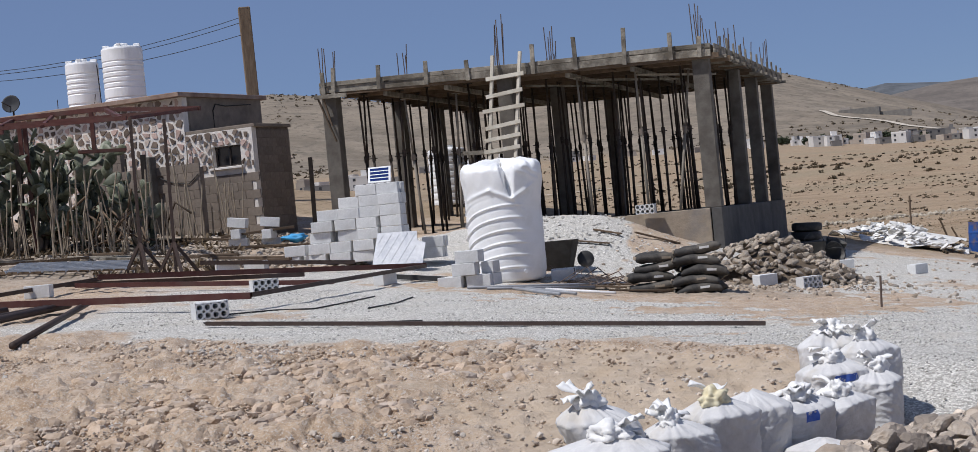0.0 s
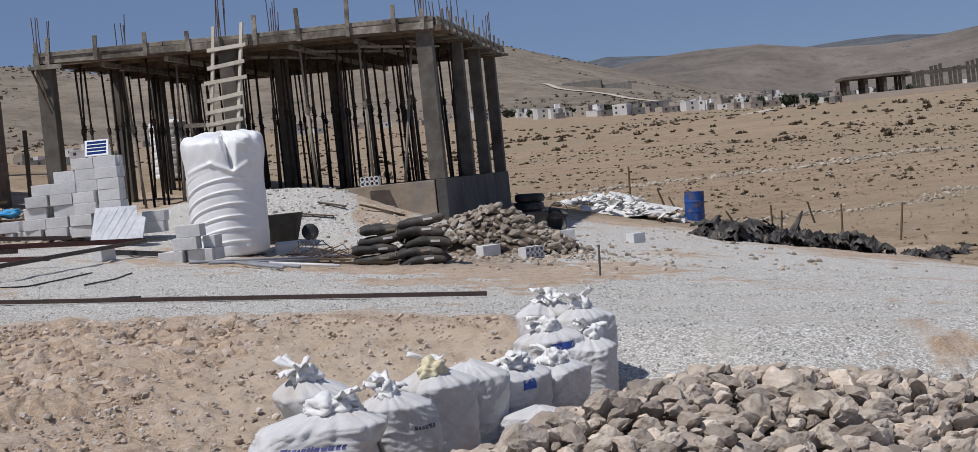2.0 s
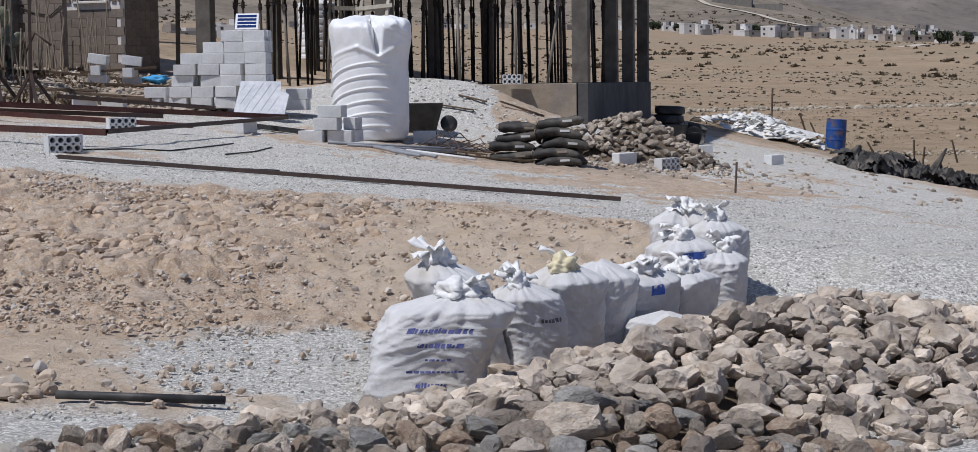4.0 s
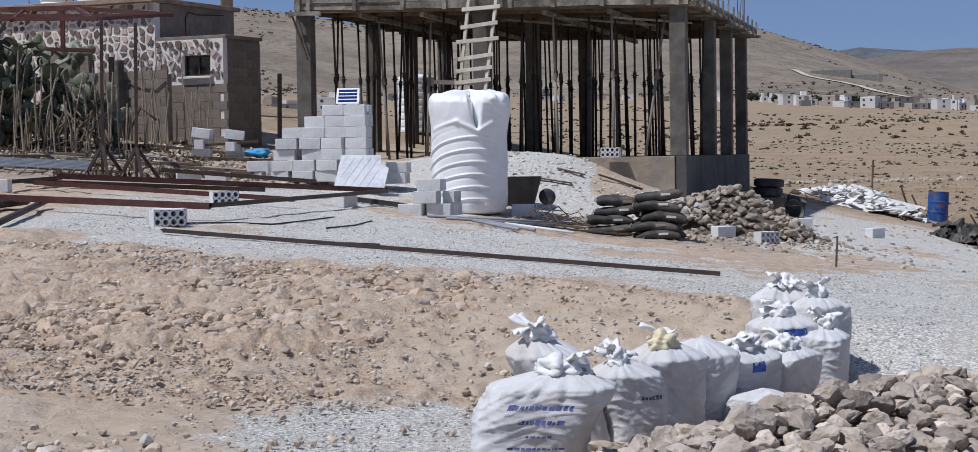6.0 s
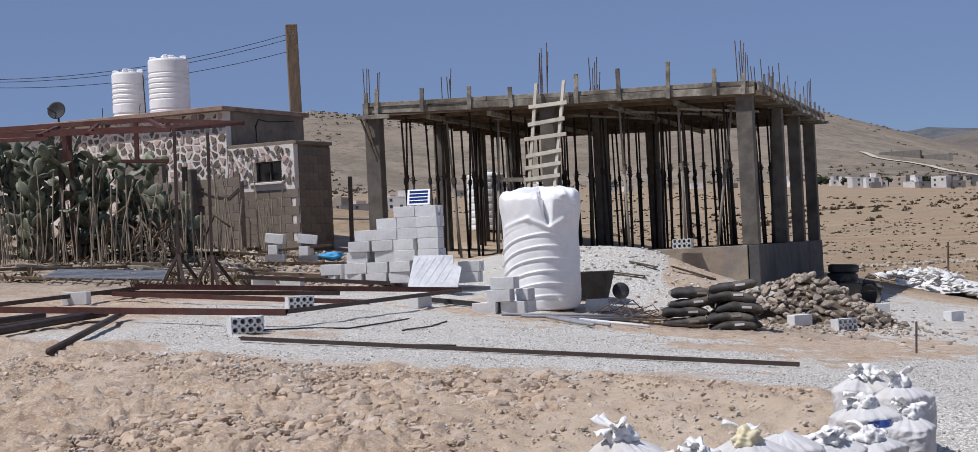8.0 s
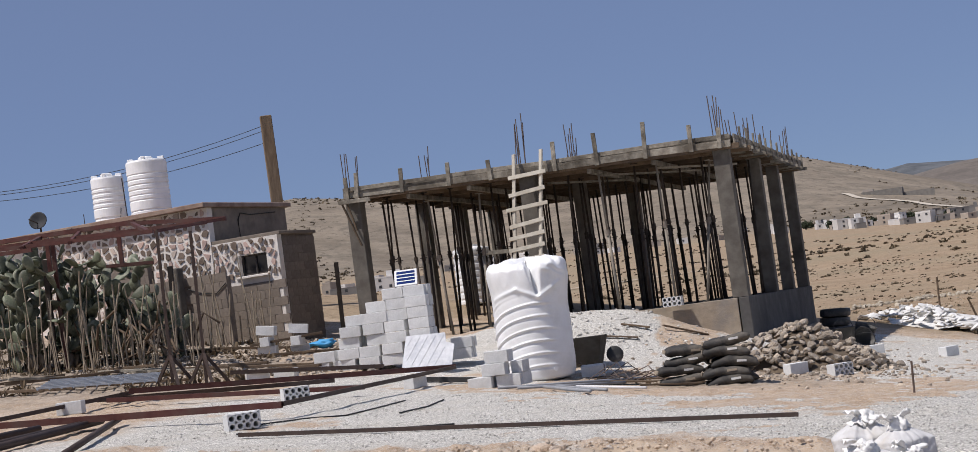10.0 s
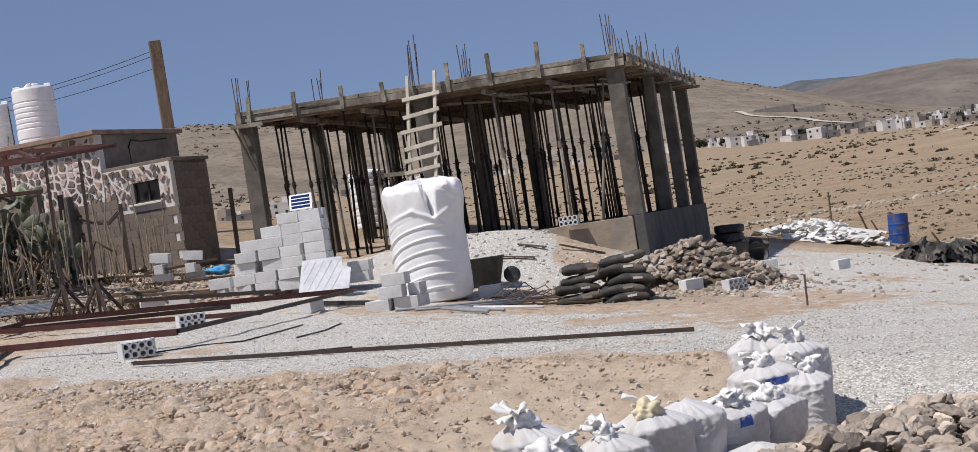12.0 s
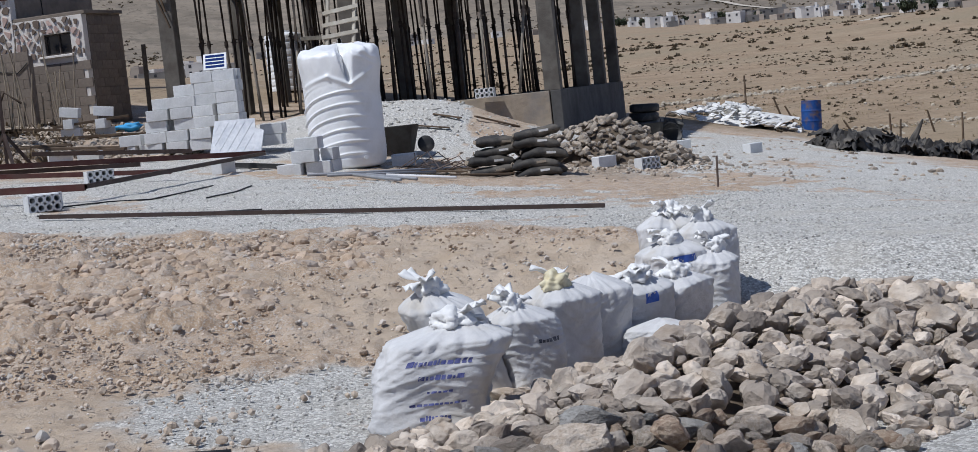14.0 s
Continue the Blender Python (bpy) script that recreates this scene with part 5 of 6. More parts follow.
# rubble by the plinth
RUBBLE = mk("rubble_stone", (0.31, 0.25, 0.19), (0.50, 0.42, 0.33), 6.0, 0.95, 0.8, 30, c3=(0.36, 0.33, 0.29), s3=2.5, vary=0.38)
rub_me = [finish(rock(i + 70, 2), "stone", RUBBLE) for i in range(10)]
rubble = thing("rubble_heap", pose(0, 0, 0), "heap of broken tan building stone beside the plinth", "rubble heap")
rr = random.Random(8)


def rubble_top(q):
    return 0.74 * max(0.0, 1 - q ** 1.35)


laid = []
while len(laid) < 298:
    a, q = rr.uniform(0, 6.283), math.sqrt(rr.random()) * 1.04
    x, y, s = 4.72 + math.cos(a) * q * 1.62, 30.5 + math.sin(a) * q * 1.45, rr.choice((0.11, 0.13, 0.16, 0.19, 0.23))
    if y > 31.2 or (len(laid) < 230 and any(math.hypot(x - u, y - v) < 0.27 * (s + w) for u, v, w in laid)):
        continue
    laid.append((x, y, s))
    share("stone", rub_me[len(laid) % 10], rubble, pose(x, y, z_at(x, y) + rubble_top(q) + s * rr.uniform(-0.05, 0.25), rr.uniform(-40, 40), rr.uniform(-40, 40), rr.uniform(0, 360)) @ Matrix.Diagonal((s * rr.uniform(0.8, 1.1), s, s * rr.uniform(0.85, 1.1), 1)))
# dark cone inside the heap paints the shade of its gaps
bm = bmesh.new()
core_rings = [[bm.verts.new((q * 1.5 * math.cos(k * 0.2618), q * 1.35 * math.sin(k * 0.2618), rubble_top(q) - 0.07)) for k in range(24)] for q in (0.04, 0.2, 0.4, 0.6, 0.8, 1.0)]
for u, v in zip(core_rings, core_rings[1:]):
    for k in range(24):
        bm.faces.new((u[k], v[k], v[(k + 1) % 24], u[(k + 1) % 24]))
part("heap_core", bm, GAP_SHADE, rubble, "dark soil-brown core that paints shade into the gaps between the stones", m=pose(4.72, 30.5, z_at(4.72, 30.5)))
scatter("rubble_scatter", "broken stone strewn round the rubble heap", 700, round_about(4.6, 29.2, 1.6, 1.3), (0.04, 0.06, 0.1), RUBBLE, 9)
scatter("yard_debris", "stones and broken bits strewn before the house", 2800, within(-9, -2.5, 30.5, 40), (0.04, 0.06, 0.1, 0.14), RUBBLE, 12)
scatter("mound_debris", "stones on the gravel mound", 500, round_about(1.6, 33.2, 1.3, 1.0), (0.03, 0.05, 0.08), GRAVEL, 14)
scatter("yard_stones", "stones strewn on the open gravel", 260, within(2, 11, 24, 42), (0.04, 0.06, 0.09, 0.13), RUBBLE, 15)

# steel trough, pipes, tyres and buckets round the building
trough = thing("mortar_trough", pose(0.95, 30.75, z_at(0.95, 30.75), 0, 0, -12), "grey steel mortar trough standing behind the tank", "trough")
bm = bmesh.new()
lo, hi_ = 0.24, 0.36
g0 = [bm.verts.new(v) for v in ((-lo, -lo, 0.02), (lo, -lo, 0.02), (lo, lo, 0.02), (-lo, lo, 0.02))]
g1 = [bm.verts.new(v) for v in ((-hi_, -hi_, 0.52), (hi_, -hi_, 0.52), (hi_, hi_, 0.52), (-hi_, hi_, 0.52))]
bm.faces.new(g0[::-1])
for k in range(4):
    bm.faces.new((g0[k], g0[(k + 1) % 4], g1[(k + 1) % 4], g1[k]))
bmesh.ops.solidify(bm, geom=bm.faces, thickness=0.02)
part("basin", bm, CONCRETE, trough)
wheel = lathe(bmesh.new(), [(0.07, -0.04), (0.14, -0.035), (0.155, 0), (0.14, 0.035), (0.07, 0.04)], 20)
part("wheel", wheel, BLACK, trough, "black rubber wheel", True, m=pose(0.52, -0.05, 0.155, 75, 0, 20))
tagged(part("hose", tube(bmesh.new(), lie(-1.55, 8.5, 0.04), lie(-0.72, 8.42, 0.05), 0.022, seg=10), BLACK, smooth=True), "short black plastic pipe lying on the dirt", "pipe")
GREY_PIPE = mk("grey_plastic_pipe", (0.24, 0.25, 0.27), (0.32, 0.33, 0.35), 5.0, 0.5)
WHITE_PIPE = mk("white_plastic_pipe", (0.62, 0.62, 0.62), (0.7, 0.7, 0.7), 5.0, 0.5)
for a, b, r, mat in (((-0.6, 26.5), (2.1, 28.6), 0.024, GREY_PIPE), ((-0.3, 26.4), (1.4, 27.5), 0.022, GREY_PIPE), ((0.1, 26.6), (0.75, 24.9), 0.026, GREY_PIPE), ((0.3, 26.7), (1.0, 25.2), 0.024, GREY_PIPE), ((0.6, 26.6), (1.6, 25.6), 0.022, WHITE_PIPE), ((0.5, 26.3), (0.9, 25.7), 0.022, WHITE_PIPE)):
    tagged(part("plastic_pipe", tube(bmesh.new(), lie(*a, 0.05), lie(*b, 0.05), r, seg=12), mat, smooth=True), "length of plastic pipe lying on the ground", "pipe", "pipes by the tank")
for i in range(16):
    x, y, a = rr.uniform(0.9, 2.3), rr.uniform(27.8, 29.6), rr.uniform(0, 3.14)
    tagged(wire("rebar_scrap", [lie(x, y, 0.03), lie(x + 0.35 * math.cos(a), y + 0.35 * math.sin(a), 0.1 + rr.random() * 0.2), lie(x + 0.7 * math.cos(a + 0.3), y + 0.7 * math.sin(a + 0.3), 0.04)], 0.009, REBAR), "bent rusty reinforcing bar offcut", "rebar", "rebar offcuts")
for i in range(10):
    x, y, a = rr.uniform(1.2, 3.8), rr.uniform(25.6, 34.0), rr.uniform(-0.5, 0.5)
    n = rr.uniform(0.25, 0.6)
    tagged(part("timber_offcut", boxed(2 * n, 0.09, 0.03, pose(x, y, z_at(x, y) + 0.03, 0, -math.degrees((z_at(x + n, y) - z_at(x - n, y)) / (2 * n)), math.degrees(a)), 0.004), PLANK_BROWN), "brown timber offcut on the ground", "timber", "timber offcuts")
for i in range(26):
    x, y, a = rr.uniform(-9.5, -4.5), rr.uniform(29.5, 37.0), rr.uniform(-0.6, 0.6)
    n = rr.uniform(0.3, 1.1)
    sl = (z_at(x + n, y) - z_at(x - n, y)) / (2 * n)
    tagged(part("timber_offcut", boxed(2 * n, 0.1, 0.05, pose(x, y, z_at(x, y) + 0.05, 0, -math.degrees(sl) + rr.uniform(-4, 2), math.degrees(a)), 0.005), PLANK_BROWN if i % 3 else PLANK), "weathered timber scrap lying in the yard", "timber", "timber scrap before the house")


def tyre_mesh(r, w):
    return lathe(bmesh.new(), [(r * 0.58, -w * 0.42), (r * 0.8, -w / 2), (r * 0.97, -w * 0.4), (r, 0), (r * 0.97, w * 0.4), (r * 0.8, w / 2), (r * 0.58, w * 0.42), (r * 0.56, 0)], 28)


tm = finish(tyre_mesh(0.36, 0.2), "tyre", BLACK, True)
for k in range(3):
    ob = new("old_tyre", tm)
    ob.matrix_world = pose(7.15 + 0.03 * k, 40.7, z_at(7.15, 40.7) + 0.11 + 0.2 * k, 3, 2, 40 * k)
    tagged(ob, "worn black rubber tyre in a stack by the plinth", "tyre", "stacked tyres")


def bucket(x, y, rx, ry):
    e = thing("rubber_bucket", pose(x, y, z_at(x, y) + 0.02, rx, ry, 20), "black rubber builder's bucket lying on the ground", "bucket", "builder's buckets")
    part("tub", lathe(bmesh.new(), [(0.02, 0.0), (0.17, 0.0), (0.24, 0.34), (0.255, 0.35), (0.235, 0.34), (0.165, 0.02), (0.02, 0.02)], 24), BLACK, e, smooth=True)
    wire("handle", [(0.24 * math.cos(t), 0.03, 0.34 + 0.2 * math.sin(t)) for t in np.linspace(0, math.pi, 9)], 0.008, BLACK, e)


bucket(7.3, 38.3, 18, 14)
bucket(6.6, 36.5, 0, 0)
bucket(6.9, 36.9, 70, 10)
iron = part("iron_stake", tube(bmesh.new(), lie(4.76, 22.05, 0), lie(4.78, 22.05, 0.42), 0.015, seg=6), REBAR)
tagged(iron, "thin rusty iron stake driven into the gravel", "stake")

# ---- barrel, white heap, tarpaulin, fence ----
barrel = thing("oil_barrel", pose(13.4, 48.6, z_at(13.4, 48.6) - 0.02, 1.0, 3.5, 30), "blue painted steel oil barrel with rust stains", "barrel")
bp = [(0.05, 0.012), (0.272, 0.012), (0.285, 0.0), (0.292, 0.012), (0.286, 0.03)]
for k in range(40):
    z = 0.04 + k * 0.0205
    bp.append((0.286 + 0.012 * sum(math.exp(-((z - q) / 0.018) ** 2) for q in (0.29, 0.58)), z))
bp += [(0.286, 0.86), (0.292, 0.872), (0.285, 0.88), (0.275, 0.866), (0.05, 0.866)]
part("drum", lathe(bmesh.new(), bp, 40), BLUE, barrel, smooth=True)
part("bung", tube(bmesh.new(), (0.16, 0, 0.866), (0.16, 0, 0.885), 0.03, seg=10), BLACK, barrel)

WHITE_RUBBLE = mk("white_stone_waste", (0.66, 0.65, 0.62), (0.78, 0.77, 0.75), 5.0, 0.9, 0.5, 25, c3=(0.5, 0.47, 0.42), s3=2.0, vary=0.2)
waste = thing("stone_waste_heap", pose(0, 0, 0), "low heap of broken white stone slabs and sacks", "waste heap")
wm = [finish(rock(i + 120, 1, 0.3), "slab_piece", WHITE_RUBBLE) for i in range(6)]
for i in range(170):
    a, q = rr.uniform(0, 6.283), rr.random() ** 0.6
    x, y = 11.0 + math.cos(a) * q * 1.75, 47.6 + math.sin(a) * q * 2.4
    s = rr.uniform(0.15, 0.5)
    share("slab_piece", wm[i % 6], waste, pose(x, y, z_at(x, y) + 0.55 * (1 - q) ** 0.8 + 0.02, rr.uniform(-28, 28), rr.uniform(-28, 28), rr.uniform(0, 360)) @ Matrix.Diagonal((s, s, s, 1)))

bm = bmesh.new()
bmesh.ops.create_cone(bm, cap_ends=False, segments=28, radius1=1.75, radius2=0.1, depth=0.5)
for v in bm.verts:
    v.co.z += 0.1 * noise.noise(v.co * 3)
part("heap_core", bm, WHITE_RUBBLE, waste, m=pose(11.0, 47.6, z_at(11.0, 47.6) + 0.2))

TARP = mk("black_torn_sheeting", (0.035, 0.032, 0.03), (0.06, 0.055, 0.05), 5.0, 0.6, 0.4, 14, c3=(0.17, 0.15, 0.125), s3=1.6)
tarp = thing("torn_sheeting", pose(0, 0, 0), "crumpled heap of torn black plastic sheeting on soil", "sheeting")
tr = random.Random(44)
for sd in range(120):
    t = tr.random() ** 1.15
    cx, cy = 11.0 + 6.8 * t + tr.gauss(0, 0.25), 38.5 + 4.9 * max(0, t - 0.45) ** 1.2 + tr.gauss(0, 0.4)
    if 0.70 < t < 0.8 or 0.9 < t < 0.94:
        continue
    big = tr.uniform(0.18, 0.52) * (1.15 if t < 0.55 else 0.75)
    n = 14
    bm = bmesh.new()
    g = {}
    for i in range(n + 1):
        for j in range(n + 1):
            u, v = i / n * 2 - 1, j / n * 2 - 1
            edge = 1 + 0.35 * noise.noise(Vector((u * 2, v * 2, sd * 1.7)))
            crease = 0.34 * abs(noise.noise(Vector((u * 1.9, v * 1.5, sd)))) + 0.26 * abs(noise.noise(Vector((u * 3.5, v * 3, sd + 50))))
            g[i, j] = bm.verts.new((u * edge * big, v * edge * big * 0.7, (crease * 1.7 - 0.30 * (u * u + v * v)) * big))
    for i in range(n):
        for j in range(n):
            bm.faces.new((g[i, j], g[i + 1, j], g[i + 1, j + 1], g[i, j + 1]))
    part("sheet", bm, TARP, tarp, m=pose(cx, cy, z_at(cx, cy) + tr.uniform(0.0, 0.24) * (1 if t < 0.55 else 0.5), tr.uniform(-26, 26), tr.uniform(-26, 26), tr.uniform(0, 360)))
bm = bmesh.new()
tube(bm, (13.0, 38.7, z_at(13, 38.7) + 0.3), (13.25, 38.6, z_at(13, 38.6) + 0.78), 0.10, 0.02, 6)
part("raised_corner", bm, TARP, tarp)
for x, y, h, lean in ((11.7, 49.3, 1.35, 2), (13.0, 50.0, 0.9, -18), (13.6, 51.0, 0.7, -25), (15.2, 47.0, 0.8, 0), (17.6, 48.0, 0.95, 3), (18.4, 45.6, 1.05, 8), (18.2, 52.0, 0.75, -14), (16.6, 50.5, 0.6, 6), (14.6, 48.5, 0.55, -30)):
    tagged(part("fence_stake", tube(bmesh.new(), (0, 0, -0.1), (0, 0, h), 0.035, 0.028, 7), PLANK_BROWN, m=None), "thin weathered fence stake standing in dry grass", "stake", "fence stakes").matrix_world = pose(x, y, z_at(x, y), 0, lean, 0)

# ---- the stone-clad house ----
HM = Matrix(((0.9, 0.436, 0, -7.14), (-0.436, 0.9, 0, 40.0), (0, 0, 1, 0), (0, 0, 0, 1)))
HZ = 1.75
PARGE = mk("brown_cement_render", (0.20, 0.165, 0.13), (0.27, 0.225, 0.18), 3.0, 0.95, 0.4, 20, c3=(0.16, 0.13, 0.105), s3=1.4)
MORTAR = mk("pale_pointing", (0.66, 0.61, 0.55), (0.76, 0.71, 0.65), 6.0, 0.95, 0.5, 30)
CLAD = mk("cladding_stone", (0.46, 0.38, 0.32), (0.60, 0.52, 0.45), 2.5, 0.85, 0.4, 20, c3=(0.36, 0.28, 0.23), s3=1.1, vary=0.3)
CLAD_DARK = mk("dark_cladding_stone", (0.13, 0.095, 0.075), (0.22, 0.17, 0.13), 3.0, 0.85, 0.4, 20, vary=0.35)
CLAD_PINK = mk("pink_cladding_stone", (0.44, 0.31, 0.26), (0.56, 0.42, 0.36), 3.0, 0.85, 0.4, 20, vary=0.25)
WALLBLOCK = mk("brown_weathered_block", (0.165, 0.135, 0.11), (0.235, 0.195, 0.16), 7.0, 0.95, 0.5, 40, c3=(0.12, 0.098, 0.08), s3=1.3, vary=0.12)
ROOF_EDGE = mk("stained_roof_edge", (0.27, 0.19, 0.15), (0.36, 0.27, 0.21), 4.0, 0.9, 0.4, 20, c3=(0.2, 0.13, 0.1), s3=1.5)
GLASS_AND_SHADE = mk("dark_glass_and_door_shade", (0.015, 0.015, 0.017), (0.02, 0.02, 0.022), rough=0.12, spec=0.5)
WIN_FRAME = mk("dark_window_frame", (0.06, 0.05, 0.045), (0.09, 0.075, 0.065), rough=0.6)
house = thing("stone_house", HM, "low house with crazy-paved stone cladding, brown render and a flat roof", "house")
# front wall with a door opening, side wall, back wall
for x0, x1, z0, z1 in ((-7.0, -2.75, HZ, 5.2), (-1.75, 0.0, HZ, 5.2), (-2.75, -1.75, 3.95, 5.2)):
    part("front_wall", boxed(x1 - x0, 0.2, z1 - z0, pose((x0 + x1) / 2, 0.1, z0)), MORTAR, house)
part("side_wall", boxed(0.2, 2.9, 5.2 - HZ, pose(-0.1, 1.65, HZ)), PARGE, house, "brown cement-rendered side wall")
part("render_panel", boxed(0.012, 2.7, 0.9, pose(0.006, 1.6, 4.3), 0.004), PARGE, house)
part("back_wall", boxed(7.0, 0.2, 5.2 - HZ, pose(-3.5, 3.2, HZ)), PARGE, house)
part("side_wall", boxed(0.2, 2.9, 5.2 - HZ, pose(-6.9, 1.65, HZ)), PARGE, house)
part("roof", boxed(7.4, 3.7, 0.11, pose(-3.6, 1.6, 5.2), 0.01), ROOF_EDGE, house, "flat roof slab with a stained brown edge")
# dark sheet behind the opening stands in for the unlit room
part("doorway_recess", boxed(1.0, 0.04, 2.0, pose(-2.25, 0.28, 1.95)), GLASS_AND_SHADE, house, "dark sheet painting the shade inside the open doorway")
# annex with the small window
for x0, x1, z0, z1 in ((0.0, 0.72, HZ, 4.3), (1.5, 1.85, HZ, 4.3), (0.72, 1.5, HZ, 3.46), (0.72, 1.5, 3.94, 4.3)):
    part("annex_wall", boxed(x1 - x0, 0.18, z1 - z0, pose((x0 + x1) / 2, 0.11, z0)), MORTAR, house)
part("annex_side", boxed(0.16, 1.35, 4.3 - HZ, pose(1.77, 0.87, HZ)), WALLBLOCK, house)
part("annex_roof", boxed(1.95, 1.55, 0.08, pose(0.95, 0.8, 4.3), 0.008), PARGE, house)
window = part("window", boxed(0.78, 0.03, 0.48, pose(1.11, 0.19, 3.46)), GLASS_AND_SHADE, house, "small dark window")
part("window_frame", boxed(0.78, 0.05, 0.035, pose(1.11, 0.16, 3.905)), WIN_FRAME, window)
part("window_frame", boxed(0.78, 0.05, 0.035, pose(1.11, 0.16, 3.46)), WIN_FRAME, window)
for x in (0.74, 1.11, 1.48):
    part("window_frame", boxed(0.03, 0.05, 0.4, pose(x, 0.16, 3.5)), WIN_FRAME, window)
part("window_sill", boxed(0.9, 0.14, 0.05, pose(1.11, -0.02, 3.4), 0.006), MORTAR, house)
wire("wall_cable", [(0.03, 1.2, 4.4), (0.03, 1.18, 4.9), (0.03, 1.3, 5.06), (0.03, 1.7, 5.02), (0.03, 2.8, 5.08)], 0.014, CABLE, house, "black cable looped on the wall")


def crazy_paving(x0, x1, z0, z1, size, seed, skip=()):
    """Irregular flat stones: cells round jittered points, drawn in from each other."""
    rr = random.Random(seed)
    nx, nz = int((x1 - x0) / size) + 1, int((z1 - z0) / size) + 1
    pts = {(i, j): Vector((x0 + (i + 0.5 + rr.uniform(-0.42, 0.42)) * size, z0 + (j + 0.5 + rr.uniform(-0.42, 0.42)) * size)) for i in range(-1, nx + 1) for j in range(-1, nz + 1)}
    for (i, j), c in pts.items():
        poly = [Vector((max(x0, c.x - size), max(z0, c.y - size))), Vector((min(x1, c.x + size), max(z0, c.y - size))), Vector((min(x1, c.x + size), min(z1, c.y + size))), Vector((max(x0, c.x - size), min(z1, c.y + size)))]
        if not (x0 < c.x < x1 and z0 < c.y < z1):
            continue
        for di in range(-2, 3):
            for dj in range(-2, 3):
                q = pts.get((i + di, j + dj))
                if q is None or (di, dj) == (0, 0):
                    continue
                n = (q - c).normalized()
                k = (q - c).length / 2 - rr.uniform(0.018, 0.046)
                new_ = []
                for a, b in zip(poly, poly[1:] + poly[:1]):
                    da, db = (a - c).dot(n) - k, (b - c).dot(n) - k
                    if da <= 0:
                        new_.append(a)
                    if (da < 0) != (db < 0) and abs(da - db) > 1e-9:
                        new_.append(a.lerp(b, da / (da - db)))
                poly = new_
        if len(poly) < 3 or any(s[0] < c.x < s[1] and s[2] < c.y < s[3] for s in skip):
            continue
        if skip:
            for s in skip:
                if s[0] - 0.1 < c.x < s[1] + 0.1 and s[2] - 0.1 < c.y < s[3] + 0.1:
                    poly = [Vector((min(max(p.x, x0), s[0]) if c.x < s[0] else max(p.x, s[1]) if c.x > s[1] else p.x, min(p.y, s[2]) if c.y < s[2] else max(p.y, s[3]) if c.y > s[3] else p.y)) for p in poly]
        bm = bmesh.new()
        d = rr.uniform(0.012, 0.028)
        back = [bm.verts.new((p.x, 0.002, p.y)) for p in poly]
        front = [bm.verts.new((c.x + (p.x - c.x) * 0.93, -d, c.y + (p.y - c.y) * 0.93)) for p in poly]
        bm.faces.new(front)
        for k in range(len(poly)):
            bm.faces.new((back[k], back[(k + 1) % len(poly)], front[(k + 1) % len(poly)], front[k]))
        u = rr.random()
        part("cladding_stone", bm, CLAD if u < 0.24 else CLAD_DARK if u < 0.72 else CLAD_PINK, house)


crazy_paving(-5.6, -0.01, 3.0, 5.18, 0.185, 3, ((-2.75, -1.75, 1.9, 3.95),))
crazy_paving(0.02, 1.84, 3.42, 4.29, 0.175, 9, ((0.70, 1.52, 3.38, 3.96),))
# block courses of the annex side and below the window
WB = finish(boxed(0.394, 0.04, 0.195, bevel=0.004), "wall_block", WALLBLOCK)
for r in range(12):
    for y, wide in (((0.395, 1), (0.795, 1), (1.195, 1), (1.47, 0.36)), ((0.295, 0.5), (0.595, 1), (0.995, 1), (1.37, 0.86)))[r % 2]:
        share("wall_block", WB, house, pose(1.852, y, HZ + 0.1 + r * 0.2, 0, 0, 90) @ Matrix.Diagonal((wide, 1, 1, 1)))
for r in range(7):
    for k in range(5):
        x = 0.05 + k * 0.4 + (0.2 if r % 2 else 0)
        if x < 1.75:
            share("wall_block", WB, house, pose(x + 0.1, 0.02, HZ + 0.12 + r * 0.2))
# rooftop tanks, dish, lamp, aerial
def roof_tank(x, y, r, h):
    e = thing("roof_tank", HM @ pose(x, y, 5.313), "ribbed white plastic water tank on the roof", "water tank", "roof tanks")
    pr = [(0.02, 0.0), (r * 0.97, 0.0), (r, 0.03)]
    n = int(h / 0.02)
    for k in range(n):
        z = 0.04 + k * (h - 0.1) / n
        pr.append((r - 0.014 * (abs(((z / 0.13) % 1) - 0.5) < 0.16) * (0.5 < z < h - 0.3) - 0.02 * (0.3 < z < 0.34), z))
    pr += [(r, h - 0.06), (r * 0.97, h - 0.02), (r * 0.85, h), (r * 0.3, h + 0.02), (0.02, h + 0.02)]
    part("shell", lathe(bmesh.new(), pr, 40), TANK, e, smooth=False)
    part("lid", lathe(bmesh.new(), [(0.02, h + 0.021), (r * 0.34, h + 0.021), (r * 0.36, h + 0.07), (r * 0.3, h + 0.1), (0.02, h + 0.1)], 24), TANK, e, smooth=True)
    for k in range(4):
        a = 0.5 + k * math.pi / 2
        part("lifting_lug", boxed(0.16, 0.1, 0.09, pose(r * 0.75 * math.cos(a), r * 0.75 * math.sin(a), h - 0.015, 0, 0, math.degrees(a)), 0.01), TANK, e)


roof_tank(-3.44, 2.4, 0.52, 1.61)
roof_tank(-4.92, 2.6, 0.425, 1.41)
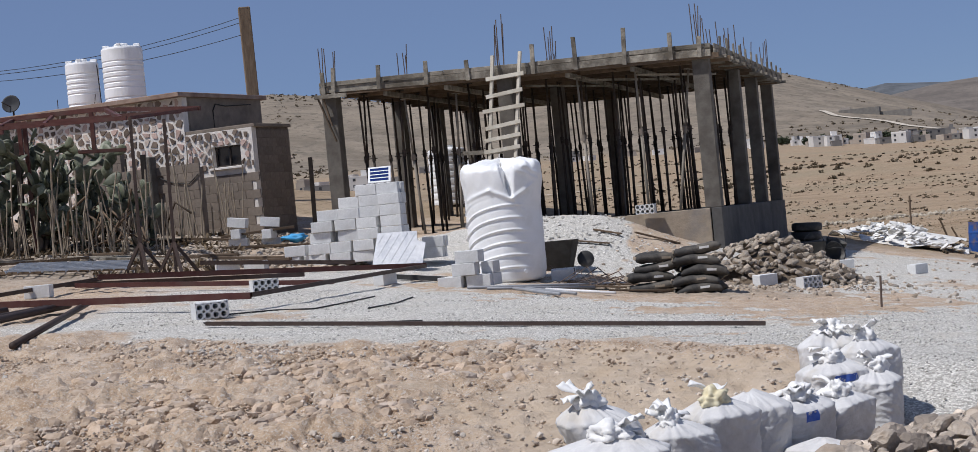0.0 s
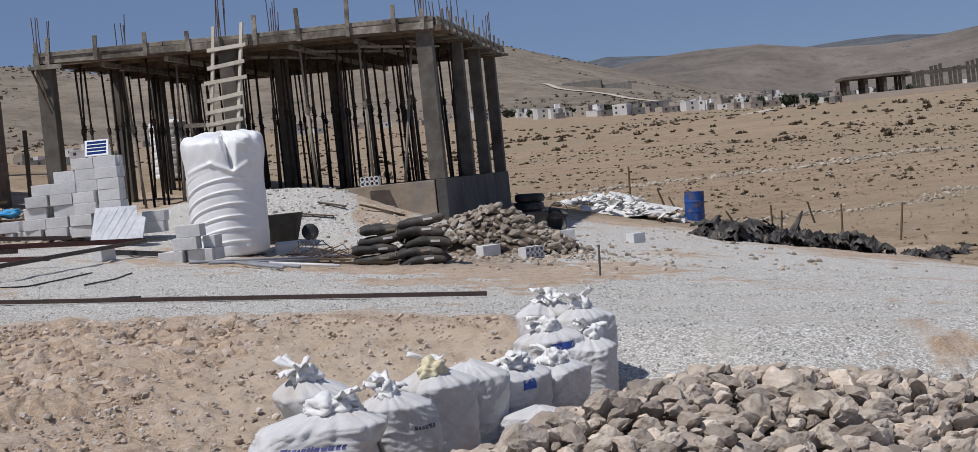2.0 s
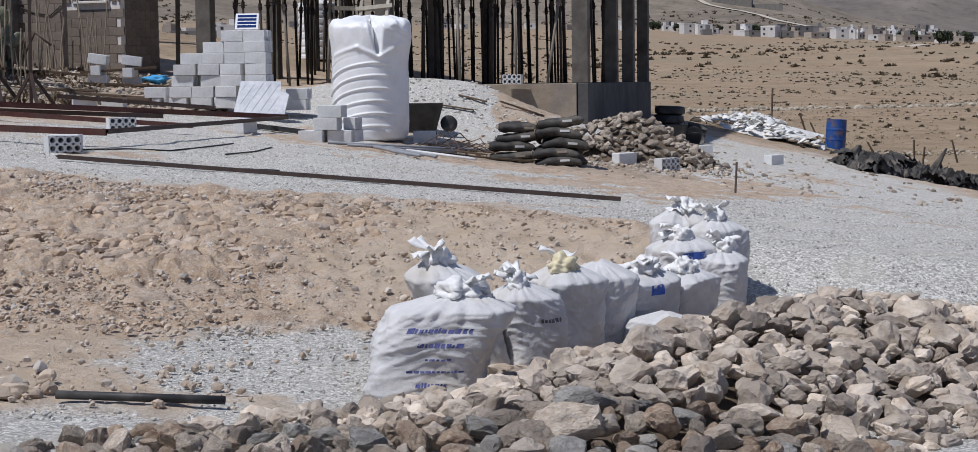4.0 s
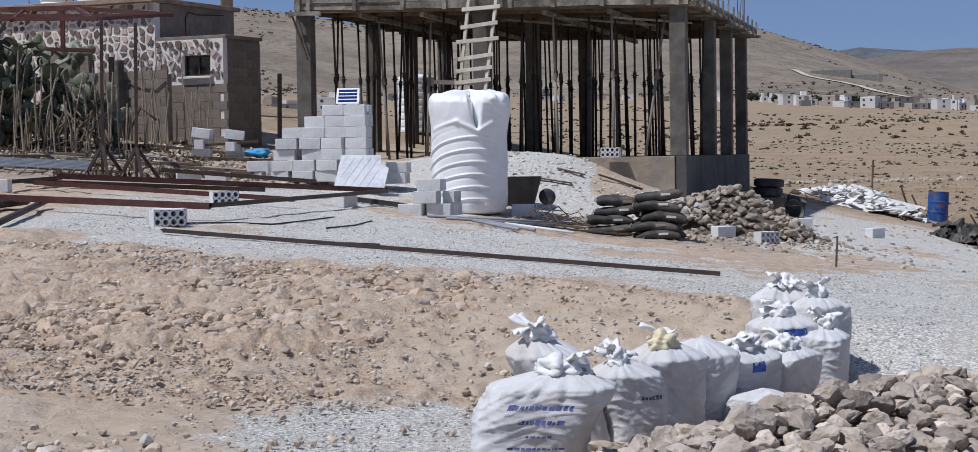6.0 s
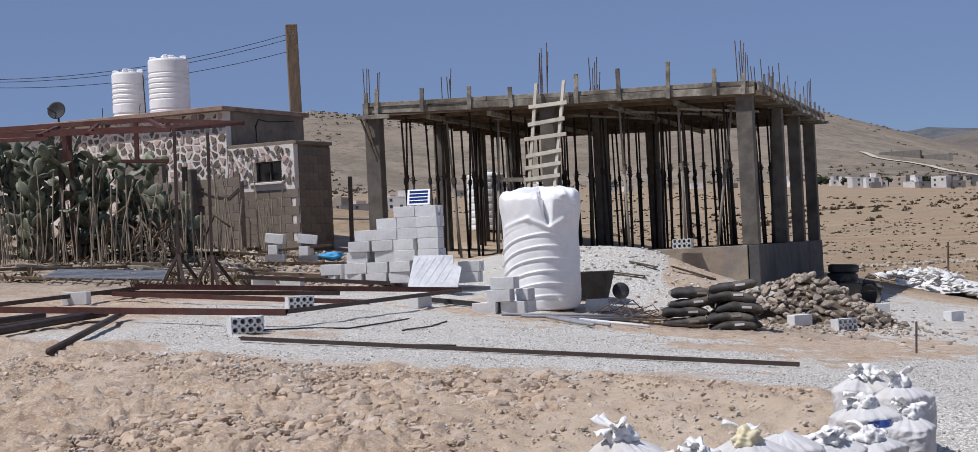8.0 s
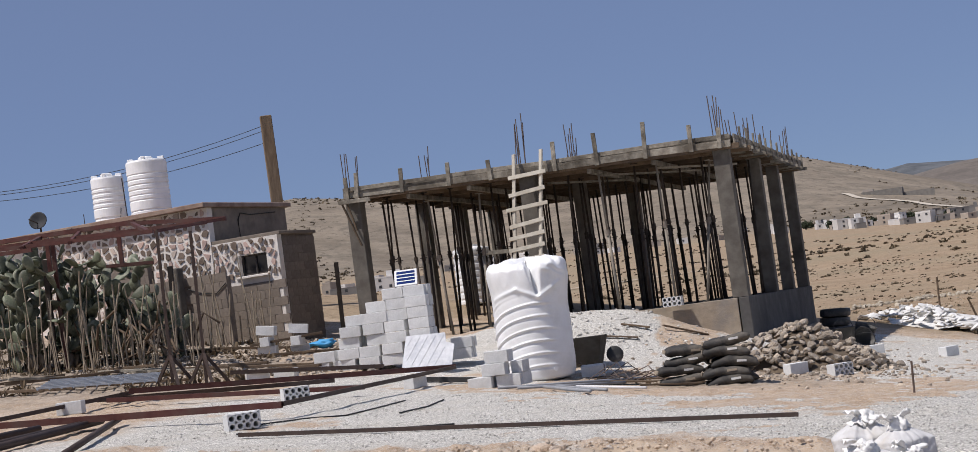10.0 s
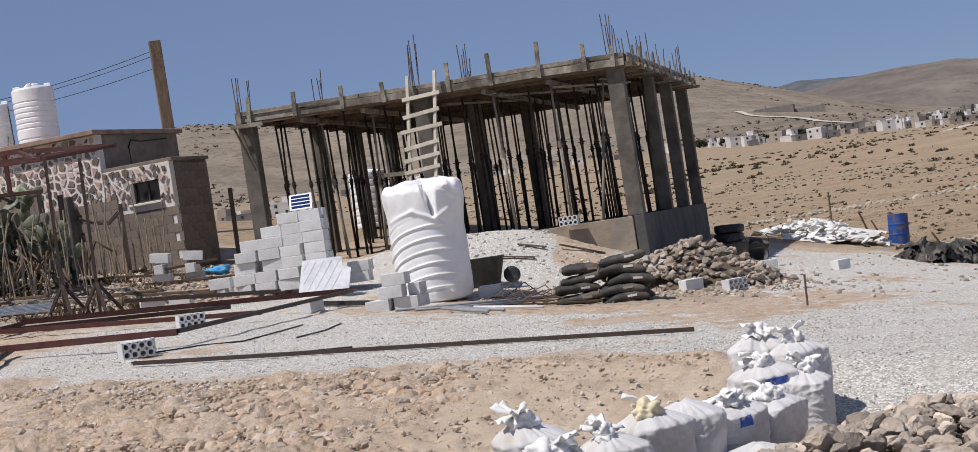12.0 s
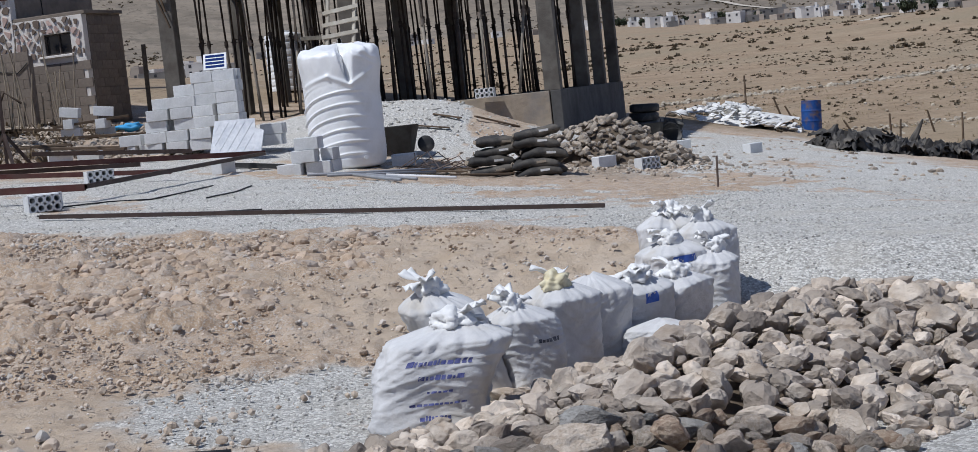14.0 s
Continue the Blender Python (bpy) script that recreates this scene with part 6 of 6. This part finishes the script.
dish = thing("satellite_dish", HM @ pose(-5.52, 0.5, 5.313), "small dark grey satellite dish on the roof edge", "satellite dish")
DISH = mk("dark_dish", (0.03, 0.032, 0.035), (0.05, 0.052, 0.056), rough=0.75)
part("reflector", lathe(bmesh.new(), [(0.02, 0.0), (0.12, 0.015), (0.2, 0.045), (0.23, 0.06), (0.2, 0.055), (0.12, 0.03), (0.02, 0.012)], 28), DISH, dish, smooth=True, m=pose(0, 0, 0.36, 75, 0, 25))
part("mast", tube(bmesh.new(), (0, 0.05, 0), (0, 0.05, 0.4), 0.025), PROP, dish)
part("arm", tube(bmesh.new(), (0, -0.02, 0.3), (-0.05, -0.3, 0.42), 0.012), PROP, dish)
flood = thing("floodlight", HM @ pose(-3.9, -0.22, 5.2), "small black floodlight on the roof edge", "lamp")
part("housing", boxed(0.16, 0.08, 0.12, pose(0, -0.05, -0.06, 15), 0.01), BLACK, flood)
part("arm", boxed(0.03, 0.16, 0.02, pose(0, 0.03, -0.02)), BLACK, flood)
aerial = thing("aerial_mast", HM @ pose(-4.3, 2.5, 5.313), "thin aerial mast on the roof", "aerial")
part("mast", tube(bmesh.new(), (0, 0, 0), (-0.05, 0, 1.3), 0.014), PROP, aerial)
for dx in (0.35, -0.3):
    part("stay", tube(bmesh.new(), (dx, 0, 0), (dx * 0.6, 0, 0.55), 0.01), PROP, aerial)
tagged(wire("rooftop_rod", [HM @ Vector((-4.9, 1.5, 5.31)), HM @ Vector((-4.9, 1.5, 5.75))], 0.01, PROP), "thin rod standing on the roof", "rod")

# courtyard wall in front of the house
wall = thing("courtyard_wall", HM @ pose(0, -1.35, 0), "weathered brown concrete block yard wall before the house", "wall")
def wall_run(x0, x1, z0, z1):
    part("wall_core", boxed(x1 - x0, 0.12, z1 - z0, pose((x0 + x1) / 2, 0.08, z0)), WALLBLOCK, wall)
    r = 0
    while z0 + r * 0.2 < z1 - 0.05:
        x = x0 + (0.2 if r % 2 else 0)
        while x < x1 - 0.05:
            n = min(0.4, x1 - x)
            share("wall_block", WB, wall, pose(x + n / 2, 0.0, z0 + r * 0.2) @ Matrix.Diagonal((n / 0.4, 1, 1, 1)))
            x += 0.4
        r += 1


wall_run(-1.95, -0.85, HZ, 4.15)
wall_run(-0.85, 0.1, HZ, 3.5)
wall_run(0.1, 1.3, HZ, 3.45)
part("pillar", boxed(0.24, 0.24, 2.05, pose(0.0, -0.1, HZ), 0.02), CONCRETE, wall, "grey concrete pillar")
wire("wall_cable", [(0.2, -0.04, 3.3), (0.6, -0.04, 3.15), (1.0, -0.04, 3.1), (1.28, -0.04, 3.3)], 0.012, CABLE, wall)
BLUE_BAG = mk("blue_plastic_sheet", (0.05, 0.3, 0.6), (0.1, 0.4, 0.7), rough=0.5)
bm = bmesh.new()
bmesh.ops.create_icosphere(bm, subdivisions=3, radius=0.3)
for v in bm.verts:
    v.co *= 1 + 0.5 * noise.noise(v.co * 6)
    v.co.z *= 0.3
tagged(part("plastic_bag", bm, BLUE_BAG, smooth=True), "crumpled bright blue plastic sheet on stones", "plastic bag").matrix_world = pose(-4.4, 36.6, z_at(-4.4, 36.6) + 0.08)

# utility pole with cables
pole = thing("utility_pole", pose(-6.42, 47.2, z_at(-6.42, 47.2) - 0.1, 0, -0.5, 12), "weathered square timber utility pole", "pole")
part("shaft", boxed(0.32, 0.26, 8.14 - z_at(-6.42, 47.2) + 0.1, None, 0.02), mk("pole_timber", (0.17, 0.12, 0.078), (0.28, 0.205, 0.135), 5.0, 0.9, 0.4, 18, c3=(0.12, 0.083, 0.055), s3=0.8, stretch=(3, 3, 0.5)), pole)
for z0, z1 in ((7.89, 7.1), (7.75, 7.02), (7.41, 6.85)):
    pts = [(-6.5 - 22 * t, 47.2 + 1.5 * t, z0 + (z1 - z0) * t * 2.8 - 1.2 * t * (1 - t) + 6.4 * t * (t - 0.24)) for t in np.linspace(0, 0.55, 18)]
    wire("power_cable", pts, 0.009, CABLE, None)
    tagged(bpy.context.scene.objects[-1], "dark overhead cable sagging from the pole", "cable", "overhead cables")

# ---- cactus hedge and dry canes ----
PAD = mk("cactus_pad", (0.085, 0.10, 0.062), (0.16, 0.175, 0.12), 5.0, 0.55, 0.3, 30, c3=(0.28, 0.27, 0.21), s3=3.5, vary=0.45, spec=0.35)
PAD_DRY = mk("dead_cactus_pad", (0.20, 0.17, 0.13), (0.28, 0.24, 0.19), 5.0, 0.9, 0.4, 20, vary=0.3)


def pad_mesh(seed, material):
    bm = bmesh.new()
    bmesh.ops.create_icosphere(bm, subdivisions=2, radius=1.0)
    for v in bm.verts:
        p = v.co
        w = 0.75 + 0.25 * p.z
        bend = 0.12 * p.z * p.z + 0.1 * noise.noise(p + Vector((seed, 0, 0)))
        v.co = Vector((p.x * 0.125 * w * 1.15, p.y * 0.024 + bend * 0.15, 0.19 + p.z * 0.19))
    return finish(bm, "pad", material, True)


PADS = [pad_mesh(i, PAD) for i in range(5)] + [pad_mesh(9, PAD_DRY)]
cr = random.Random(21)


def cactus(x, y, tall, spread, n):
    e = thing("prickly_pear", pose(x, y, z_at(x, y)), "dense dark green prickly pear cactus with dusty pads", "cactus", "cactus hedge")
    tips = []
    for k in range(5):
        a = cr.uniform(0, 6.28)
        base = Vector((cr.uniform(-0.5, 0.5) * spread, cr.uniform(-0.3, 0.3), 0))
        for q in range(int(tall / 0.34)):
            d = Vector((cr.gauss(0, 0.35) * spread, cr.gauss(0, 0.3), 1)).normalized()
            m = Matrix.Translation(base) @ d.to_track_quat("Z", "Y").to_matrix().to_4x4() @ pose(0, 0, 0, 0, 0, cr.uniform(0, 180))
            share("pad", PADS[5] if q < 2 and cr.random() < 0.6 else PADS[cr.randrange(5)], e, m @ Matrix.Diagonal((1.1, 1.4, 1.05, 1)))
            base = base + d * 0.36
            tips.append(base.copy())
    while len(e.children) < n:
        t = cr.choice(tips)
        d = Vector((cr.gauss(0, 0.8), cr.gauss(0, 0.6), cr.uniform(0.1, 1.0))).normalized()
        s = cr.uniform(0.75, 1.2)
        m = Matrix.Translation(t - Vector((0, 0, 0.04))) @ d.to_track_quat("Z", "Y").to_matrix().to_4x4() @ pose(0, 0, 0, 0, 0, cr.uniform(0, 180))
        share("pad", PADS[cr.randrange(5)], e, m @ Matrix.Diagonal((s, s, s, 1)))
        tips.append(t + d * 0.33 * s)
        if tips[-1].z > tall + 0.25 or tips[-1].z < 0.35:
            tips.pop()


for x, y, tall, sp, n in ((-11.6, 34.9, 2.2, 0.9, 85), (-10.7, 34.6, 2.2, 0.9, 90), (-9.95, 34.4, 2.3, 0.9, 90), (-9.3, 34.6, 2.1, 0.9, 85), (-8.7, 34.8, 1.9, 0.8, 75), (-8.0, 35.0, 1.95, 0.8, 75), (-7.5, 35.2, 1.6, 0.7, 50), (-10.3, 35.4, 2.3, 1.0, 80), (-9.0, 35.5, 2.0, 1.0, 70)):
    cactus(x, y, tall, sp, n)
CANE = mk("dry_cane", (0.25, 0.20, 0.145), (0.38, 0.32, 0.24), 6.0, 0.9)
for i in range(130):
    x, y = cr.uniform(-11.8, -6.6) if i < 100 else cr.uniform(-7.0, -5.6), cr.uniform(33.0, 34.3) if i < 100 else cr.uniform(36.0, 38.6)
    h = cr.uniform(0.5, 1.3) if i % 4 else cr.uniform(1.3, 2.2)
    lx, ly = cr.gauss(0, 0.09), cr.gauss(0, 0.05)
    z = z_at(x, y)
    tagged(wire("dry_cane", [(x, y, z - 0.03), (x + lx * h * 0.4 + cr.uniform(-0.03, 0.03), y, z + h * 0.5), (x + lx * h, y + ly * h, z + h)], cr.uniform(0.009, 0.02), CANE), "thin dry pale cane standing before the house", "cane", "dry canes")
# tangle of dead branches by the hedge
for i in range(34):
    x, y = cr.uniform(-8.8, -6.9), cr.uniform(33.8, 35.6)
    z = z_at(x, y)
    a = cr.uniform(0, 6.28)
    n = cr.uniform(0.3, 0.9)
    tagged(wire("dead_branch", [(x, y, z + cr.uniform(0, 0.5)), (x + n * 0.5 * math.cos(a), y + n * 0.5 * math.sin(a), z + cr.uniform(0.2, 0.9)), (x + n * math.cos(a + 0.4), y + n * math.sin(a + 0.4), z + cr.uniform(0.1, 1.2))], cr.uniform(0.01, 0.03), PLANK_BROWN), "bare dead branch tangled by the hedge", "branch", "dead branches")
# second tank behind the frame
back_tank = thing("water_tank", pose(-1.33, 48.0, z_at(-1.33, 48.0)), "white plastic tank standing behind the house frame", "water tank")
bt = [(0.02, 0.0), (0.5, 0.0), (0.52, 0.03)] + [(0.52 - 0.015 * (abs(((k * 0.02 / 0.2) % 1) - 0.5) < 0.12), 0.05 + k * 0.02) for k in range(74)] + [(0.5, 1.56), (0.2, 1.62), (0.02, 1.62)]
part("shell", lathe(bmesh.new(), bt, 32), TANK, back_tank, smooth=True)
part("lid", tube(bmesh.new(), (0, 0, 1.61), (0, 0, 1.67), 0.2, seg=20), TANK, back_tank)

# ---- the plain: shrubs, stone rows, track ----
SHRUB = mk("dry_shrub", (0.105, 0.084, 0.055), (0.19, 0.15, 0.10), 6.0, 0.95, 0.6, 8, vary=0.4)
GRASS = mk("dry_grass_tufts", (0.33, 0.26, 0.165), (0.42, 0.34, 0.22), 5.0, 0.95, vary=0.25)
PLAIN_STONE = mk("plain_stones", (0.32, 0.275, 0.21), (0.42, 0.365, 0.29), 4.0, 0.95, 0.4, 12, vary=0.3)


def tufts(name, label, category, xs, ys, sizes, material, seed, blades=26, flat=0.75, leaf=(0.07, 0.17)):
    """Low bushes: each a clump of many thin upright slivers."""
    g = np.random.default_rng(seed)
    n = len(xs)
    zs = land(xs, ys)
    b = np.repeat(np.arange(n), blades)
    d = g.normal(size=(n * blades, 3))
    d[:, 2] = np.abs(d[:, 2]) * flat + 0.12
    d /= np.linalg.norm(d, axis=1, keepdims=True)
    L = sizes[b] * g.uniform(0.55, 1.1, n * blades)
    o = np.stack([xs, ys, zs - 0.02], -1)[b] + np.stack([d[:, 0], d[:, 1], 0 * L], -1) * (L * 0.25)[:, None]
    side = np.cross(d, g.normal(size=d.shape))
    side /= np.linalg.norm(side, axis=1, keepdims=True)
    w = L * g.uniform(*leaf, n * blades)
    mid = o + d * (L * 0.6)[:, None]
    V = np.stack([o, mid + side * w[:, None], o + d * L[:, None], mid - side * w[:, None]], 1).reshape(-1, 3)
    me = bpy.data.meshes.new(name)
    me.from_pydata(V.tolist(), [], np.arange(len(V)).reshape(-1, 4).tolist())
    me.materials.append(material)
    return tagged(new(name, me), label, category, kind="stuff")


pg = np.random.default_rng(31)
def on_plain(n, r0, r1, a0=-20, a1=29, power=1.0):
    a, r = np.radians(pg.uniform(a0, a1, n)), r0 + (r1 - r0) * pg.random(n) ** power
    x, y = r * np.sin(a), r * np.cos(a)
    k = (cover(x, y)[2] > 0.8) & ~((x > -13) & (x < 10) & (y < 52)) & (np.hypot(x - 11, y - 47.5) > 2.2)
    return x[k], y[k]


x, y = on_plain(15000, 46, 300, power=0.8)
k = grain(x, y, 30, 3, 51) > -0.12
tufts("dry_shrubs", "low dark dry shrubs dotted over the plain", "shrubs", x[k], y[k], 0.045 + 0.13 * pg.random(k.sum()) ** 3.0 * (0.75 + np.hypot(x[k], y[k]) / 200), SHRUB, 5, 26, 0.9, (0.16, 0.34))
x, y = on_plain(5200, 180, 980, power=0.8)
k = grain(x, y, 60, 3, 53) > -0.02
tufts("far_shrubs", "dark shrubs on the far plain", "shrubs", x[k], y[k], pg.uniform(0.25, 0.85, k.sum()), SHRUB, 6, 22, 0.9, (0.2, 0.4))
x, y = on_plain(5200, 1120, 1960, power=0.9)
k = grain(x, y, 260, 4, 57) > -0.05
tufts("hill_shrubs", "dark shrubs and rock dotted over the bare hillsides", "shrubs", x[k], y[k], pg.uniform(0.8, 2.4, k.sum()), SHRUB, 8, 9, 0.7, (0.25, 0.5))
WEED = mk("dead_weeds", (0.13, 0.095, 0.06), (0.22, 0.17, 0.11), 5.0, 0.95, vary=0.3)
x, y = pg.uniform(-12, -4.6, 520), pg.uniform(28.8, 39, 520)
k = grain(x, y, 1.6, 3, 71) > -0.05
tufts("dead_weeds", "brown dead weeds and trash before the house", "weeds", x[k], y[k], pg.uniform(0.08, 0.24, k.sum()), WEED, 9, 16, 0.8)
x, y = on_plain(7500, 38, 120, power=1.0)
tufts("dry_grass", "short bleached dry grass tufts on the plain", "grass", x, y, pg.uniform(0.05, 0.15, len(x)), GRASS, 7, 7, 1.6)


def row_stones(seed, x0, y0, x1, y1, wide):
    def place(g, n):
        t = g.random(n)
        return x0 + (x1 - x0) * t + g.normal(0, wide * 0.4, n), y0 + (y1 - y0) * t + g.normal(0, wide, n) + 1.5 * np.sin(t * 9), 0.0
    return place


scatter("stone_row", "low tumbled row of pale field stones across the plain", 520, row_stones(1, 14, 98, 52, 118, 1.0), (0.2, 0.28, 0.36, 0.5), PLAIN_STONE, 61)
scatter("stone_row", "low tumbled row of pale field stones across the plain", 420, row_stones(2, 16, 55, 30, 62, 0.7), (0.07, 0.1, 0.15, 0.22), PLAIN_STONE, 62)
scatter("plain_stones", "pale stones strewn over the dry plain", 1300, within(10, 90, 48, 170), (0.08, 0.12, 0.2), PLAIN_STONE, 63)
TRACK = mk("pale_dirt_track", (0.46, 0.40, 0.32), (0.55, 0.49, 0.41), 0.3, 0.95)


def track(name, label, pts, wide):
    bm = bmesh.new()
    prev = None
    pts = [Vector(p) for p in pts]
    for i in range(len(pts) - 1):
        for s in range(12):
            t = s / 12
            p = pts[i].lerp(pts[i + 1], t)
            d = (pts[i + 1] - pts[i]).normalized()
            n = Vector((-d.y, d.x)) * wide / 2
            row = [bm.verts.new((q.x, q.y, z_at(q.x, q.y) + 0.12 + 0.0004 * q.length)) for q in (p - n, p, p + n)]
            if prev:
                bm.faces.new((prev[0], row[0], row[1], prev[1]))
                bm.faces.new((prev[1], row[1], row[2], prev[2]))
            prev = row
    bmesh.ops.recalc_face_normals(bm, faces=bm.faces)
    return tagged(part(name, bm, TRACK, smooth=True), label, "road", kind="structure")


def polar(*pairs):
    return [(r * math.sin(radians(a)), r * math.cos(radians(a))) for a, r in pairs]


track("dirt_track", "pale dirt track across the plain", polar((-16, 330), (-6, 330), (4, 340), (9.5, 350), (14, 420), (16.5, 560), (18.3, 820)), 5.0)

track("hill_road", "pale graded dirt road below the compound on the hillside", polar((10.9, 1500), (11.3, 1465), (11.8, 1450), (12.4, 1440), (13.0, 1415), (13.5, 1370), (14.3, 1330), (15.0, 1300)), 6.5)

# ---- far village ----
WALLS = [mk("village_wall", c, tuple(v * 1.12 for v in c), 0.4, 0.9, vary=0.12) for c in ((0.34, 0.295, 0.25), (0.62, 0.60, 0.57), (0.19, 0.18, 0.17), (0.42, 0.36, 0.30))]
PANE = mk("dark_far_window", (0.04, 0.042, 0.045), (0.06, 0.06, 0.065), rough=0.4)
vr = random.Random(17)
pane_me = finish(boxed(1.1, 0.08, 1.1), "window", PANE)


def village_house(x, y, w, d, storeys, k, rz, name="village_house"):
    e = thing(name, pose(x, y, z_at(x, y) - 0.5, 0, 0, rz), ("pale", "white", "grey", "sand-coloured")[k] + " flat-roofed block house in the far village", "house", "village houses")
    h = 0.5 + 2.5 * storeys
    part("body", boxed(w, d, h), WALLS[k], e)
    part("roof_parapet", boxed(w + 0.1, d + 0.1, vr.uniform(0.2, 0.9), pose(0, 0, h)), WALLS[k], e)
    if vr.random() < 0.4:
        part("roof_room", boxed(w * 0.35, d * 0.4, 2.4, pose(w * vr.uniform(-0.25, 0.25), 0, h + 0.35)), WALLS[k], e)
    n = max(1, int(w / 4))
    for s in range(storeys):
        for i in range(n):
            if vr.random() < 0.85:
                share("window", pane_me, e, pose(-w / 2 + (i + 0.5) * w / n, -d / 2 - 0.03, 1.5 + 2.5 * s))
    return e


def at_az(az, r):
    return r * math.sin(radians(az)), r * math.cos(radians(az))


for az0, az1, n, r0, r1 in ((9.8, 19.5, 46, 900, 960), (9.6, 12.4, 12, 985, 1090), (12.0, 14.4, 14, 960, 1090), (13.9, 15.6, 10, 930, 1060), (15.2, 17.0, 10, 930, 1060), (16.5, 19.6, 20, 930, 1080), (16.6, 18.6, 16, 1120, 1300), (19.0, 21.5, 14, 930, 1080), (19.5, 23, 10, 1150, 1300), (21, 25, 12, 930, 1060), (-7.0, -3.0, 12, 700, 800), (-12, -7, 8, 700, 800), (-2.5, 9.5, 26, 1000, 1090)):
    for i in range(n):
        x, y = at_az(vr.uniform(az0, az1), vr.uniform(r0, r1))
        village_house(x, y, vr.choice((3.5, 4.5, 5, 6, 7, 8)), vr.uniform(5, 8), vr.choice((1, 1, 1, 1, 2)), vr.choice((0, 1, 1, 1, 2, 2, 3)), vr.uniform(-40, 40))
for az, r, w, st, k in ((14.3, 960, 18, 2, 2), (15.55, 920, 7, 2, 1), (16.1, 940, 10, 1, 0), (17.5, 960, 13, 1, 3), (17.6, 1230, 12, 2, 3), (18.0, 940, 15, 1, 0), (-5.3, 690, 26, 1, 2), (-4.2, 680, 16, 2, 1)):
    x, y = at_az(az, r)
    village_house(x, y, w, 9, st, k, 5)
LEAF = mk("dark_tree_leaves", (0.035, 0.045, 0.025), (0.06, 0.07, 0.04), 2.0, 0.9, vary=0.3)
BARK = mk("bark", (0.09, 0.07, 0.05), (0.13, 0.1, 0.075), 4.0, 0.95)


def far_tree(x, y, w, h):
    e = thing("tree", pose(x, y, z_at(x, y)), "dark green tree among the far village houses", "tree", "village trees")
    bm = tube(bmesh.new(), (0, 0, -0.3), (0.1, 0, h * 0.55), w * 0.06, w * 0.03, 6)
    for a in range(4):
        tube(bm, (0.05, 0, h * 0.3), (w * 0.3 * math.cos(a * 1.57), w * 0.3 * math.sin(a * 1.57), h * 0.65), w * 0.025, w * 0.01, 5)
    part("trunk", bm, BARK, e)
    g = np.random.default_rng(int(x * 10) % 1000)
    n = 260
    d = g.normal(size=(n, 3))
    d /= np.linalg.norm(d, axis=1, keepdims=True)
    r = g.random(n) ** 0.4 * (0.8 + 0.5 * g.random(n))
    c = np.stack([d[:, 0] * r * w / 2, d[:, 1] * r * w / 2, h * 0.58 + d[:, 2] * r * h * 0.42], -1)
    u, v = g.normal(size=(n, 3)), g.normal(size=(n, 3))
    s = w * 0.07
    V = np.stack([c - u * s, c + v * s, c + u * s, c - v * s], 1).reshape(-1, 3)
    me = bpy.data.meshes.new("crown")
    me.from_pydata(V.tolist(), [], np.arange(len(V)).reshape(-1, 4).tolist())
    me.materials.append(LEAF)
    share("crown", me, e, Matrix())


for i in range(95):
    x, y = at_az(vr.choice((10.6, 11.2, 13.6, 16.9, 18.3, 18.6, 19.2, 20.2, 21.0, 22.5, 17.5)) + vr.uniform(-1.1, 1.1), vr.uniform(930, 1080))
    far_tree(x, y, vr.uniform(2.6, 6.0), vr.uniform(2.5, 5.5))
for az, w, h in ((18.75, 6.5, 6.5), (18.95, 5.5, 6)):
    x, y = at_az(az, 880)
    far_tree(x, y, w, h)
# walled compound on the hillside
x, y = at_az(12.1, 1500)
comp = thing("hill_compound", pose(x, y, z_at(x, y) - 5.2, 0, 0, -18), "long low grey compound with a yard wall on the hillside", "building")
GREY_STONE = mk("hill_compound_stone", (0.20, 0.185, 0.165), (0.27, 0.25, 0.22), 0.5, 0.95, vary=0.1)
part("retaining_wall", boxed(34, 14, 9), GREY_STONE, comp)
part("roof_block", boxed(9, 6, 2.2, pose(-12, 3, 8.9)), WALLS[0], comp)
part("yard_wall", boxed(26, 1.0, 6.0, pose(30, -3, -1.5)), GREY_STONE, comp)
# unfinished frame on the far rise
x, y = 127.0, 302.0
far_frame = thing("far_concrete_frame", pose(x, y, z_at(x, y) - 0.2, 0, 0, -14), "unfinished grey concrete frame on the far rise", "building")
col_me = finish(boxed(0.6, 0.6, 4.6), "column", CONCRETE)
for i in range(9):
    for j in range(3):
        share("column", col_me, far_frame, pose(-12 + i * 3.4, j * 5.0, -0.6 + 0.1 * i) @ Matrix.Diagonal((1, 1, 1.0 + (0.16 if i > 4 and i % 2 else 0), 1)))
part("roof_slab", boxed(12.5, 11.5, 0.5, pose(-6.8, 5, 4.0)), CONCRETE, far_frame)
for i in range(3):
    part("beam", boxed(16, 0.4, 0.45, pose(7, 5.0 * i, 3.9, 0, -1.5, 0)), CONCRETE, far_frame)
bank = part("retaining_wall", boxed(36, 1.0, 2.6, pose(4, -7, -1.6)), WALLS[3], far_frame)
